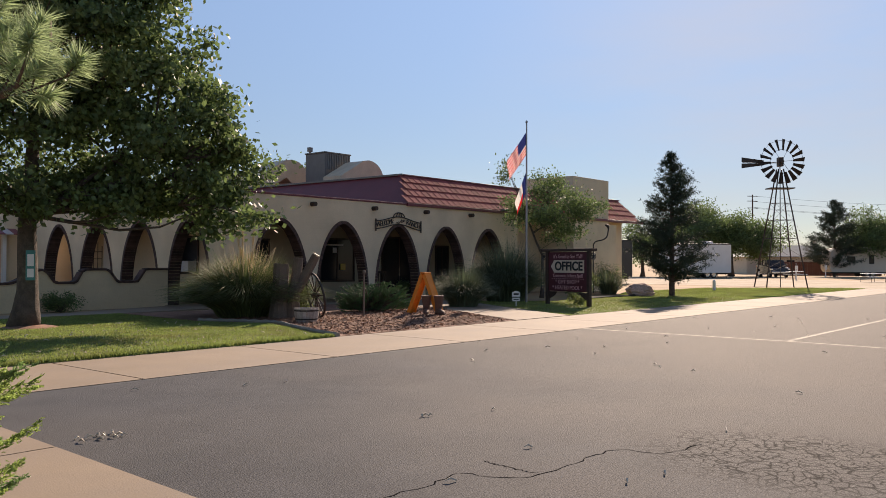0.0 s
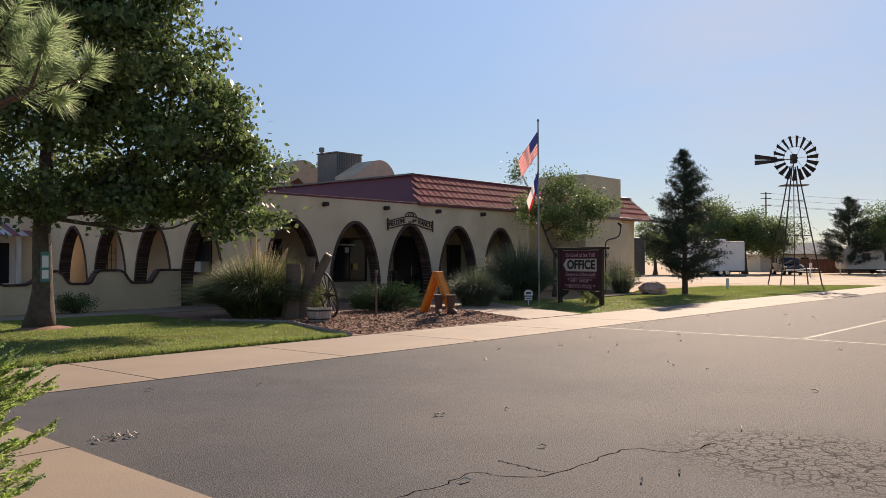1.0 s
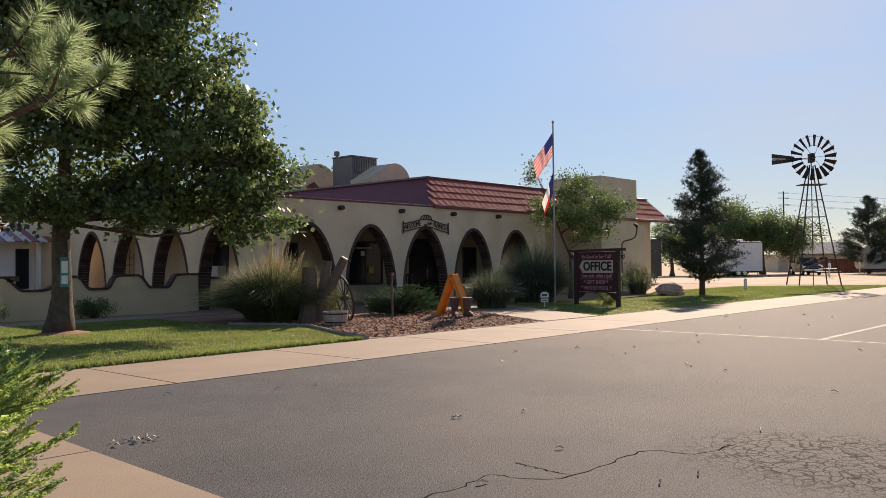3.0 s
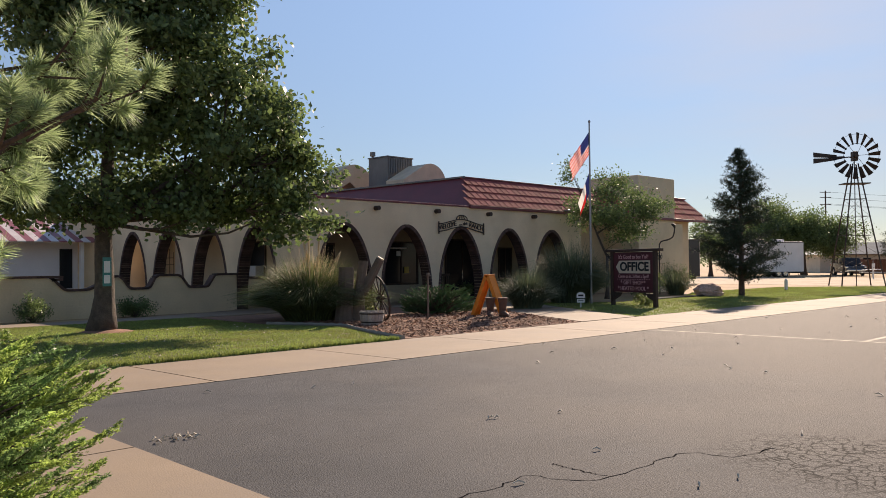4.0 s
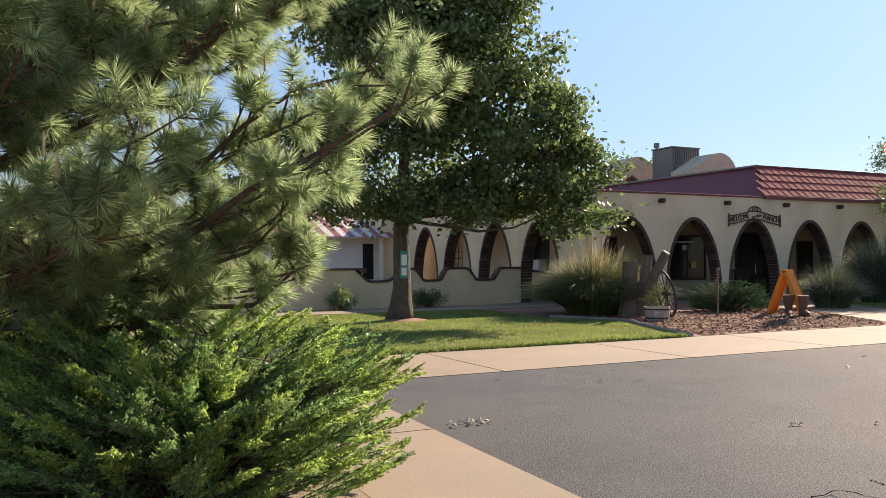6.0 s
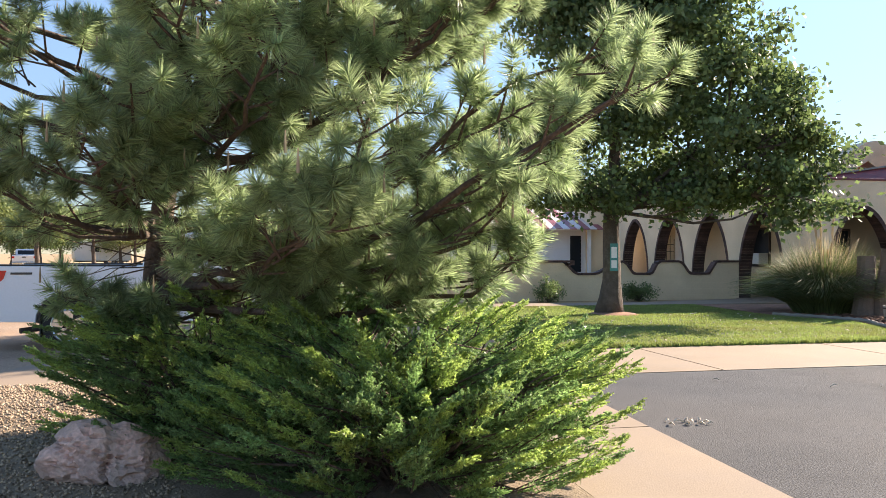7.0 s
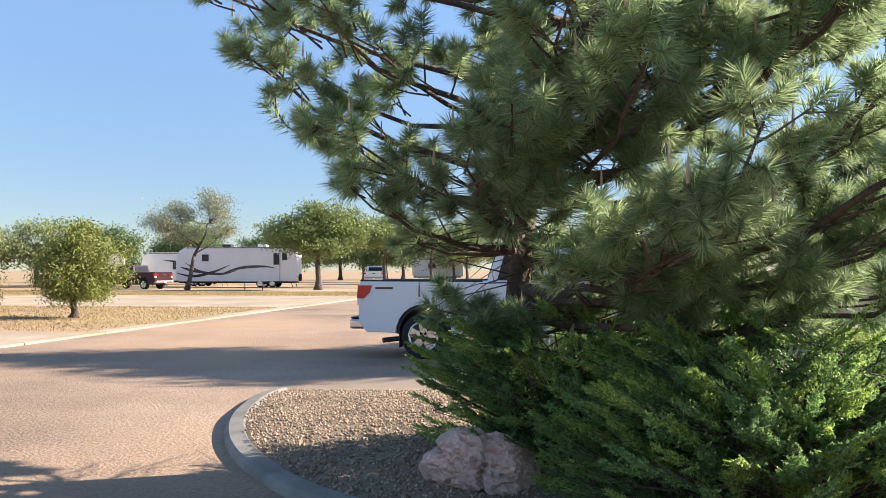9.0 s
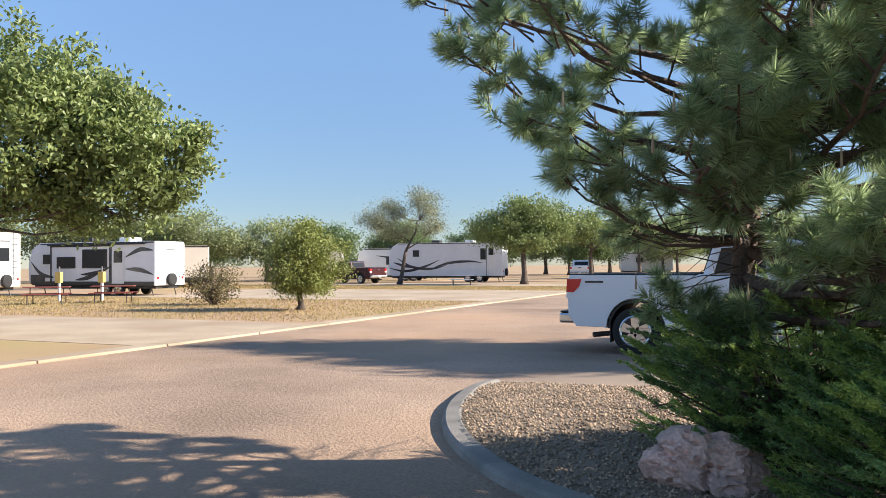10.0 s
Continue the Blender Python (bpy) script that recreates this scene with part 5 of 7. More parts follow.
g3 = blade_clump("grass_clump", (27.5, 19.75, 0.02), 7000, 2.2, 1.75, M_SAGE, "tall grey-green ornamental grass clump at the porch", 63, 0.011)
for i in range(9):
    a, rr = rp.random() * 6.28, rp.uniform(0.2, 0.9)
    bm = B()
    p, q = Vector((rr * math.cos(a) * 0.6, rr * math.sin(a) * 0.6, 1.2)), Vector((rr * math.cos(a), rr * math.sin(a), rp.uniform(1.8, 2.15)))
    tube(bm, [p, q - (q - p) * 0.3, q - (q - p) * 0.15, q], [0.006, 0.012, 0.022, 0.003], 5)
    part("plume", bm, M_PLUME, g3, "thin pale plume")
blade_clump("yucca", (37.2, 20.4, 0.02), 420, 1.25, 0.9, M_SAGE, "spiky grey-green yucca in the shrub bed", 64, 0.02)


def bush(name, at, r, h, material, label, seed, n=60, per=40, leaf=(0.07, 0.04)):
    rng = np.random.default_rng(seed)
    t = thing(name, label, "shrub", pose(*at))
    bm = B()
    c = unit(rng.normal(0, 1, (n, 3))) * rng.uniform(0.35, 1.05, (n, 1)) * [r, r, h * 0.5] + [0, 0, h * 0.52]
    c = c[c[:, 2] > 0.05]
    for q in c[::3]:
        tube(bm, [(0, 0, 0), q * [0.4, 0.4, 0.5], q], [0.02 * h, 0.012 * h, 0.004], 4, False)
    part("stems", bm, M_BARK, t)
    p = np.repeat(c, per, 0) + rng.normal(0, 0.11 * (r + h) / 2, (len(c) * per, 3))
    p[:, 2] = np.maximum(p[:, 2], 0.02)
    V, F = leaf_quads(p, leaf[0], leaf[1], rng, 0)
    raw("foliage", V, F, material, t)
    return t


bush("shrub", (12.2, 25.75, 0.0), 0.62, 0.62, M_LEAF, "small dark green shrub at the patio wall", 71)
bush("shrub", (9.05, 25.75, 0.0), 0.5, 0.75, M_LEAF, "small dark green shrub at the patio wall", 72)
bush("shrub", (35.6, 20.9, 0.0), 0.75, 1.35, M_LEAF2, "bright green leafy shrub in the bed", 73, 90)
bush("shrub", (34.0, 20.2, 0.0), 0.7, 0.8, M_LEAF, "low dark green shrub in the bed", 74)
bush("shrub", (38.6, 21.3, 0.0), 0.9, 1.5, M_LEAF, "dark green leafy shrub in the bed", 75, 90)
bush("flower_clump", (27.4, 16.3, 0.0), 0.45, 0.45, M_LEAF2, "pale leafy plant below the office sign", 76, 30)
bush("shrub", (15.75, 18.6, 0.02), 0.4, 1.0, M_LEAF2, "yellow-green plant behind the stump", 77, 40)

# the far side of the drive
broadleaf("shade_tree", (-18.4, 13.6, 0), (2.6, 0.2, (0, 0, 0)), [(0.6, 0.4, 4.6, 2.6, 2.6, 1.9), (2.6, 1.6, 4.4, 2.1, 2.1, 1.5), (3.5, 2.3, 3.9, 1.4, 1.4, 1.1), (0.6, 0.6, 6.0, 2.1, 2.1, 1.3), (2.2, 1.7, 5.7, 1.7, 1.7, 1.2), (1.4, 1.6, 3.1, 1.9, 1.9, 0.8), (-1.8, -0.8, 4.5, 2.0, 2.0, 1.8), (3.2, 2.3, 3.1, 1.2, 1.2, 0.6), (3.9, 2.6, 4.5, 0.8, 0.8, 0.7)],
          (0.17, 0.08), (110, 22), M_LEAF2, "spreading broad-leaved tree with fresh green crown", 81, spread=0.15, lobe=0.33)
broadleaf("round_tree", (-16.85, 25.25, 0), (0.55, 0.13, (0, 0, 0)), [(0, 0, 1.45, 1.25, 1.25, 0.95), (0.1, 0.1, 2.2, 1.15, 1.15, 0.85), (0.2, 0.1, 2.75, 0.75, 0.75, 0.55), (-0.5, 0.1, 1.1, 0.9, 0.9, 0.6), (0.6, 0.3, 1.2, 0.9, 0.9, 0.6)],
          (0.12, 0.045), (300, 24), mat("olive_leaf", (0.22, 0.25, 0.06), 0.6, 0.2, 0.8, 20, 0.0, island=0.4, leaf=0.3), "dense round olive-green tree on dry grass", 82, spread=0.14, lobe=0.45)
bush("wild_shrub", (-22.5, 27.5, 0.0), 1.25, 1.7, mat("rusty_leaf", (0.14, 0.12, 0.05), 0.6, 0.25, 0.8, 20, 0.0, island=0.5, leaf=0.3), "straggly rust and green shrub on dry grass", 83, 150, 30, (0.09, 0.05))
broadleaf("thin_tree", (-30.2, 60.0, 0), (2.6, 0.17, (0.5, 0.2, 0)), [(-1.8, -0.6, 5.2, 1.6, 1.6, 1.3), (-0.6, -0.2, 5.9, 1.2, 1.2, 0.8), (1.9, 0.8, 6.0, 1.5, 1.5, 1.6), (2.4, 1.0, 4.4, 1.0, 1.0, 1.0), (-0.3, 0, 4.0, 1.2, 1.2, 0.7)],
          (0.15, 0.06), (110, 20), M_LEAF3, "two-headed thin tree with grey-green leaves", 84, spread=0.3, lobe=0.4)
broadleaf("shade_tree", (-20.4, 62.0, 0), (2.2, 0.24, (0, 0, 0)), [(-2.0, -0.8, 4.3, 2.0, 2.0, 1.3), (0.2, 0, 5.3, 2.5, 2.5, 1.6), (2.2, 1.0, 4.6, 2.0, 2.0, 1.4), (0.3, 0, 3.4, 2.6, 2.6, 0.9)],
          (0.20, 0.11), (100, 20), M_LEAF2, "dense green shade tree beside the drive", 85, spread=0.25, lobe=0.4, group="campground trees")
for i, (x, y, s) in enumerate(((-18.0, 74.0, 1.0), (-16.2, 88.0, 1.0), (-14.5, 104.0, 0.95), (-12.0, 122.0, 0.9))):
    broadleaf("shade_tree", (x, y, 0), (2.2 * s, 0.22 * s, (0, 0, 0)), [(-1.6 * s, -0.8, 4.3 * s, 2.0 * s, 2.0 * s, 1.3 * s), (0.2, 0, 5.1 * s, 2.4 * s, 2.4 * s, 1.5 * s), (1.9 * s, 1.0, 4.2 * s, 1.9 * s, 1.9 * s, 1.3 * s)],
              (0.24, 0.13), (50, 15), M_LEAF2, "dense green shade tree beside the drive", 90 + i, spread=0.28, lobe=0.4, group="campground trees")
# far woods
rw = np.random.default_rng(7)
woods = [(-66 + 9 * i + rw.uniform(-2, 2), 66 + 6.5 * i + rw.uniform(-3, 3), rw.uniform(3.2, 5.0), 0) for i in range(4)]
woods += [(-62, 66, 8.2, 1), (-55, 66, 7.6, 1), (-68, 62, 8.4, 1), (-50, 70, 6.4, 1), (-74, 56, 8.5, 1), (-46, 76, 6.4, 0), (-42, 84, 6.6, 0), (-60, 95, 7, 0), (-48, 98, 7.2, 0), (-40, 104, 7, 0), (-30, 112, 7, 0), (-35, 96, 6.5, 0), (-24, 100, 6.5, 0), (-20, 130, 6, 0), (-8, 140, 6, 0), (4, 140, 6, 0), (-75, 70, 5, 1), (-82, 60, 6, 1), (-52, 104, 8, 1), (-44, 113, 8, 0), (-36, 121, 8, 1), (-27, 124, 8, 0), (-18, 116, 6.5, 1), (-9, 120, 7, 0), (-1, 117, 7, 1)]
woods += [(87.4, 43.6, 6.5, 0), (89.6, 41, 6, 0), (2, 80, 7, 0), (8, 78, 7, 0), (14, 82, 7.5, 0), (-4, 85, 7, 0), (20, 80, 7, 0), (97, 40.5, 9.5, 0), (99, 37.8, 8.6, 0), (101.5, 35.3, 7, 0), (140, 58, 5, 0), (150, 55, 4.6, 0), (160, 50, 5, 0), (172, 46, 4.5, 0), (165, 38, 4.8, 0), (109, 24.5, 8.2, 0), (112, 20.5, 7.8, 0), (112, 15.5, 7.5, 0), (150, 22, 5, 0), (160, 30, 5, 0), (44.9, 54.2, 10.4, 0), (60, 56, 8.3, 0), (36, 62, 9.2, 0), (28, 60, 9.6, 0)]
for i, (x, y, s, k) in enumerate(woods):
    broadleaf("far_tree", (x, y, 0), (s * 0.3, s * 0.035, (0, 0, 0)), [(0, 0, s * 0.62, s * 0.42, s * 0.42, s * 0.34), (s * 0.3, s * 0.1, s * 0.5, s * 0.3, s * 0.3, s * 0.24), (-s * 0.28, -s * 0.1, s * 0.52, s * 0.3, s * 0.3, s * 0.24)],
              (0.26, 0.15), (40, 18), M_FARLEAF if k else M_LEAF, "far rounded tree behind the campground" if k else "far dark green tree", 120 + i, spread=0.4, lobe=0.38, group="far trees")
conifer("pine_tree", (104.5, 27.6, 0), 9.0, 4.2, M_CONIFER, "broad dark pine across the gravel lane", 32, 13000)


# ---- garden things ----
def rough_stone(bm, size, seed, m=None, cuts=9, split=False):
    """A broken boulder: a ball cut by planes, roughened, with ledges."""
    r = np.random.default_rng(seed)
    vs = bmesh.ops.create_icosphere(bm, subdivisions=5, radius=1.0)["verts"]
    planes = [(unit(r.normal(0, 1, 3)), r.uniform(0.68, 0.93)) for _ in range(cuts)]
    for v in vs:
        p = np.array(v.co)
        for nrm, d in planes:
            e = p.dot(nrm) - d
            if e > 0:
                p = p - nrm * e * 0.85
        q = Vector(p)
        k = 0.09 * noise.fractal(q * 1.9 + Vector((seed, 0, 0)), 0.9, 2.0, 5) + 0.018 * noise.noise(q * 9)
        ledge = abs(noise.noise(Vector((q.z * 2.6 + 0.9 * q.x, seed * 0.7, q.y * 0.8 - q.x))))
        k -= 0.16 * max(0, 0.07 - ledge) / 0.07
        if split:
            # one upright crack and one slanting bedding seam, open and deep
            gap = abs(q.x + 0.05 + 0.10 * noise.noise(Vector((q.z * 3, 1.7, 0)))) / 0.055
            seam = abs(q.z - 0.16 + 0.45 * q.x + 0.12 * noise.noise(Vector((q.x * 4, 5.1, q.y)))) / 0.05
            k -= (0.34 * max(0, 1 - gap) if q.z < 0.35 else 0) + 0.16 * max(0, 1 - seam)
            k += 0.05 * (1 if q.x > -0.05 else -1) * (1 if q.z - 0.16 + 0.45 * q.x < 0 else -1)
        p = p * (1 + k)
        v.co = (p[0] * size[0], p[1] * size[1], p[2] * size[2])
    if m:
        bmesh.ops.transform(bm, matrix=m, verts=vs)
    return bm


tagged(part("boulder", rough_stone(B(), (0.46, 0.30, 0.27), 23, pose(-1.11, 6.0, 0.2, 0, 5, 12), 12, True), M_ROCK), "pink-tan sandstone boulder with a dark crack on the gravel", "rock")
tagged(part("boulder", rough_stone(B(), (0.75, 0.45, 0.42), 8, pose(36.2, 18.2, 0.2, 0, 0, -30)), M_ROCK), "tan sandstone boulder beside the young pine", "rock")

# twigs and litter on the asphalt edge
def litter(at, seed, label, n=9, s=0.16):
    r = random.Random(seed)
    bm = B()
    for _ in range(n):
        a, q = r.random() * 6.28, Vector((r.uniform(-s, s), r.uniform(-s, s) * 0.6, 0.012))
        d = Vector((math.cos(a), math.sin(a), 0.05)) * r.uniform(0.04, 0.12)
        tube(bm, [q, q + d * 0.5 + Vector((0, 0, 0.02)), q + d], [0.006, 0.010, 0.003], 4)
    tagged(part("dry_leaves", bm, M_CREAM), label, "leaf litter", "leaf litter").matrix_basis = pose(*at)


litter((3.75, 7.15, 0.012), 1, "small heap of dry pale leaves on the asphalt", 16, 0.2)
litter((6.4, 5.65, 0.012), 2, "dry pale leaf on the asphalt", 3, 0.07)
for i in range(46):
    r = random.Random(200 + i)
    litter((r.uniform(4.5, 26), r.uniform(1.0, 10.2), 0.012), 300 + i, "dry fallen leaf on the asphalt", 1, 0.02)
for i in range(60):
    r = random.Random(500 + i)
    litter((r.uniform(5.0, 11.8), r.uniform(13.2, 19.5), 0.06), 600 + i, "dry fallen leaf on the lawn", 1, 0.02)

# cut trunk with two stubs
stump = thing("tree_stump", "weathered grey cut tree trunk with two sawn limbs", "stump", pose(15.0, 18.25, 0.02))
bm = B()
tube(bm, [(-0.22, 0.1, 0), (-0.2, 0.1, 0.5), (-0.16, 0.1, 1.0), (-0.13, 0.1, 1.52)], [0.30, 0.25, 0.23, 0.22], 14)
for v in bm.verts:
    v.co += Vector((noise.noise(v.co * 5), noise.noise(v.co * 5 + Vector((9, 0, 0))), 0)) * 0.05
part("trunk", bm, M_OLDWOOD, stump)
bm = B()
tube(bm, [(0.12, -0.1, 0), (0.1, -0.1, 0.5), (0.16, -0.14, 0.95), (0.20, -0.18, 1.35), (0.22, -0.2, 1.70)], [0.25, 0.2, 0.16, 0.14, 0.13], 12)
for v in bm.verts:
    v.co += Vector((noise.noise(v.co * 6), noise.noise(v.co * 6 + Vector((9, 0, 0))), 0)) * 0.03
part("limb", bm, M_OLDWOOD, stump)
bm = B()
tube(bm, [(0.14, -0.14, 0.7), (0.26, -0.28, 1.0), (0.40, -0.44, 1.35), (0.52, -0.60, 1.76)], [0.17, 0.14, 0.12, 0.11], 12)
for v in bm.verts:
    v.co += Vector((noise.noise(v.co * 6), noise.noise(v.co * 6 + Vector((9, 0, 0))), 0)) * 0.035
part("limb", bm, M_OLDWOOD, stump)
bm = B()
tube(bm, [(0.515, -0.594, 1.745), (0.53, -0.612, 1.785)], [0.10, 0.10], 12)
part("cut_face", bm, M_DUCT, stump, "pale sawn end")

# half-barrel planter
tub = thing("barrel_planter", "pale half-barrel planter with iron hoops", "planter", pose(14.3, 16.62, 0.03))
N = 22
for i in range(N):
    a0, a1 = 2 * math.pi * i / N + 0.012, 2 * math.pi * (i + 1) / N - 0.012
    bm = B()
    vs = [[bm.verts.new((rr * math.cos(a), rr * math.sin(a), z)) for a in (a0, a1) for rr in (ra, ra - 0.025)] for ra, z in ((0.27, 0), (0.315, 0.19), (0.33, 0.37))]
    for lo, hi in zip(vs, vs[1:]):
        bm.faces.new((lo[0], lo[2], hi[2], hi[0])), bm.faces.new((lo[1], hi[1], hi[3], lo[3])), bm.faces.new((lo[0], hi[0], hi[1], lo[1])), bm.faces.new((lo[2], lo[3], hi[3], hi[2]))
    bm.faces.new(vs[0]), bm.faces.new((vs[2][0], vs[2][2], vs[2][3], vs[2][1]))
    part("stave", bm, M_PALEWOOD, tub)
for z, rr in ((0.07, 0.294), (0.29, 0.33)):
    bm = B()
    lathe(bm, [(rr - 0.01, z), (rr, z), (rr + 0.004, z + 0.035), (rr - 0.006, z + 0.035)], None, 32)
    part("hoop", bm, M_DARKSTEEL, tub, "dark iron hoop")
part("soil", lathe(B(), [(0.28, 0.25), (0.29, 0.3), (0.02, 0.32)], None, 22), M_MULCH, tub)

# wagon wheel
wheel = thing("wagon_wheel", "dark old wagon wheel leaning in the bed", "wheel", pose(15.72, 17.7, 0.04, 0, -12, -20))
bm = B()
RW = 0.62
ring_pts = [(0, RW * math.cos(a), RW + 0.02 + RW * math.sin(a)) for a in np.linspace(0, 2 * math.pi, 37)]
tube(bm, ring_pts, 0.032, 6, False)
part("rim", bm, M_DARKSTEEL, wheel)
part("hub", tube(B(), [(-0.12, 0, RW + 0.02), (-0.05, 0, RW + 0.02), (0.05, 0, RW + 0.02), (0.12, 0, RW + 0.02)], [0.05, 0.085, 0.085, 0.05], 12), M_DARKWOOD, wheel)
for i in range(12):
    a = 2 * math.pi * i / 12
    part("spoke", tube(B(), [(0, 0.07 * math.cos(a), RW + 0.02 + 0.07 * math.sin(a)), (0, 0.6 * math.cos(a), RW + 0.02 + 0.6 * math.sin(a))], [0.02, 0.016], 6), M_DARKWOOD, wheel)

# old hand pump
pump = thing("hand_pump", "thin dark metal yard pump in the bed", "pump", pose(16.75, 17.0, 0.03))
part("pipe", tube(B(), [(0, 0, 0), (0, 0, 1.25)], 0.028, 8), M_OLDWOOD, pump)
part("head", tube(B(), [(0, 0, 1.2), (0, 0, 1.27), (0, 0, 1.34)], [0.035, 0.055, 0.03], 8), M_OLDWOOD, pump)
part("handle", tube(B(), [(0, 0, 0.78), (0.12, 0.05, 0.82), (0.2, 0.08, 0.62)], 0.016, 6), M_DARKSTEEL, pump)

# rocking chair on the porch
rc = thing("rocking_chair", "dark wooden rocking chair on the porch", "chair", pose(20.9, 24.6, 0.05, 0, 0, 20))
part("seat", box(B(), -0.28, 0.28, -0.25, 0.25, 0.4, 0.44, 0.01), M_DARKWOOD, rc)
for u in (-0.22, -0.11, 0, 0.11, 0.22):
    part("back_slat", box(B(), u - 0.025, u + 0.025, 0.22, 0.25, 0.44, 1.05), M_DARKWOOD, rc)
part("top_rail", box(B(), -0.28, 0.28, 0.21, 0.26, 1.05, 1.15, 0.01), M_DARKWOOD, rc)
for u in (-0.25, 0.25):
    part("rocker", tube(B(), [(u, -0.45, 0.1), (u, -0.2, 0.02), (u, 0.2, 0.02), (u, 0.5, 0.12)], 0.02, 6), M_DARKWOOD, rc)
    part("arm", box(B(), u - 0.03, u + 0.03, -0.27, 0.24, 0.63, 0.66, 0.006), M_DARKWOOD, rc)
    for v in (-0.22, 0.22):
        part("leg", tube(B(), [(u, v, 0.04), (u, v, 0.64)], 0.018, 6), M_DARKWOOD, rc)
copy_thing(rc, pose(26.0, 25.2, 0.05, 0, 0, -15))
bush("potted_plant", (29.6, 24.9, 0.05), 0.4, 0.85, M_LEAF, "dark leafy potted plant on the porch", 78, 40)
bush("potted_plant", (25.95, 24.0, 0.05), 0.3, 0.8, M_LEAF, "dark leafy potted plant at the entrance", 79, 30)

# orange A-frame and the boots
aframe = thing("a_frame", "faded orange timber A-frame standing in mulch", "sign frame", pose(18.85, 16.5, 0.03, 0, 0, 0))
for sy in (-1, 1):
    bm = B()
    sheet(bm, [(sy * 0.64, 0), (sy * 0.58, 0), (sy * 0.02, 1.22), (sy * 0.08, 1.24)], lambda u, v, d: (d - 0.11, u, v), 0.22)
    part("leg", bm, M_ORANGE, aframe)
    for x0 in (-0.135, 0.11):
        part("edge_strip", sheet(B(), [(sy * 0.66, 0), (sy * 0.52, 0), (sy * 0.0, 1.14), (sy * 0.08, 1.26)], lambda u, v, d: (x0 + d, u, v), 0.025), M_ORANGE, aframe)
part("top_board", box(B(), -0.14, 0.14, -0.1, 0.1, 1.235, 1.265, 0.006), M_ORANGE, aframe)


def boot(at, s, label):
    t = thing("boot_planter", label, "boot sculpture", pose(*at) @ Matrix.Diagonal((s, s, s, 1)), "boots")
    part("shaft", tube(B(), [(0, 0, 0.10), (0, 0.01, 0.22), (0, 0, 0.38), (0, 0, 0.56)], [0.11, 0.105, 0.125, 0.15], 14), M_BOOT, t)
    bm = B()
    tube(bm, [(0, 0.12, 0.085), (0, -0.02, 0.10), (0, -0.18, 0.085), (0, -0.30, 0.06), (0, -0.37, 0.045)], [0.06, 0.105, 0.09, 0.06, 0.015], 12)
    part("foot", bm, M_BOOT, t)
    part("sole", box(B(), -0.09, 0.09, -0.36, 0.13, 0, 0.03, 0.012), M_DARKWOOD, t)
    part("heel", box(B(), -0.08, 0.08, 0.0, 0.13, 0.028, 0.08, 0.008), M_DARKWOOD, t)
    part("collar", lathe(B(), [(0.145, 0.55), (0.165, 0.56), (0.16, 0.6), (0.14, 0.6)], None, 16), M_BOOT, t)
    return t


boot((18.6, 16.25, 0.04, 0, 0, -50), 0.95, "brown cowboy boot sculpture beside the A-frame")
boot((18.7, 15.85, 0.04, 0, 0, -20), 0.95, "brown cowboy boot sculpture beside the A-frame")

# office sign: posts, board and lettering, facing -x
ang = math.degrees(math.atan2(17.11 - 14.97, 26.54 - 25.89))
osign = thing("office_sign", "maroon office sign board on two dark timber posts", "sign", pose(26.21, 16.04, 0.02, 0, 0, ang + 180))
HW = 1.12
for u in (-HW, HW):
    part("post", box(B(), u - 0.075, u + 0.075, -0.06, 0.06, 0, 1.98, 0.012), M_DARKWOOD, osign)
part("top_beam", box(B(), -HW - 0.32, HW + 0.32, -0.09, 0.09, 1.98, 2.08, 0.015), M_DARKWOOD, osign)
part("board", box(B(), -HW + 0.077, HW - 0.077, -0.03, 0.03, 0.52, 1.96, 0.008), M_MAROON, osign)
part("skirt", sheet(B(), [(-HW + 0.08, 0.50), (-HW + 0.5, 0.50), (-HW + 0.38, 0.36), (-HW + 0.08, 0.22)], lambda u, v, d: (u, d - 0.03, v), 0.06), M_DARKWOOD, osign)
part("skirt", sheet(B(), [(HW - 0.08, 0.50), (HW - 0.5, 0.50), (HW - 0.38, 0.36), (HW - 0.08, 0.22)], lambda u, v, d: (u, d - 0.03, v), 0.06), M_DARKWOOD, osign)
FACE = Matrix.Rotation(radians(90), 4, "X")
part("arrow_panel", sheet(B(), [(-0.90, 1.43), (-0.74, 1.63), (-0.74, 1.66), (0.90, 1.66), (0.90, 1.20), (-0.74, 1.20), (-0.74, 1.23)], lambda u, v, d: (u, -0.03 - d, v), 0.008), M_CREAM, osign, "cream arrow panel")
lettering("word_office", "OFFICE", 0.44, Matrix.Translation((0.08, -0.045, 1.43)) @ FACE, M_BLACK, osign, "bold black lettering", 0.005, 1.5, 0.014)
lettering("line_greeting", "It's Good to See Y'all!", 0.20, Matrix.Translation((0.03, -0.036, 1.79)) @ FACE, M_PINK, osign, "pink lettering", 0.004, 1.55)
lettering("line_rest", "Come on in...'n Rest a Spell!", 0.18, Matrix.Translation((0.03, -0.036, 1.09)) @ FACE, M_PINK, osign, "pink lettering", 0.004, 1.6)
lettering("line_shop", "* GIFT SHOP *", 0.20, Matrix.Translation((0.0, -0.036, 0.86)) @ FACE, M_PINK, osign, "pink lettering", 0.004, 1.3)
lettering("line_pool", "* HEATED POOL *", 0.20, Matrix.Translation((0.0, -0.036, 0.65)) @ FACE, M_PINK, osign, "pink lettering", 0.004, 1.62)
for i in range(15):
    part("rule_dash", box(B(), -0.86 + 0.12 * i, -0.80 + 0.12 * i, -0.036, -0.031, 0.975, 0.99), M_PINK, osign)
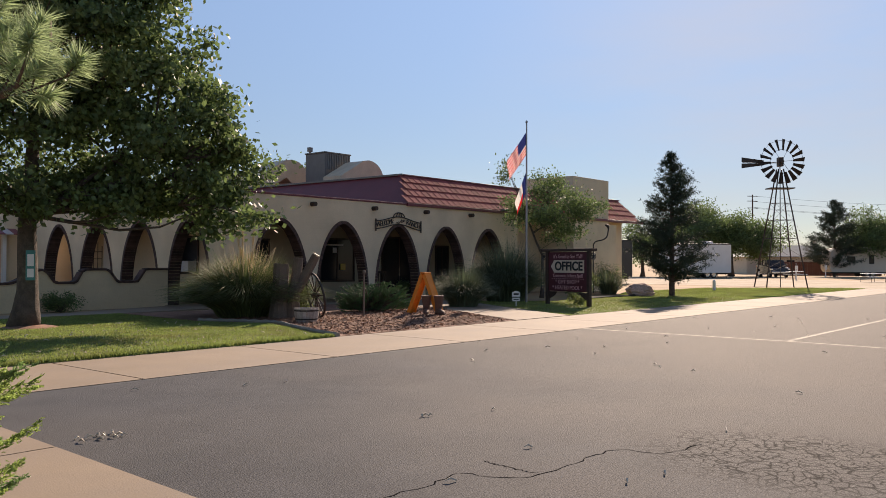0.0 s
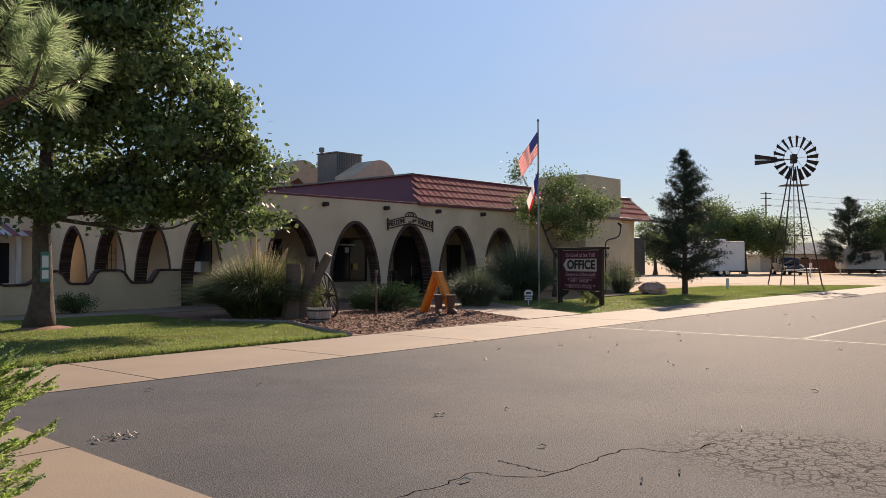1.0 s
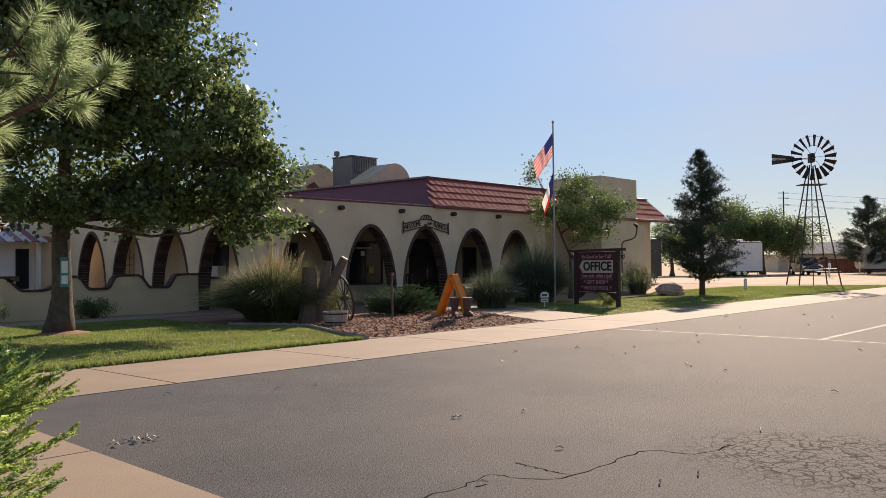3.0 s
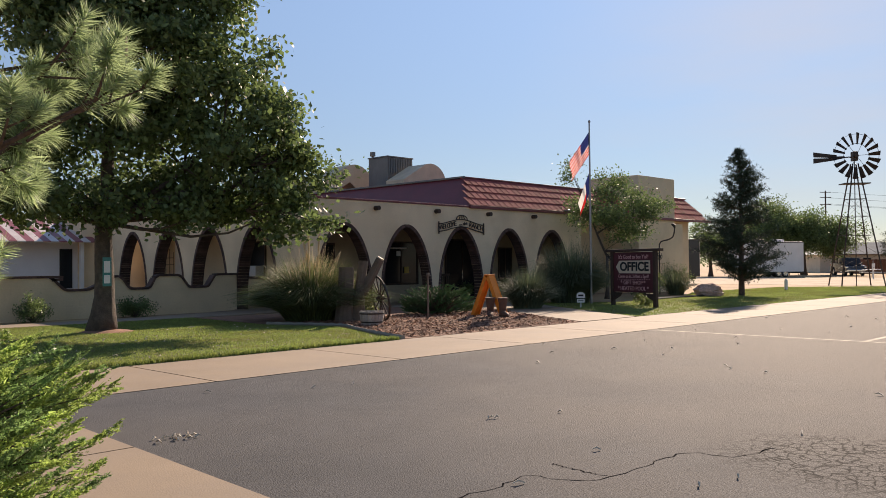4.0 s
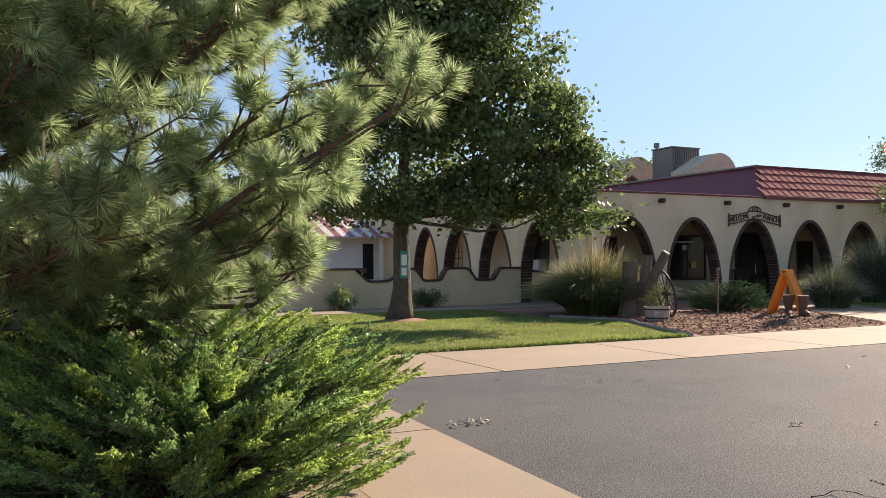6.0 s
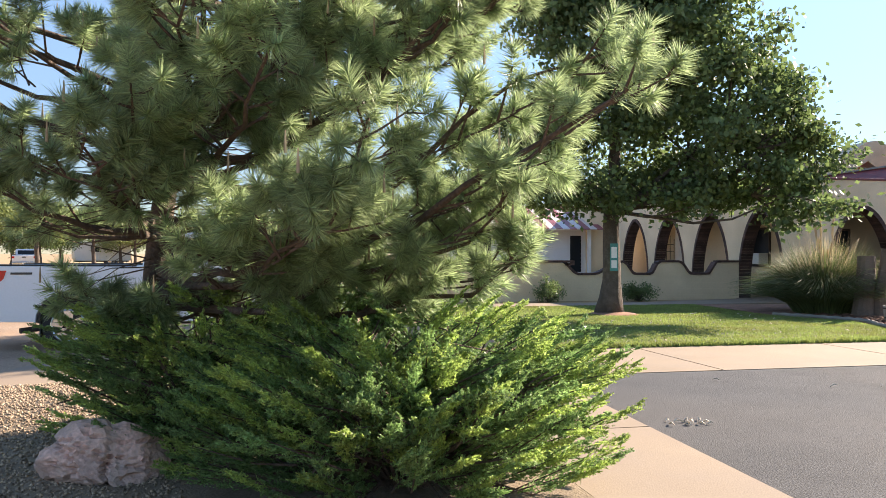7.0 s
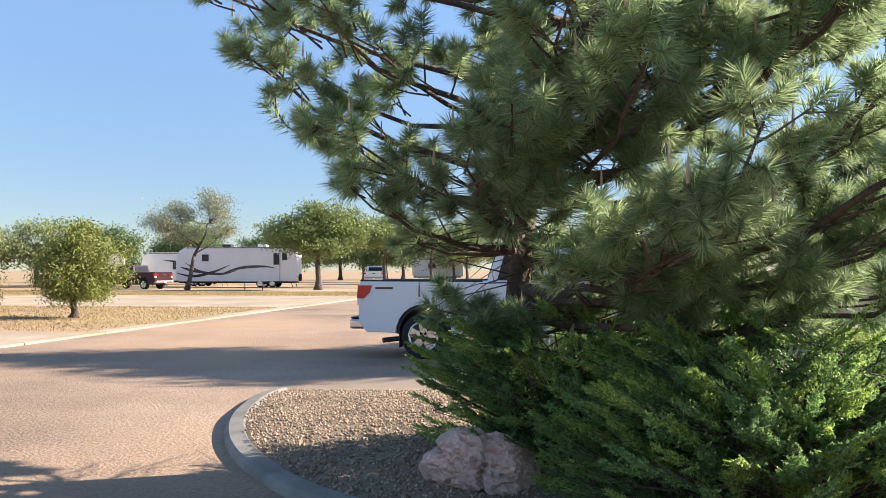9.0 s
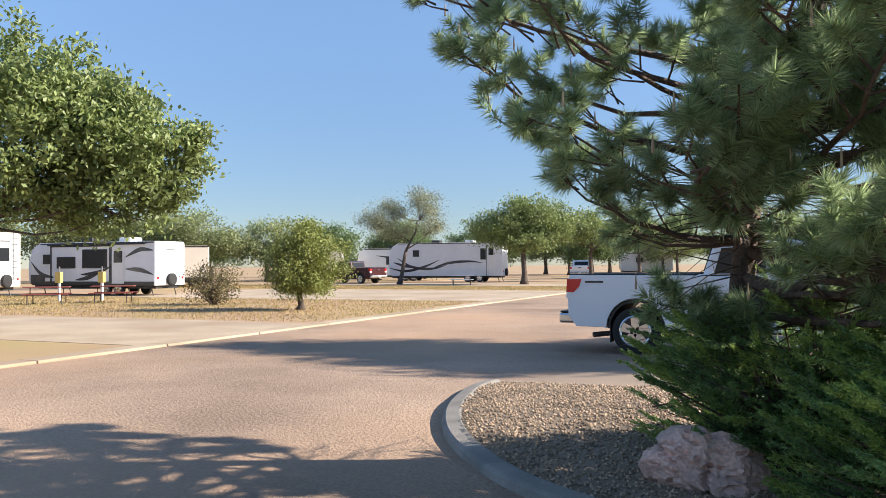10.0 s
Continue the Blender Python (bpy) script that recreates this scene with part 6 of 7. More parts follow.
for u in (-HW - 0.22, HW + 0.22):
    bm = B()
    tube(bm, [(u + 0.12 * math.cos(a), 0, 1.80 + 0.12 * math.sin(a)) for a in np.linspace(0, 6.2832, 21)], 0.012, 5, False)
    star = [(u + (0.115 if k % 2 == 0 else 0.045) * math.sin(math.pi * k / 5), 1.80 + (0.115 if k % 2 == 0 else 0.045) * math.cos(math.pi * k / 5)) for k in range(10)]
    sheet(bm, star, lambda a, b, d: (a, d - 0.01, b), 0.02)
    part("star", bm, M_BLACK, osign, "dark metal star in a ring")

# small white yard sign
ys = thing("yard_sign", "small white lawn sign on a stake", "sign", pose(24.3, 17.0, 0.02, 0, 0, -52))
part("stake", box(B(), -0.015, 0.015, -0.01, 0.01, 0, 0.25), M_WHITE, ys)
part("plate", sheet(B(), [(-0.15, 0.36), (0.15, 0.36), (0.14, 0.5), (0.06, 0.56), (-0.06, 0.56), (-0.14, 0.5)], lambda u, v, d: (u, d, v), 0.015), M_WHITE, ys)
part("lower_plate", box(B(), -0.13, 0.13, 0, 0.015, 0.2, 0.32), M_WHITE, ys)
part("print_bar", box(B(), -0.09, 0.09, -0.004, 0.0, 0.42, 0.48), M_BLACK, ys)
part("print_bar", box(B(), -0.09, 0.09, -0.004, 0.0, 0.245, 0.275), M_BLACK, ys)

# notice on the tree, and on a porch pier
tn = thing("tree_notice", "green and white notice nailed to the tree trunk", "sign", pose(8.72 - 0.02, 20.25 - 0.36, 0, 0, 0, -18))
part("plate", box(B(), -0.1, 0.1, -0.01, 0.01, 1.15, 1.85), M_GREENSIGN, tn)
part("print_bar", box(B(), -0.07, 0.07, -0.014, -0.010, 1.48, 1.76), M_WHITE, tn)
part("print_bar", box(B(), -0.07, 0.07, -0.014, -0.010, 1.22, 1.42), M_WHITE, tn)

# flagpole and flags
pole = thing("flagpole", "grey metal flagpole flying two flags", "flagpole", pose(27.15, 18.5, 0.02))
part("pole", tube(B(), [(0, 0, 0), (0, 0, 3.5), (0, 0, 7.05)], [0.045, 0.04, 0.028], 10), M_STEEL, pole)
part("finial", lathe(B(), [(0.02, 7.04), (0.05, 7.09), (0.05, 7.12), (0.01, 7.17)], None, 10), M_STEEL, pole)


def flag_mesh(x0, x1, z0, z1, droop, seed, colour):
    """A limp flag hanging from the pole's hoist: u runs out from the pole, v down. colour(u, v) picks the cloth."""
    bms = {}
    n, k = 26, 26
    def place(u, v):
        L, fall = x1 - x0, droop * 1.45
        fold = 0.10 * math.sin(8 * u + 2.5 * v + seed) * (0.3 + u) + 0.03 * math.sin(19 * u + seed)
        return (x0 + L * u * math.cos(fall) + 0.05 * math.sin(5 * v + seed) * u, fold, z1 - (z1 - z0) * v * (1 - 0.12 * u) - L * u * math.sin(fall))
    for i in range(n):
        for j in range(k):
            c = colour((i + 0.5) / n, (j + 0.5) / k)
            bm = bms.setdefault(c, B())
            bm.faces.new([bm.verts.new(place(a / n, b / k)) for a, b in ((i, j), (i + 1, j), (i + 1, j + 1), (i, j + 1))])
    for bm in bms.values():
        bmesh.ops.remove_doubles(bm, verts=bm.verts[:], dist=0.0005)
    return bms


def hang(name, label, at, bms, mats):
    t = thing(name, label, "flag", at, "flags")
    for c, bm in bms.items():
        part(c, bm, mats[c], t, smooth=True)
    return t


us = flag_mesh(0.03, 1.35, 5.80, 6.68, 0.70, 1.0, lambda u, v: "blue_canton" if u < 0.42 and v < 0.54 else ("red_stripes" if int(v * 13) % 2 == 0 else "white_stripes"))
hang("national_flag", "red, white and blue striped flag hanging limp", pose(27.15, 18.5, 0.02, 0, 0, 128), us, {"blue_canton": M_BLUE, "red_stripes": M_FLAGRED, "white_stripes": M_FLAGWHITE})
st = flag_mesh(0.03, 1.25, 4.30, 5.10, 0.86, 2.0, lambda u, v: "blue_field" if u < 0.34 else ("white_band" if v < 0.5 else "red_band"))
hang("state_flag", "blue, white and red state flag hanging half open", pose(27.15, 18.5, 0.02, 0, 0, 128), st, {"blue_field": M_BLUE, "white_band": M_FLAGWHITE, "red_band": M_FLAGRED})

# crook lamp at the tower
crook = thing("crook_lamp", "tall bent pipe lamp beside the tower", "lamp", pose(38.3, 21.9, 0))
part("pipe", tube(B(), smooth_line([(0, 0, 0), (0, 0, 2.2), (0.05, -0.05, 2.65), (0.35, -0.35, 2.78), (0.55, -0.5, 2.95), (0.62, -0.55, 3.4)], 24), 0.035, 7), M_DARKSTEEL, crook)
part("head", tube(B(), [(0.62, -0.55, 3.38), (0.6, -0.53, 3.5), (0.5, -0.45, 3.58)], [0.05, 0.085, 0.06], 8), M_DARKSTEEL, crook)

# windmill
mill = thing("windmill", "tall dark steel farm windmill on a lattice tower", "windmill", pose(55.95, 18.1, 0.0, 0, 0, -50))
HUB = 8.22
s0, s1, zt = 1.32, 0.16, 7.75
for sx in (-1, 1):
    for sy in (-1, 1):
        part("leg", tube(B(), [(sx * s0, sy * s0 * 0.8, 0), (sx * s1, sy * s1, zt)], 0.045, 5), M_DARKSTEEL, mill)
for z in (0.9, 2.0, 3.2, 4.4, 5.5, 6.5):
    w = s0 + (s1 - s0) * z / zt
    for a, b in (((-w, -w * .85), (w, -w * .85)), ((w, -w * .85), (w, w * .85)), ((w, w * .85), (-w, w * .85)), ((-w, w * .85), (-w, -w * .85))):
        part("girt", tube(B(), [(*a, z), (*b, z)], 0.02, 4), M_DARKSTEEL, mill)
for z0_, z1_ in ((0.9, 2.0), (2.0, 3.2), (3.2, 4.4), (4.4, 5.5)):
    a, b = s0 + (s1 - s0) * z0_ / zt, s0 + (s1 - s0) * z1_ / zt
    for sy in (-1, 1):
        part("brace", tube(B(), [(-a, sy * a * .85, z0_), (b, sy * b * .85, z1_)], 0.009, 4), M_DARKSTEEL, mill)
        part("brace", tube(B(), [(a, sy * a * .85, z0_), (-b, sy * b * .85, z1_)], 0.009, 4), M_DARKSTEEL, mill)
part("platform", box(B(), -0.8, 0.8, -0.5, 0.5, 6.45, 6.51), M_DARKSTEEL, mill)
part("pump_rod", tube(B(), [(0, 0, 0), (0, 0, HUB)], 0.03, 5), M_DARKSTEEL, mill)
part("gearbox", box(B(), -0.16, 0.16, -0.25, 0.2, HUB - 0.3, HUB + 0.3, 0.04), M_DARKSTEEL, mill)
fan = part("fan", tube(B(), [(0.0, -0.45, HUB), (0.0, -0.2, HUB)], 0.11, 10), M_DARKSTEEL, mill)
for i in range(18):
    a = 2 * math.pi * (i + 0.3) / 18
    ca_, sa_ = math.cos(a), math.sin(a)
    bm = B()
    def bl(rr, ww, off):
        return (ca_ * rr - sa_ * ww, -0.36 + off, HUB + sa_ * rr + ca_ * ww)
    q = [bl(0.72, -0.07, 0.05), bl(1.47, -0.135, 0.09), bl(1.47, 0.135, -0.09), bl(0.72, 0.07, -0.05)]
    f = bm.faces.new([bm.verts.new(v) for v in q])
    bmesh.ops.solidify(bm, geom=[f], thickness=0.012)
    part("blade", bm, M_DARKSTEEL, fan)
    if i % 3 == 0:
        part("arm", tube(B(), [bl(0.05, 0, 0), bl(1.4, 0, 0)], 0.014, 4), M_DARKSTEEL, fan)
for rr in (0.78, 1.38):
    bm = B()
    tube(bm, [(rr * math.cos(a), -0.34, HUB + rr * math.sin(a)) for a in np.linspace(0, 6.2832, 31)], 0.014, 4, False)
    part("ring", bm, M_DARKSTEEL, fan)
bm = B()
for z0_, z1_ in ((-0.36, -0.05), (0.05, 0.36)):
    sheet(bm, [(-1.05, z0_ * 0.45), (-1.05, z1_ * 0.45), (-2.5, z1_), (-2.5, z0_)], lambda u, v, d: (u, d + 0.05, HUB - 0.05 + v), 0.015)
part("tail_vane", bm, M_DARKSTEEL, mill)
part("tail_boom", tube(B(), [(0, 0.05, HUB - 0.05), (-2.45, 0.05, HUB - 0.05)], 0.03, 5), M_DARKSTEEL, mill)


# ---- vehicles ----
def wheel_at(parent, x, y, r, w, side, spokes=5, rim_mat=None):
    """A wheel whose axle lies along y; side: -1 for an outer face towards -y."""
    t = part("wheel", tube(B(), [(x, y - w / 2, r), (x, y - w / 2 + 0.02, r), (x, y + w / 2 - 0.02, r), (x, y + w / 2, r)], [r * 0.9, r, r, r * 0.9], 28), M_TYRE, parent, "black tyre")
    f = y + side * (w / 2 + 0.004)
    part("rim", tube(B(), [(x, f - side * 0.01, r), (x, f + side * 0.004, r)], [r * 0.66, r * 0.64], 24), M_DARKSTEEL, t, "dark rim well")
    for i in range(spokes):
        a = 2 * math.pi * i / spokes + 0.3
        bm = B()
        ca2, sa2 = math.cos(a), math.sin(a)
        pts = [(0.06 * r, 0.14 * r), (0.62 * r, 0.20 * r), (0.62 * r, -0.20 * r), (0.06 * r, -0.14 * r)]
        sheet(bm, [(x + ca2 * u - sa2 * v, r + sa2 * u + ca2 * v) for u, v in pts], lambda u, v, d: (u, f + side * (0.005 + d), v), 0.02)
        part("spoke", bm, rim_mat or M_CHROME, t, "silver spoke")
    bm = B()
    tube(bm, [(x + 0.63 * r * math.cos(a), f + side * 0.01, r + 0.63 * r * math.sin(a)) for a in np.linspace(0, 6.2832, 29)], 0.022, 5, False)
    part("rim_lip", bm, rim_mat or M_CHROME, t, "silver rim lip")
    return t


def pickup(m, paint, label, lift=0.0, group="vehicles"):
    """A crew pickup, rear at x=0, front at x=5.8, sides at y=0 and y=2.0."""
    t = thing("pickup_truck", label, "truck", m, group)
    L, W = 5.8, 2.0
    AX0, AX1, R = 1.22, 4.88, 0.40

    def arch(c, r, n=12):
        return [(c - r * math.cos(math.pi * i / n), 0.50 + (r + 0.02) * math.sin(math.pi * i / n) - 0.06) for i in range(n + 1)]
    side = [(0.06, 0.66), (0.2, 0.47), (AX0 - 0.52, 0.46)] + arch(AX0, 0.50) + [(AX0 + 0.52, 0.44), (AX1 - 0.52, 0.44)] + arch(AX1, 0.48) + [(AX1 + 0.5, 0.44), (L - 0.1, 0.46), (L, 0.75), (L - 0.06, 1.02), (4.35, 1.2), (2.35, 1.35), (0.10, 1.36), (0.04, 1.28)]
    body = part("body", sheet(B(), side, lambda u, v, d: (u, d, v), W), paint, t, smooth=False)
    mod = body.modifiers.new("round", "BEVEL")
    mod.width, mod.segments, mod.limit_method, mod.angle_limit = 0.035, 3, "ANGLE", radians(50)
    part("bed_floor", box(B(), 0.14, 2.1, 0.12, W - 0.12, 1.362, 1.368), M_BLACK, t, "black bed liner")
    part("bed_rail", box(B(), 0.08, 2.25, 0.02, 0.14, 1.352, 1.385, 0.01), M_BLACK, t, "black rail cap")
    part("bed_rail", box(B(), 0.08, 2.25, W - 0.14, W - 0.02, 1.352, 1.385, 0.01), M_BLACK, t, "black rail cap")
    cab = part("cab", sheet(B(), [(2.3, 1.30), (2.5, 1.88), (2.75, 1.93), (3.75, 1.93), (3.95, 1.88), (4.75, 1.16)], lambda u, v, d: (u, 0.1 + d, v), W - 0.2), paint, t)
    mod = cab.modifiers.new("round", "BEVEL")
    mod.width, mod.segments, mod.limit_method, mod.angle_limit = 0.06, 3, "ANGLE", radians(30)
    for y0 in (0.085, W - 0.1):
        part("side_window", sheet(B(), [(2.5, 1.38), (2.62, 1.80), (3.3, 1.84), (3.3, 1.38)], lambda u, v, d: (u, y0 + d, v), 0.015), M_GLASS, cab)
        part("side_window", sheet(B(), [(3.38, 1.38), (3.38, 1.84), (3.85, 1.82), (4.4, 1.36)], lambda u, v, d: (u, y0 + d, v), 0.015), M_GLASS, cab)
    part("rear_window", sheet(B(), [(2.33, 1.42), (2.46, 1.80), (2.44, 1.80), (2.31, 1.42)], lambda u, v, d: (u, 0.3 + d, v), W - 0.6), M_GLASS, cab)
    part("windscreen", sheet(B(), [(3.99, 1.87), (4.68, 1.24), (4.70, 1.26), (4.01, 1.89)], lambda u, v, d: (u, 0.22 + d, v), W - 0.44), M_GLASS, cab)
    for y0 in (-0.012, W - 0.2):
        part("tail_light", sheet(B(), [(0.028, 1.06), (0.045, 1.29), (0.30, 1.29), (0.26, 1.16), (0.16, 1.06)], lambda u, v, d: (u, y0 + d, v), 0.212), M_TAIL, t, "red tail light")
        part("reverse_lens", sheet(B(), [(0.03, 0.95), (0.03, 1.055), (0.13, 1.055), (0.11, 0.95)], lambda u, v, d: (u, y0 + d, v), 0.212), M_WHITE, t, "clear reversing lens")
        part("headlight", box(B(), L - 0.3, L - 0.02, y0, y0 + 0.212, 0.82, 0.99, 0.02), M_CHROME, t, "clear headlight")
    part("rear_bumper", box(B(), -0.12, 0.16, 0.03, W - 0.03, 0.52, 0.70, 0.04), M_CHROME, t, "chrome rear bumper")
    part("step_pad", box(B(), -0.1, 0.14, 0.06, W - 0.06, 0.702, 0.73, 0.008), M_BLACK, t, "black bumper pad")
    part("front_bumper", box(B(), L - 0.12, L + 0.1, 0.04, W - 0.04, 0.45, 0.68, 0.05), M_CHROME, t, "chrome front bumper")
    part("tailgate_handle", box(B(), 0.0, 0.04, 0.85, 1.15, 1.12, 1.2, 0.01), M_BLACK, t, "black tailgate handle")
    part("plate_bar", box(B(), -0.14, -0.12, 0.85, 1.15, 0.55, 0.67), M_WHITE, t, "pale plate")
    part("exhaust", tube(B(), [(0.95, 0.25, 0.36), (0.6, 0.2, 0.33), (0.48, 0.1, 0.32)], 0.045, 10), M_DARKSTEEL, t, "exhaust pipe")
    for c in (AX0, AX1):
        part("wheel_liner", sheet(B(), arch(c, 0.475) + arch(c, 0.44)[::-1], lambda u, v, d: (u, 0.04 + d, v), W - 0.08), M_BLACK, t, "black wheel arch liner")
    for x, y, s in ((AX0, 0.14, -1), (AX0, W - 0.14, 1), (AX1, 0.14, -1), (AX1, W - 0.14, 1)):
        wheel_at(t, x, y, R, 0.25, s)
    for x in (AX0 - 0.44, AX1 - 0.46):
        part("mud_flap", box(B(), x, x + 0.02, 0.03, 0.27, 0.2, 0.48), M_BLACK, t, "black mud flap")
    part("wheel_well", box(B(), 0.75, 5.4, 0.28, W - 0.28, 0.38, 0.5), M_BLACK, t, "dark underbody")
    for y0 in (-0.15, W + 0.02):
        part("mirror", box(B(), 4.1, 4.22, y0, y0 + 0.13, 1.28, 1.46, 0.02), M_BLACK, t, "black door mirror")
    return t


near_truck = pickup(pose(-4.36, 14.5, 0.012), M_CARWHITE, "white crew pickup with chrome wheels parked on asphalt")
part("side_script_bar", box(B(), 0.36, 0.68, -0.006, 0.0, 1.225, 1.26), M_CARDARK, near_truck, "grey badge script")
pickup(pose(-33.2, 63.6, 0.0, 0, 0, 165), M_CARRED, "dark maroon pickup parked beside a trailer")
pickup(pose(-44.5, 52.0, 0.0, 0, 0, 120), M_CARDARK, "dark grey pickup parked under trees")
pickup(pose(-20.5, 84.0, 0.0, 0, 0, 100), M_CARWHITE, "white pickup parked far along the drive")
pickup(pose(97.5, 34.3, 0.0, 0, 0, 215), M_CARDARK, "dark blue pickup parked across the lane")


def camper(name, m, L, W, H, wall, label, nose=0.0, lower=None, windows=(), door=None, stripes=(), wheels=(0.62, 0.72), rear=True, hitch=True, roof_units=(0.3, 0.6)):
    """A camping trailer, rear face at x=0, front at x=-L, near side at y=0. nose: length of the raked or raised front."""
    t = thing(name, label, "camper", m, "campers")
    fl = 0.55
    prof = [(0, fl), (0, H - 0.08), (-0.08, H), (-L + nose * 0.55, H), (-L + nose * 0.18, H - 0.35), (-L, H - 1.15), (-L + 0.02, fl + 0.35), (-L + 0.25, fl)]
    body = part("body", sheet(B(), prof, lambda u, v, d: (u, d, v), W), wall, t)
    mod = body.modifiers.new("round", "BEVEL")
    mod.width, mod.segments, mod.limit_method, mod.angle_limit = 0.05, 2, "ANGLE", radians(40)
    part("roof_edge", box(B(), -L + nose * 0.6, 0.0, -0.025, 0.0, H - 0.10, H - 0.02), M_BLACK, t, "dark roof moulding")
    part("skirt", box(B(), -L + 0.3, -0.05, -0.02, 0.0, fl, fl + 0.22), lower or M_CARDARK, t, "dark lower panel")
    part("chassis", box(B(), -L + 0.2, -0.2, 0.3, W - 0.3, 0.38, fl), M_BLACK, t, "dark chassis")
    for x0, x1, z0, z1 in windows:
        w = part("window", box(B(), x0, x1, -0.03, 0.0, z0, z1, 0.02), M_BLACK, t, "dark framed window")
        part("pane", box(B(), x0 + 0.05, x1 - 0.05, -0.036, -0.03, z0 + 0.05, z1 - 0.05), M_GLASS, w)
    if door:
        x0, x1 = door
        dr = part("door", box(B(), x0, x1, -0.035, 0.0, fl + 0.1, H - 0.35, 0.015), M_RVWHITE, t, "white entry door")
        part("door_window", box(B(), x0 + 0.15, x1 - 0.1, -0.043, -0.035, H - 1.15, H - 0.5, 0.01), M_GLASS, dr)
        part("door_edge", box(B(), x0 - 0.05, x0 - 0.005, -0.03, 0.0, fl, H - 0.3), M_BLACK, t, "dark slide-out edge")
    for pts in stripes:
        line = smooth_line(pts, 24)
        bm = B()
        a, b = [], []
        for i, q in enumerate(line):
            wd = 0.02 + 0.10 * math.sin(math.pi * i / 23)
            a.append(bm.verts.new((q[0], -0.012, q[1] - wd))), b.append(bm.verts.new((q[0], -0.012, q[1] + wd)))
        for i in range(23):
            bm.faces.new((a[i], a[i + 1], b[i + 1], b[i]))
        part("stripe", bm, M_CARDARK, t, "dark sweeping decal")
    for f in wheels:
        for y, s in ((0.16, -1), (W - 0.16, 1)):
            wheel_at(t, -L * (1 - f), y, 0.36, 0.2, s)
    for f in roof_units:
        part("roof_unit", box(B(), -L * f - 0.4, -L * f + 0.4, W * 0.3, W * 0.7, H, H + 0.26, 0.06), M_BLACK if f > 0.5 else M_RVWHITE, t, "roof air conditioner")
    if rear:
        part("rear_cap", box(B(), 0.0, 0.02, 0.06, W - 0.06, fl + 0.05, H - 0.1, 0.008), M_RVWHITE, t, "white rear wall")
        part("spare_tyre", tube(B(), [(0.02, W * 0.5, fl + 0.32), (0.06, W * 0.5, fl + 0.32), (0.2, W * 0.5, fl + 0.32), (0.24, W * 0.5, fl + 0.32)], [0.28, 0.34, 0.34, 0.26], 20), M_TYRE, t, "spare tyre")
        for y0 in (0.15, W - 0.3):
            part("tail_light", box(B(), 0.02, 0.045, y0, y0 + 0.15, fl + 0.35, fl + 0.47), M_TAIL, t, "red tail light")
        part("marker_bar", box(B(), 0.02, 0.03, W * 0.35, W * 0.65, H - 0.5, H - 0.42), M_AC, t, "grey name bar")
    for x0, y0 in ((-0.5, 0.3), (-0.5, W - 0.3), (-L + 0.9, 0.3), (-L + 0.9, W - 0.3)):
        part("jack", tube(B(), [(x0, y0, 0.45), (x0 + 0.15, y0, 0.01)], 0.03, 5), M_DARKSTEEL, t, "steel corner jack")
    return t


trailer = camper("travel_trailer", pose(-32.3, 34.9, 0, 0, 0, 1), 9.2, 2.4, 2.95, M_RVGREY, "grey travel trailer with dark decals and open white door", 1.6, M_CARDARK,
       [(-8.05, -7.45, 1.75, 2.3), (-7.0, -5.6, 1.5, 2.15), (-5.1, -3.3, 1.5, 2.55)], (-2.95, -2.1), [[(-9.0, 1.9), (-8.2, 1.2), (-7.2, 1.0)], [(-5.2, 1.15), (-4.0, 1.25), (-3.0, 1.6)], [(-2.0, 2.1), (-1.0, 2.5), (-0.1, 2.45)], [(-2.0, 1.45), (-1.0, 1.4), (-0.1, 1.15)], [(-5.6, 0.85), (-4.6, 1.0), (-3.6, 1.4)]])
for q in ((-7.47, -7.39, 0.75, 2.78), (-3.13, -3.05, 0.75, 2.78), (-7.39, -3.13, 2.70, 2.78)):
    part("slide_out_frame", box(B(), q[0], q[1], -0.045, 0.0, q[2], q[3], 0.01), M_BLACK, trailer, "black slide-out frame")
part("nose_panel", box(B(), -9.0, -7.9, -0.022, 0.0, 0.62, 1.15, 0.01), M_CARDARK, trailer, "dark lower nose panel")
part("awning_roller", tube(B(), [(-7.6, -0.09, 2.83), (-0.6, -0.09, 2.83)], 0.055, 10), M_BLACK, trailer, "black rolled awning")
camper("fifth_wheel", pose(-38.0, 29.4, 0, 0, 0, 12), 9.0, 2.4, 3.4, M_RVTAN, "cream fifth-wheel camper with a rear ladder", 2.0, M_RVTAN, [(-6, -4.5, 1.6, 2.4)], None, [])
fw = bpy.data.objects["fifth_wheel"]
bw = part("rear_window", box(B(), 0.02, 0.05, 0.25, 1.5, 1.9, 2.6, 0.03), M_BLACK, fw, "dark framed window")
part("pane", box(B(), 0.05, 0.056, 0.3, 1.45, 1.95, 2.55), M_GLASS, bw)
for y0 in (1.75, 2.1):
    part("ladder_rail", tube(B(), [(0.08, y0, 0.9), (0.08, y0, 3.4)], 0.02, 5), M_STEEL, fw, "metal ladder rail")
for z in np.arange(1.0, 3.3, 0.3):
    part("ladder_rung", tube(B(), [(0.08, 1.75, z), (0.08, 2.1, z)], 0.016, 5), M_STEEL, fw, "metal ladder rung")
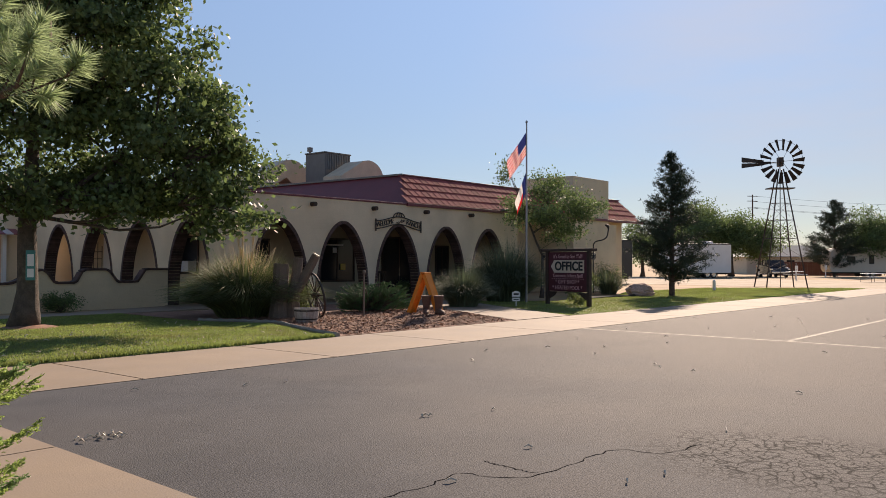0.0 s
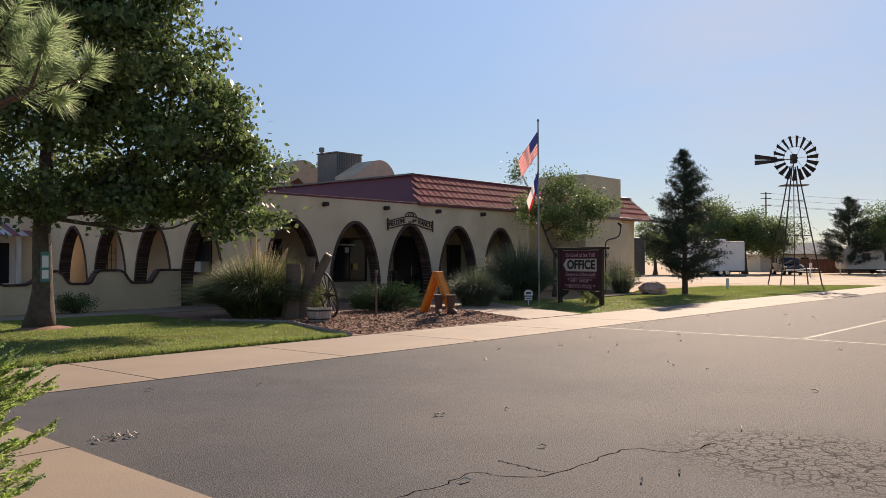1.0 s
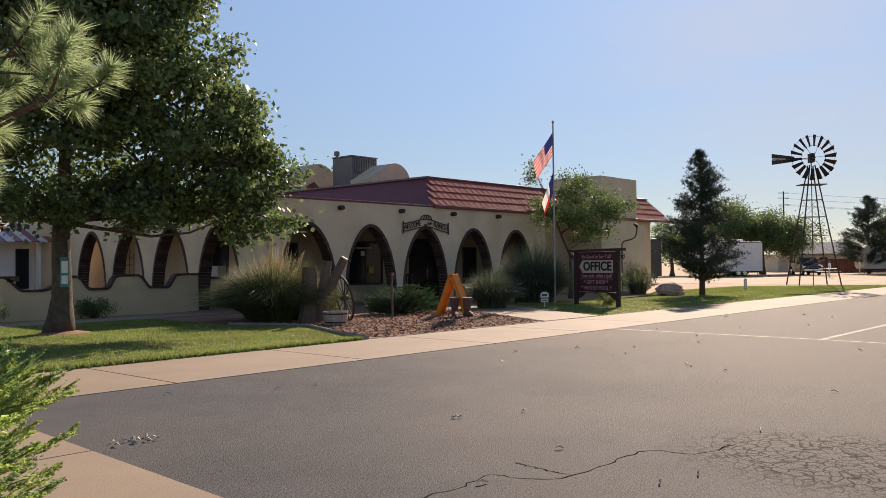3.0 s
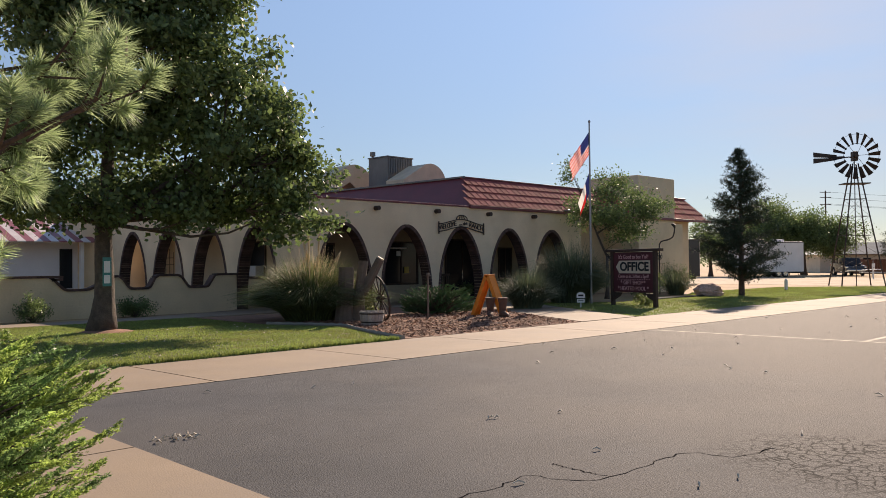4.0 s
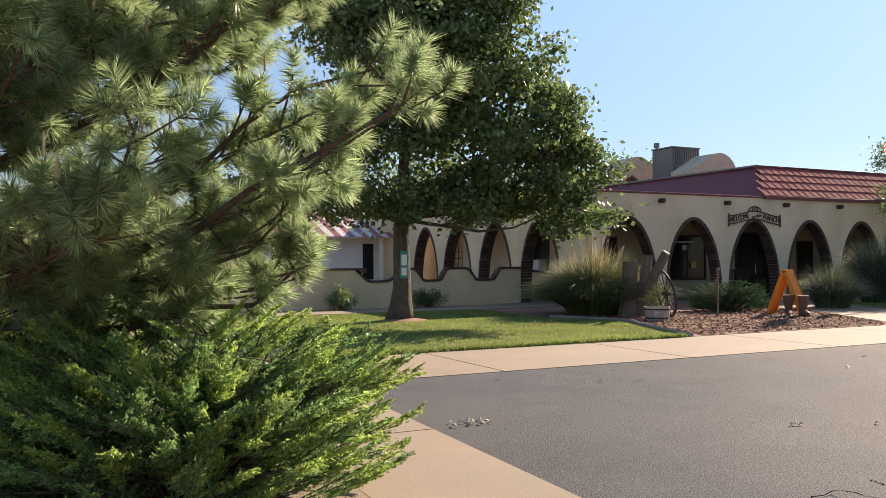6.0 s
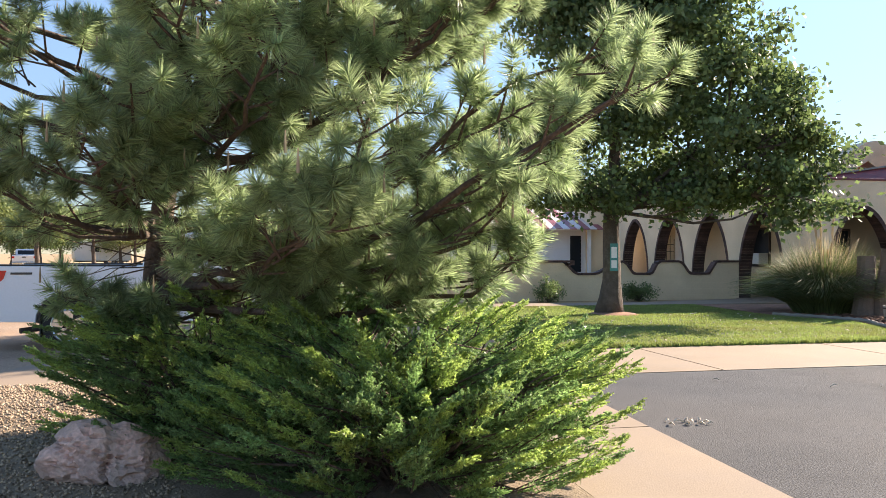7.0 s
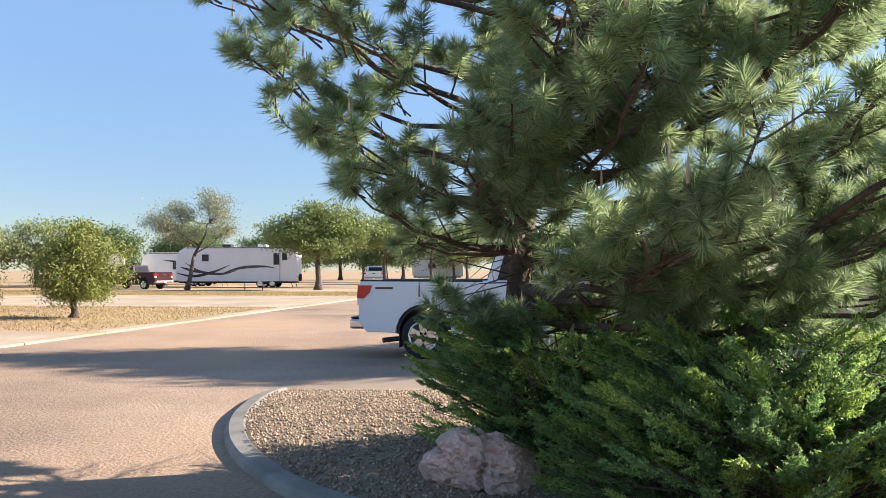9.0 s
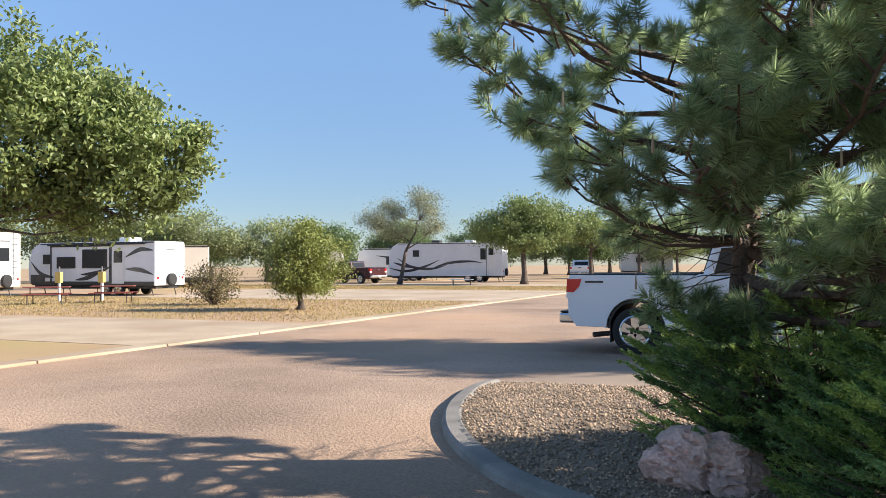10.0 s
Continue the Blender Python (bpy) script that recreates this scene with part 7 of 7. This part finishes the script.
camper("fifth_wheel", pose(-24.9, 69.8, 0, 0, 0, 8), 10.6, 2.45, 3.55, M_RVGREY, "long grey fifth-wheel camper with swept dark decals", 1.6, M_RVGREY,
       [(-8.3, -7.7, 2.3, 2.9), (-2.0, -1.5, 2.0, 3.0)], (-1.4, -0.7), [[(-10.6, 1.3), (-9.0, 1.0), (-7.2, 1.4), (-5.8, 2.0)], [(-9.8, 2.2), (-8.4, 1.4), (-6.6, 1.2), (-5.2, 1.5)], [(-6.8, 1.1), (-5.0, 1.7), (-3.0, 1.85), (-1.8, 1.7)], [(-10.2, 1.8), (-9.2, 1.5), (-8.2, 1.3)]], (0.70, 0.80))
camper("travel_trailer", pose(-33.5, 74.5, 0, 0, 0, 10), 8.0, 2.4, 3.2, M_RVWHITE, "white travel trailer parked behind the maroon pickup", 1.2, M_RVWHITE, [(-5, -4, 1.6, 2.3)], None, [[(-6, 2.5), (-4, 2.3), (-1, 2.4)]])
camper("motorhome", pose(-41.0, 50.0, 0, 0, 0, 40), 8.5, 2.4, 3.1, M_RVTAN, "tan and grey motorhome parked under trees", 0.8, M_CARDARK, [(-7, -5, 1.6, 2.3), (-4, -3, 1.6, 2.3)], None, [])
camper("travel_trailer", pose(-41.5, 70.5, 0, 0, 0, 30), 6.0, 2.4, 3.1, M_RVTAN, "cream camper end seen between trees", 0.8, M_RVTAN, [(-3, -2, 1.6, 2.3)], None, [])
camper("travel_trailer", pose(86.5, 33.0, 0, 0, 0, -40), 7.0, 2.4, 3.6, M_RVWHITE, "white travel trailer parked across the lane", 1.0, M_RVWHITE, [(-5, -4, 1.7, 2.4)], None, [[(-5.5, 2.0), (-4, 1.9), (-2.5, 2.0)]])
camper("motorhome", pose(56.5, 29.0, 0, 0, 0, -45), 7.0, 2.4, 3.3, M_CARDARK, "dark motorhome parked behind the office", 0.8, M_CARDARK, [(-5, -3.5, 1.7, 2.5)], None, [])
camper("travel_trailer", pose(108, 22.5, 0, 0, 0, -50), 7.0, 2.4, 3.3, M_RVTAN, "tan travel trailer under dark trees", 1.0, M_RVTAN, [(-5, -4, 1.7, 2.4), (-2.4, -1.8, 1.5, 2.6)], None, [])
camper("travel_trailer", pose(-17, 118, 0, 0, 0, 20), 7.0, 2.4, 3.0, M_RVWHITE, "white travel trailer far along the drive", 1.0, M_RVWHITE, [(-5, -4, 1.7, 2.4)], None, [])


# ---- campground things ----
def picnic_table(at, material, label):
    t = thing("picnic_table", label, "picnic table", pose(*at), "picnic tables")
    for i in range(4):
        part("top_plank", box(B(), -0.9, 0.9, -0.36 + 0.185 * i, -0.19 + 0.185 * i, 0.71, 0.75, 0.006), material, t)
    for y0 in (-0.75, 0.5):
        part("bench", box(B(), -0.9, 0.9, y0, y0 + 0.25, 0.42, 0.46, 0.006), material, t)
    for u in (-0.65, 0.65):
        bm = B()
        tube(bm, [(u, -0.66, 0), (u, -0.66, 0.41), (u, 0.66, 0.41), (u, 0.66, 0)], 0.022, 6)
        part("frame", bm, M_DARKSTEEL, t, "bent steel tube frame")
        part("leg", tube(B(), [(u, 0, 0.41), (u, 0, 0.71)], 0.022, 6), M_DARKSTEEL, t, "steel tube leg")
    return t


picnic_table((-29.9, 25.9, 0, 0, 0, 40), M_REDTABLE, "red-brown picnic table on dry grass")
picnic_table((-28.3, 28.0, 0, 0, 0, 35), M_REDTABLE, "red-brown picnic table beside the trailer")
picnic_table((76.5, 17.2, 0, 0, 0, -40), M_RVGREY, "pale picnic table beside the gravel lane")
picnic_table((-24.2, 58.5, 0, 0, 0, 20), M_RVGREY, "pale picnic table on dry grass")
picnic_table((88, 27, 0, 0, 0, -30), M_RVGREY, "pale picnic table across the lane")


def hookup(at, label, box_mat):
    t = thing("hookup_post", label, "utility post", pose(*at), "hookup posts")
    part("post", box(B(), -0.05, 0.05, -0.05, 0.05, 0, 1.15, 0.008), M_WHITE, t)
    part("meter_box", box(B(), -0.16, 0.16, -0.11, 0.06, 0.85, 1.35, 0.015), box_mat, t, "utility meter box")
    part("pipe", tube(B(), [(0, 0, 1.35), (0, 0, 1.6)], 0.03, 6), M_STEEL, t)
    return t


hookup((-30.6, 29.6, 0), "white utility post with a yellow meter box", M_YELLOW)
hookup((-32.2, 28.6, 0), "short utility post with a yellow box", M_YELLOW)
hookup((78.5, 24.0, 0), "white utility post beside the lane", M_WHITE)
hookup((95.0, 26.0, 0), "white utility post under the trees", M_WHITE)
bm = B()
tube(bm, [(46.4, 18.7, 0), (46.4, 18.7, 0.55), (46.4, 18.7, 0.62)], [0.09, 0.09, 0.03], 10)
tagged(part("marker_post", bm, M_WHITE), "short white marker post on the lawn", "post")

# far house, fence and power line
house = thing("far_house", "low house with a blue-grey hipped roof", "house", pose(126, 40, 0, 0, 0, -50))
part("wall", box(B(), -7.2, 7.2, -4, 4, 0, 2.5), M_CREAM, house)
bm = B()
v = [bm.verts.new(q) for q in ((-7.9, -4.7, 2.45), (7.9, -4.7, 2.45), (7.9, 4.7, 2.45), (-7.9, 4.7, 2.45), (-3.2, 0, 4.2), (3.2, 0, 4.2))]
for f in ((0, 1, 5, 4), (1, 2, 5), (2, 3, 4, 5), (3, 0, 4), (3, 2, 1, 0)):
    bm.faces.new([v[i] for i in f])
part("roof", bm, M_BLUEROOF, house)
for u in (-5, -1.5, 2.5, 5):
    part("window", box(B(), u, u + 1.1, -4.05, -4.0, 0.9, 2.0), M_GLASS, house, "dark window")
part("chimney", box(B(), 4.2, 4.9, 0.5, 1.2, 3.4, 5.0), M_DUCT, house)
fence = thing("board_fence", "red-brown board fence behind the lane", "fence", pose(113, 30.5, 0, 0, 0, -52))
for i in range(44):
    part("board", box(B(), -6.6 + 0.30 * i, -6.32 + 0.30 * i, -0.02, 0.02, 0, 1.75 + 0.03 * math.sin(i * 2.3)), M_FENCE, fence)
for i, (x, y) in enumerate(((134.7, 47.9), (235, 88), (170, -20))):
    t = thing("power_pole", "tall far power line pole", "power pole", pose(x, y, 0, 0, 0, -40), "power poles")
    part("pole", tube(B(), [(0, 0, 0), (0, 0, 12.6)], [0.16, 0.1], 7), M_DARKWOOD, t)
    for z in (10.4, 11.5, 12.3):
        part("crossarm", box(B(), -0.9, 0.9, -0.06, 0.06, z, z + 0.1), M_DARKWOOD, t)
wires = thing("power_lines", "thin sagging power lines", "cable", pose(134.7, 47.9, 10.4))
for z, o in ((10.5, -0.8), (10.5, 0.8), (11.6, 0.8), (12.4, 0.0)):
    pts = [(134.7 + (170 - 134.7) * s + o * 0.8, 47.9 - 67.9 * s + o * 0.6, z - 2.2 * 4 * s * (1 - s)) for s in np.linspace(0, 1, 17)]
    part("wire", tube(B(), pts, 0.02, 4), M_BLACK, wires, world=True)

# ---- small pieces of the setting ----
def walk_piece(outline, z):
    bm = B()
    slab(bm, outline, -0.04, z)
    return part("slab", bm, M_CONCRETE, pave)


for x0, x1 in walk_slabs:
    walk_piece([(x0 + 0.015, WALK0), (x1 - 0.015, WALK0), (x1 - 0.015, WALK1), (x0 + 0.015, WALK1)] if x0 > -4 else [(x0 + 0.25, WALK0), (x1 - 0.015, WALK0), (x1 - 0.015, WALK1), (-3.1, WALK1)], 0.022)
for y0, y1 in zip(side_walk_y, side_walk_y[1:]):
    xa, xb = (max(3.0, 2.97 + 0.045 * q) for q in (y0, y1))
    walk_piece([(1.95, y0 + 0.012), (xa, y0 + 0.012), (xb, y1 - 0.012), (1.95, y1 - 0.012)], 0.04)
for q in entry + garden_path:
    walk_piece(q, 0.035)
for i in range(0, 59, 9):
    part("kerb_stone", kerb_piece(B(), kerb_line[i:i + 10] + (0.004 * (kerb_line[min(i + 9, 59)] - kerb_line[i]))), M_KERB, kerb)
y0 = -20.0
while y0 < 88:
    part("kerb_stone", box(B(), KERB_FAR - 0.48, KERB_FAR, y0 + 0.01, y0 + 2.99, -0.04, 0.06, 0.02), M_PAD, kerb_far)
    y0 += 3.0
for xx, yy, zz, k in TILES:
    ob = new("tile", tile_me[k])
    ob.parent = roof
    ob.matrix_basis = Matrix.Translation((xx, yy, zz)) @ Matrix.Rotation(slope, 4, "X")
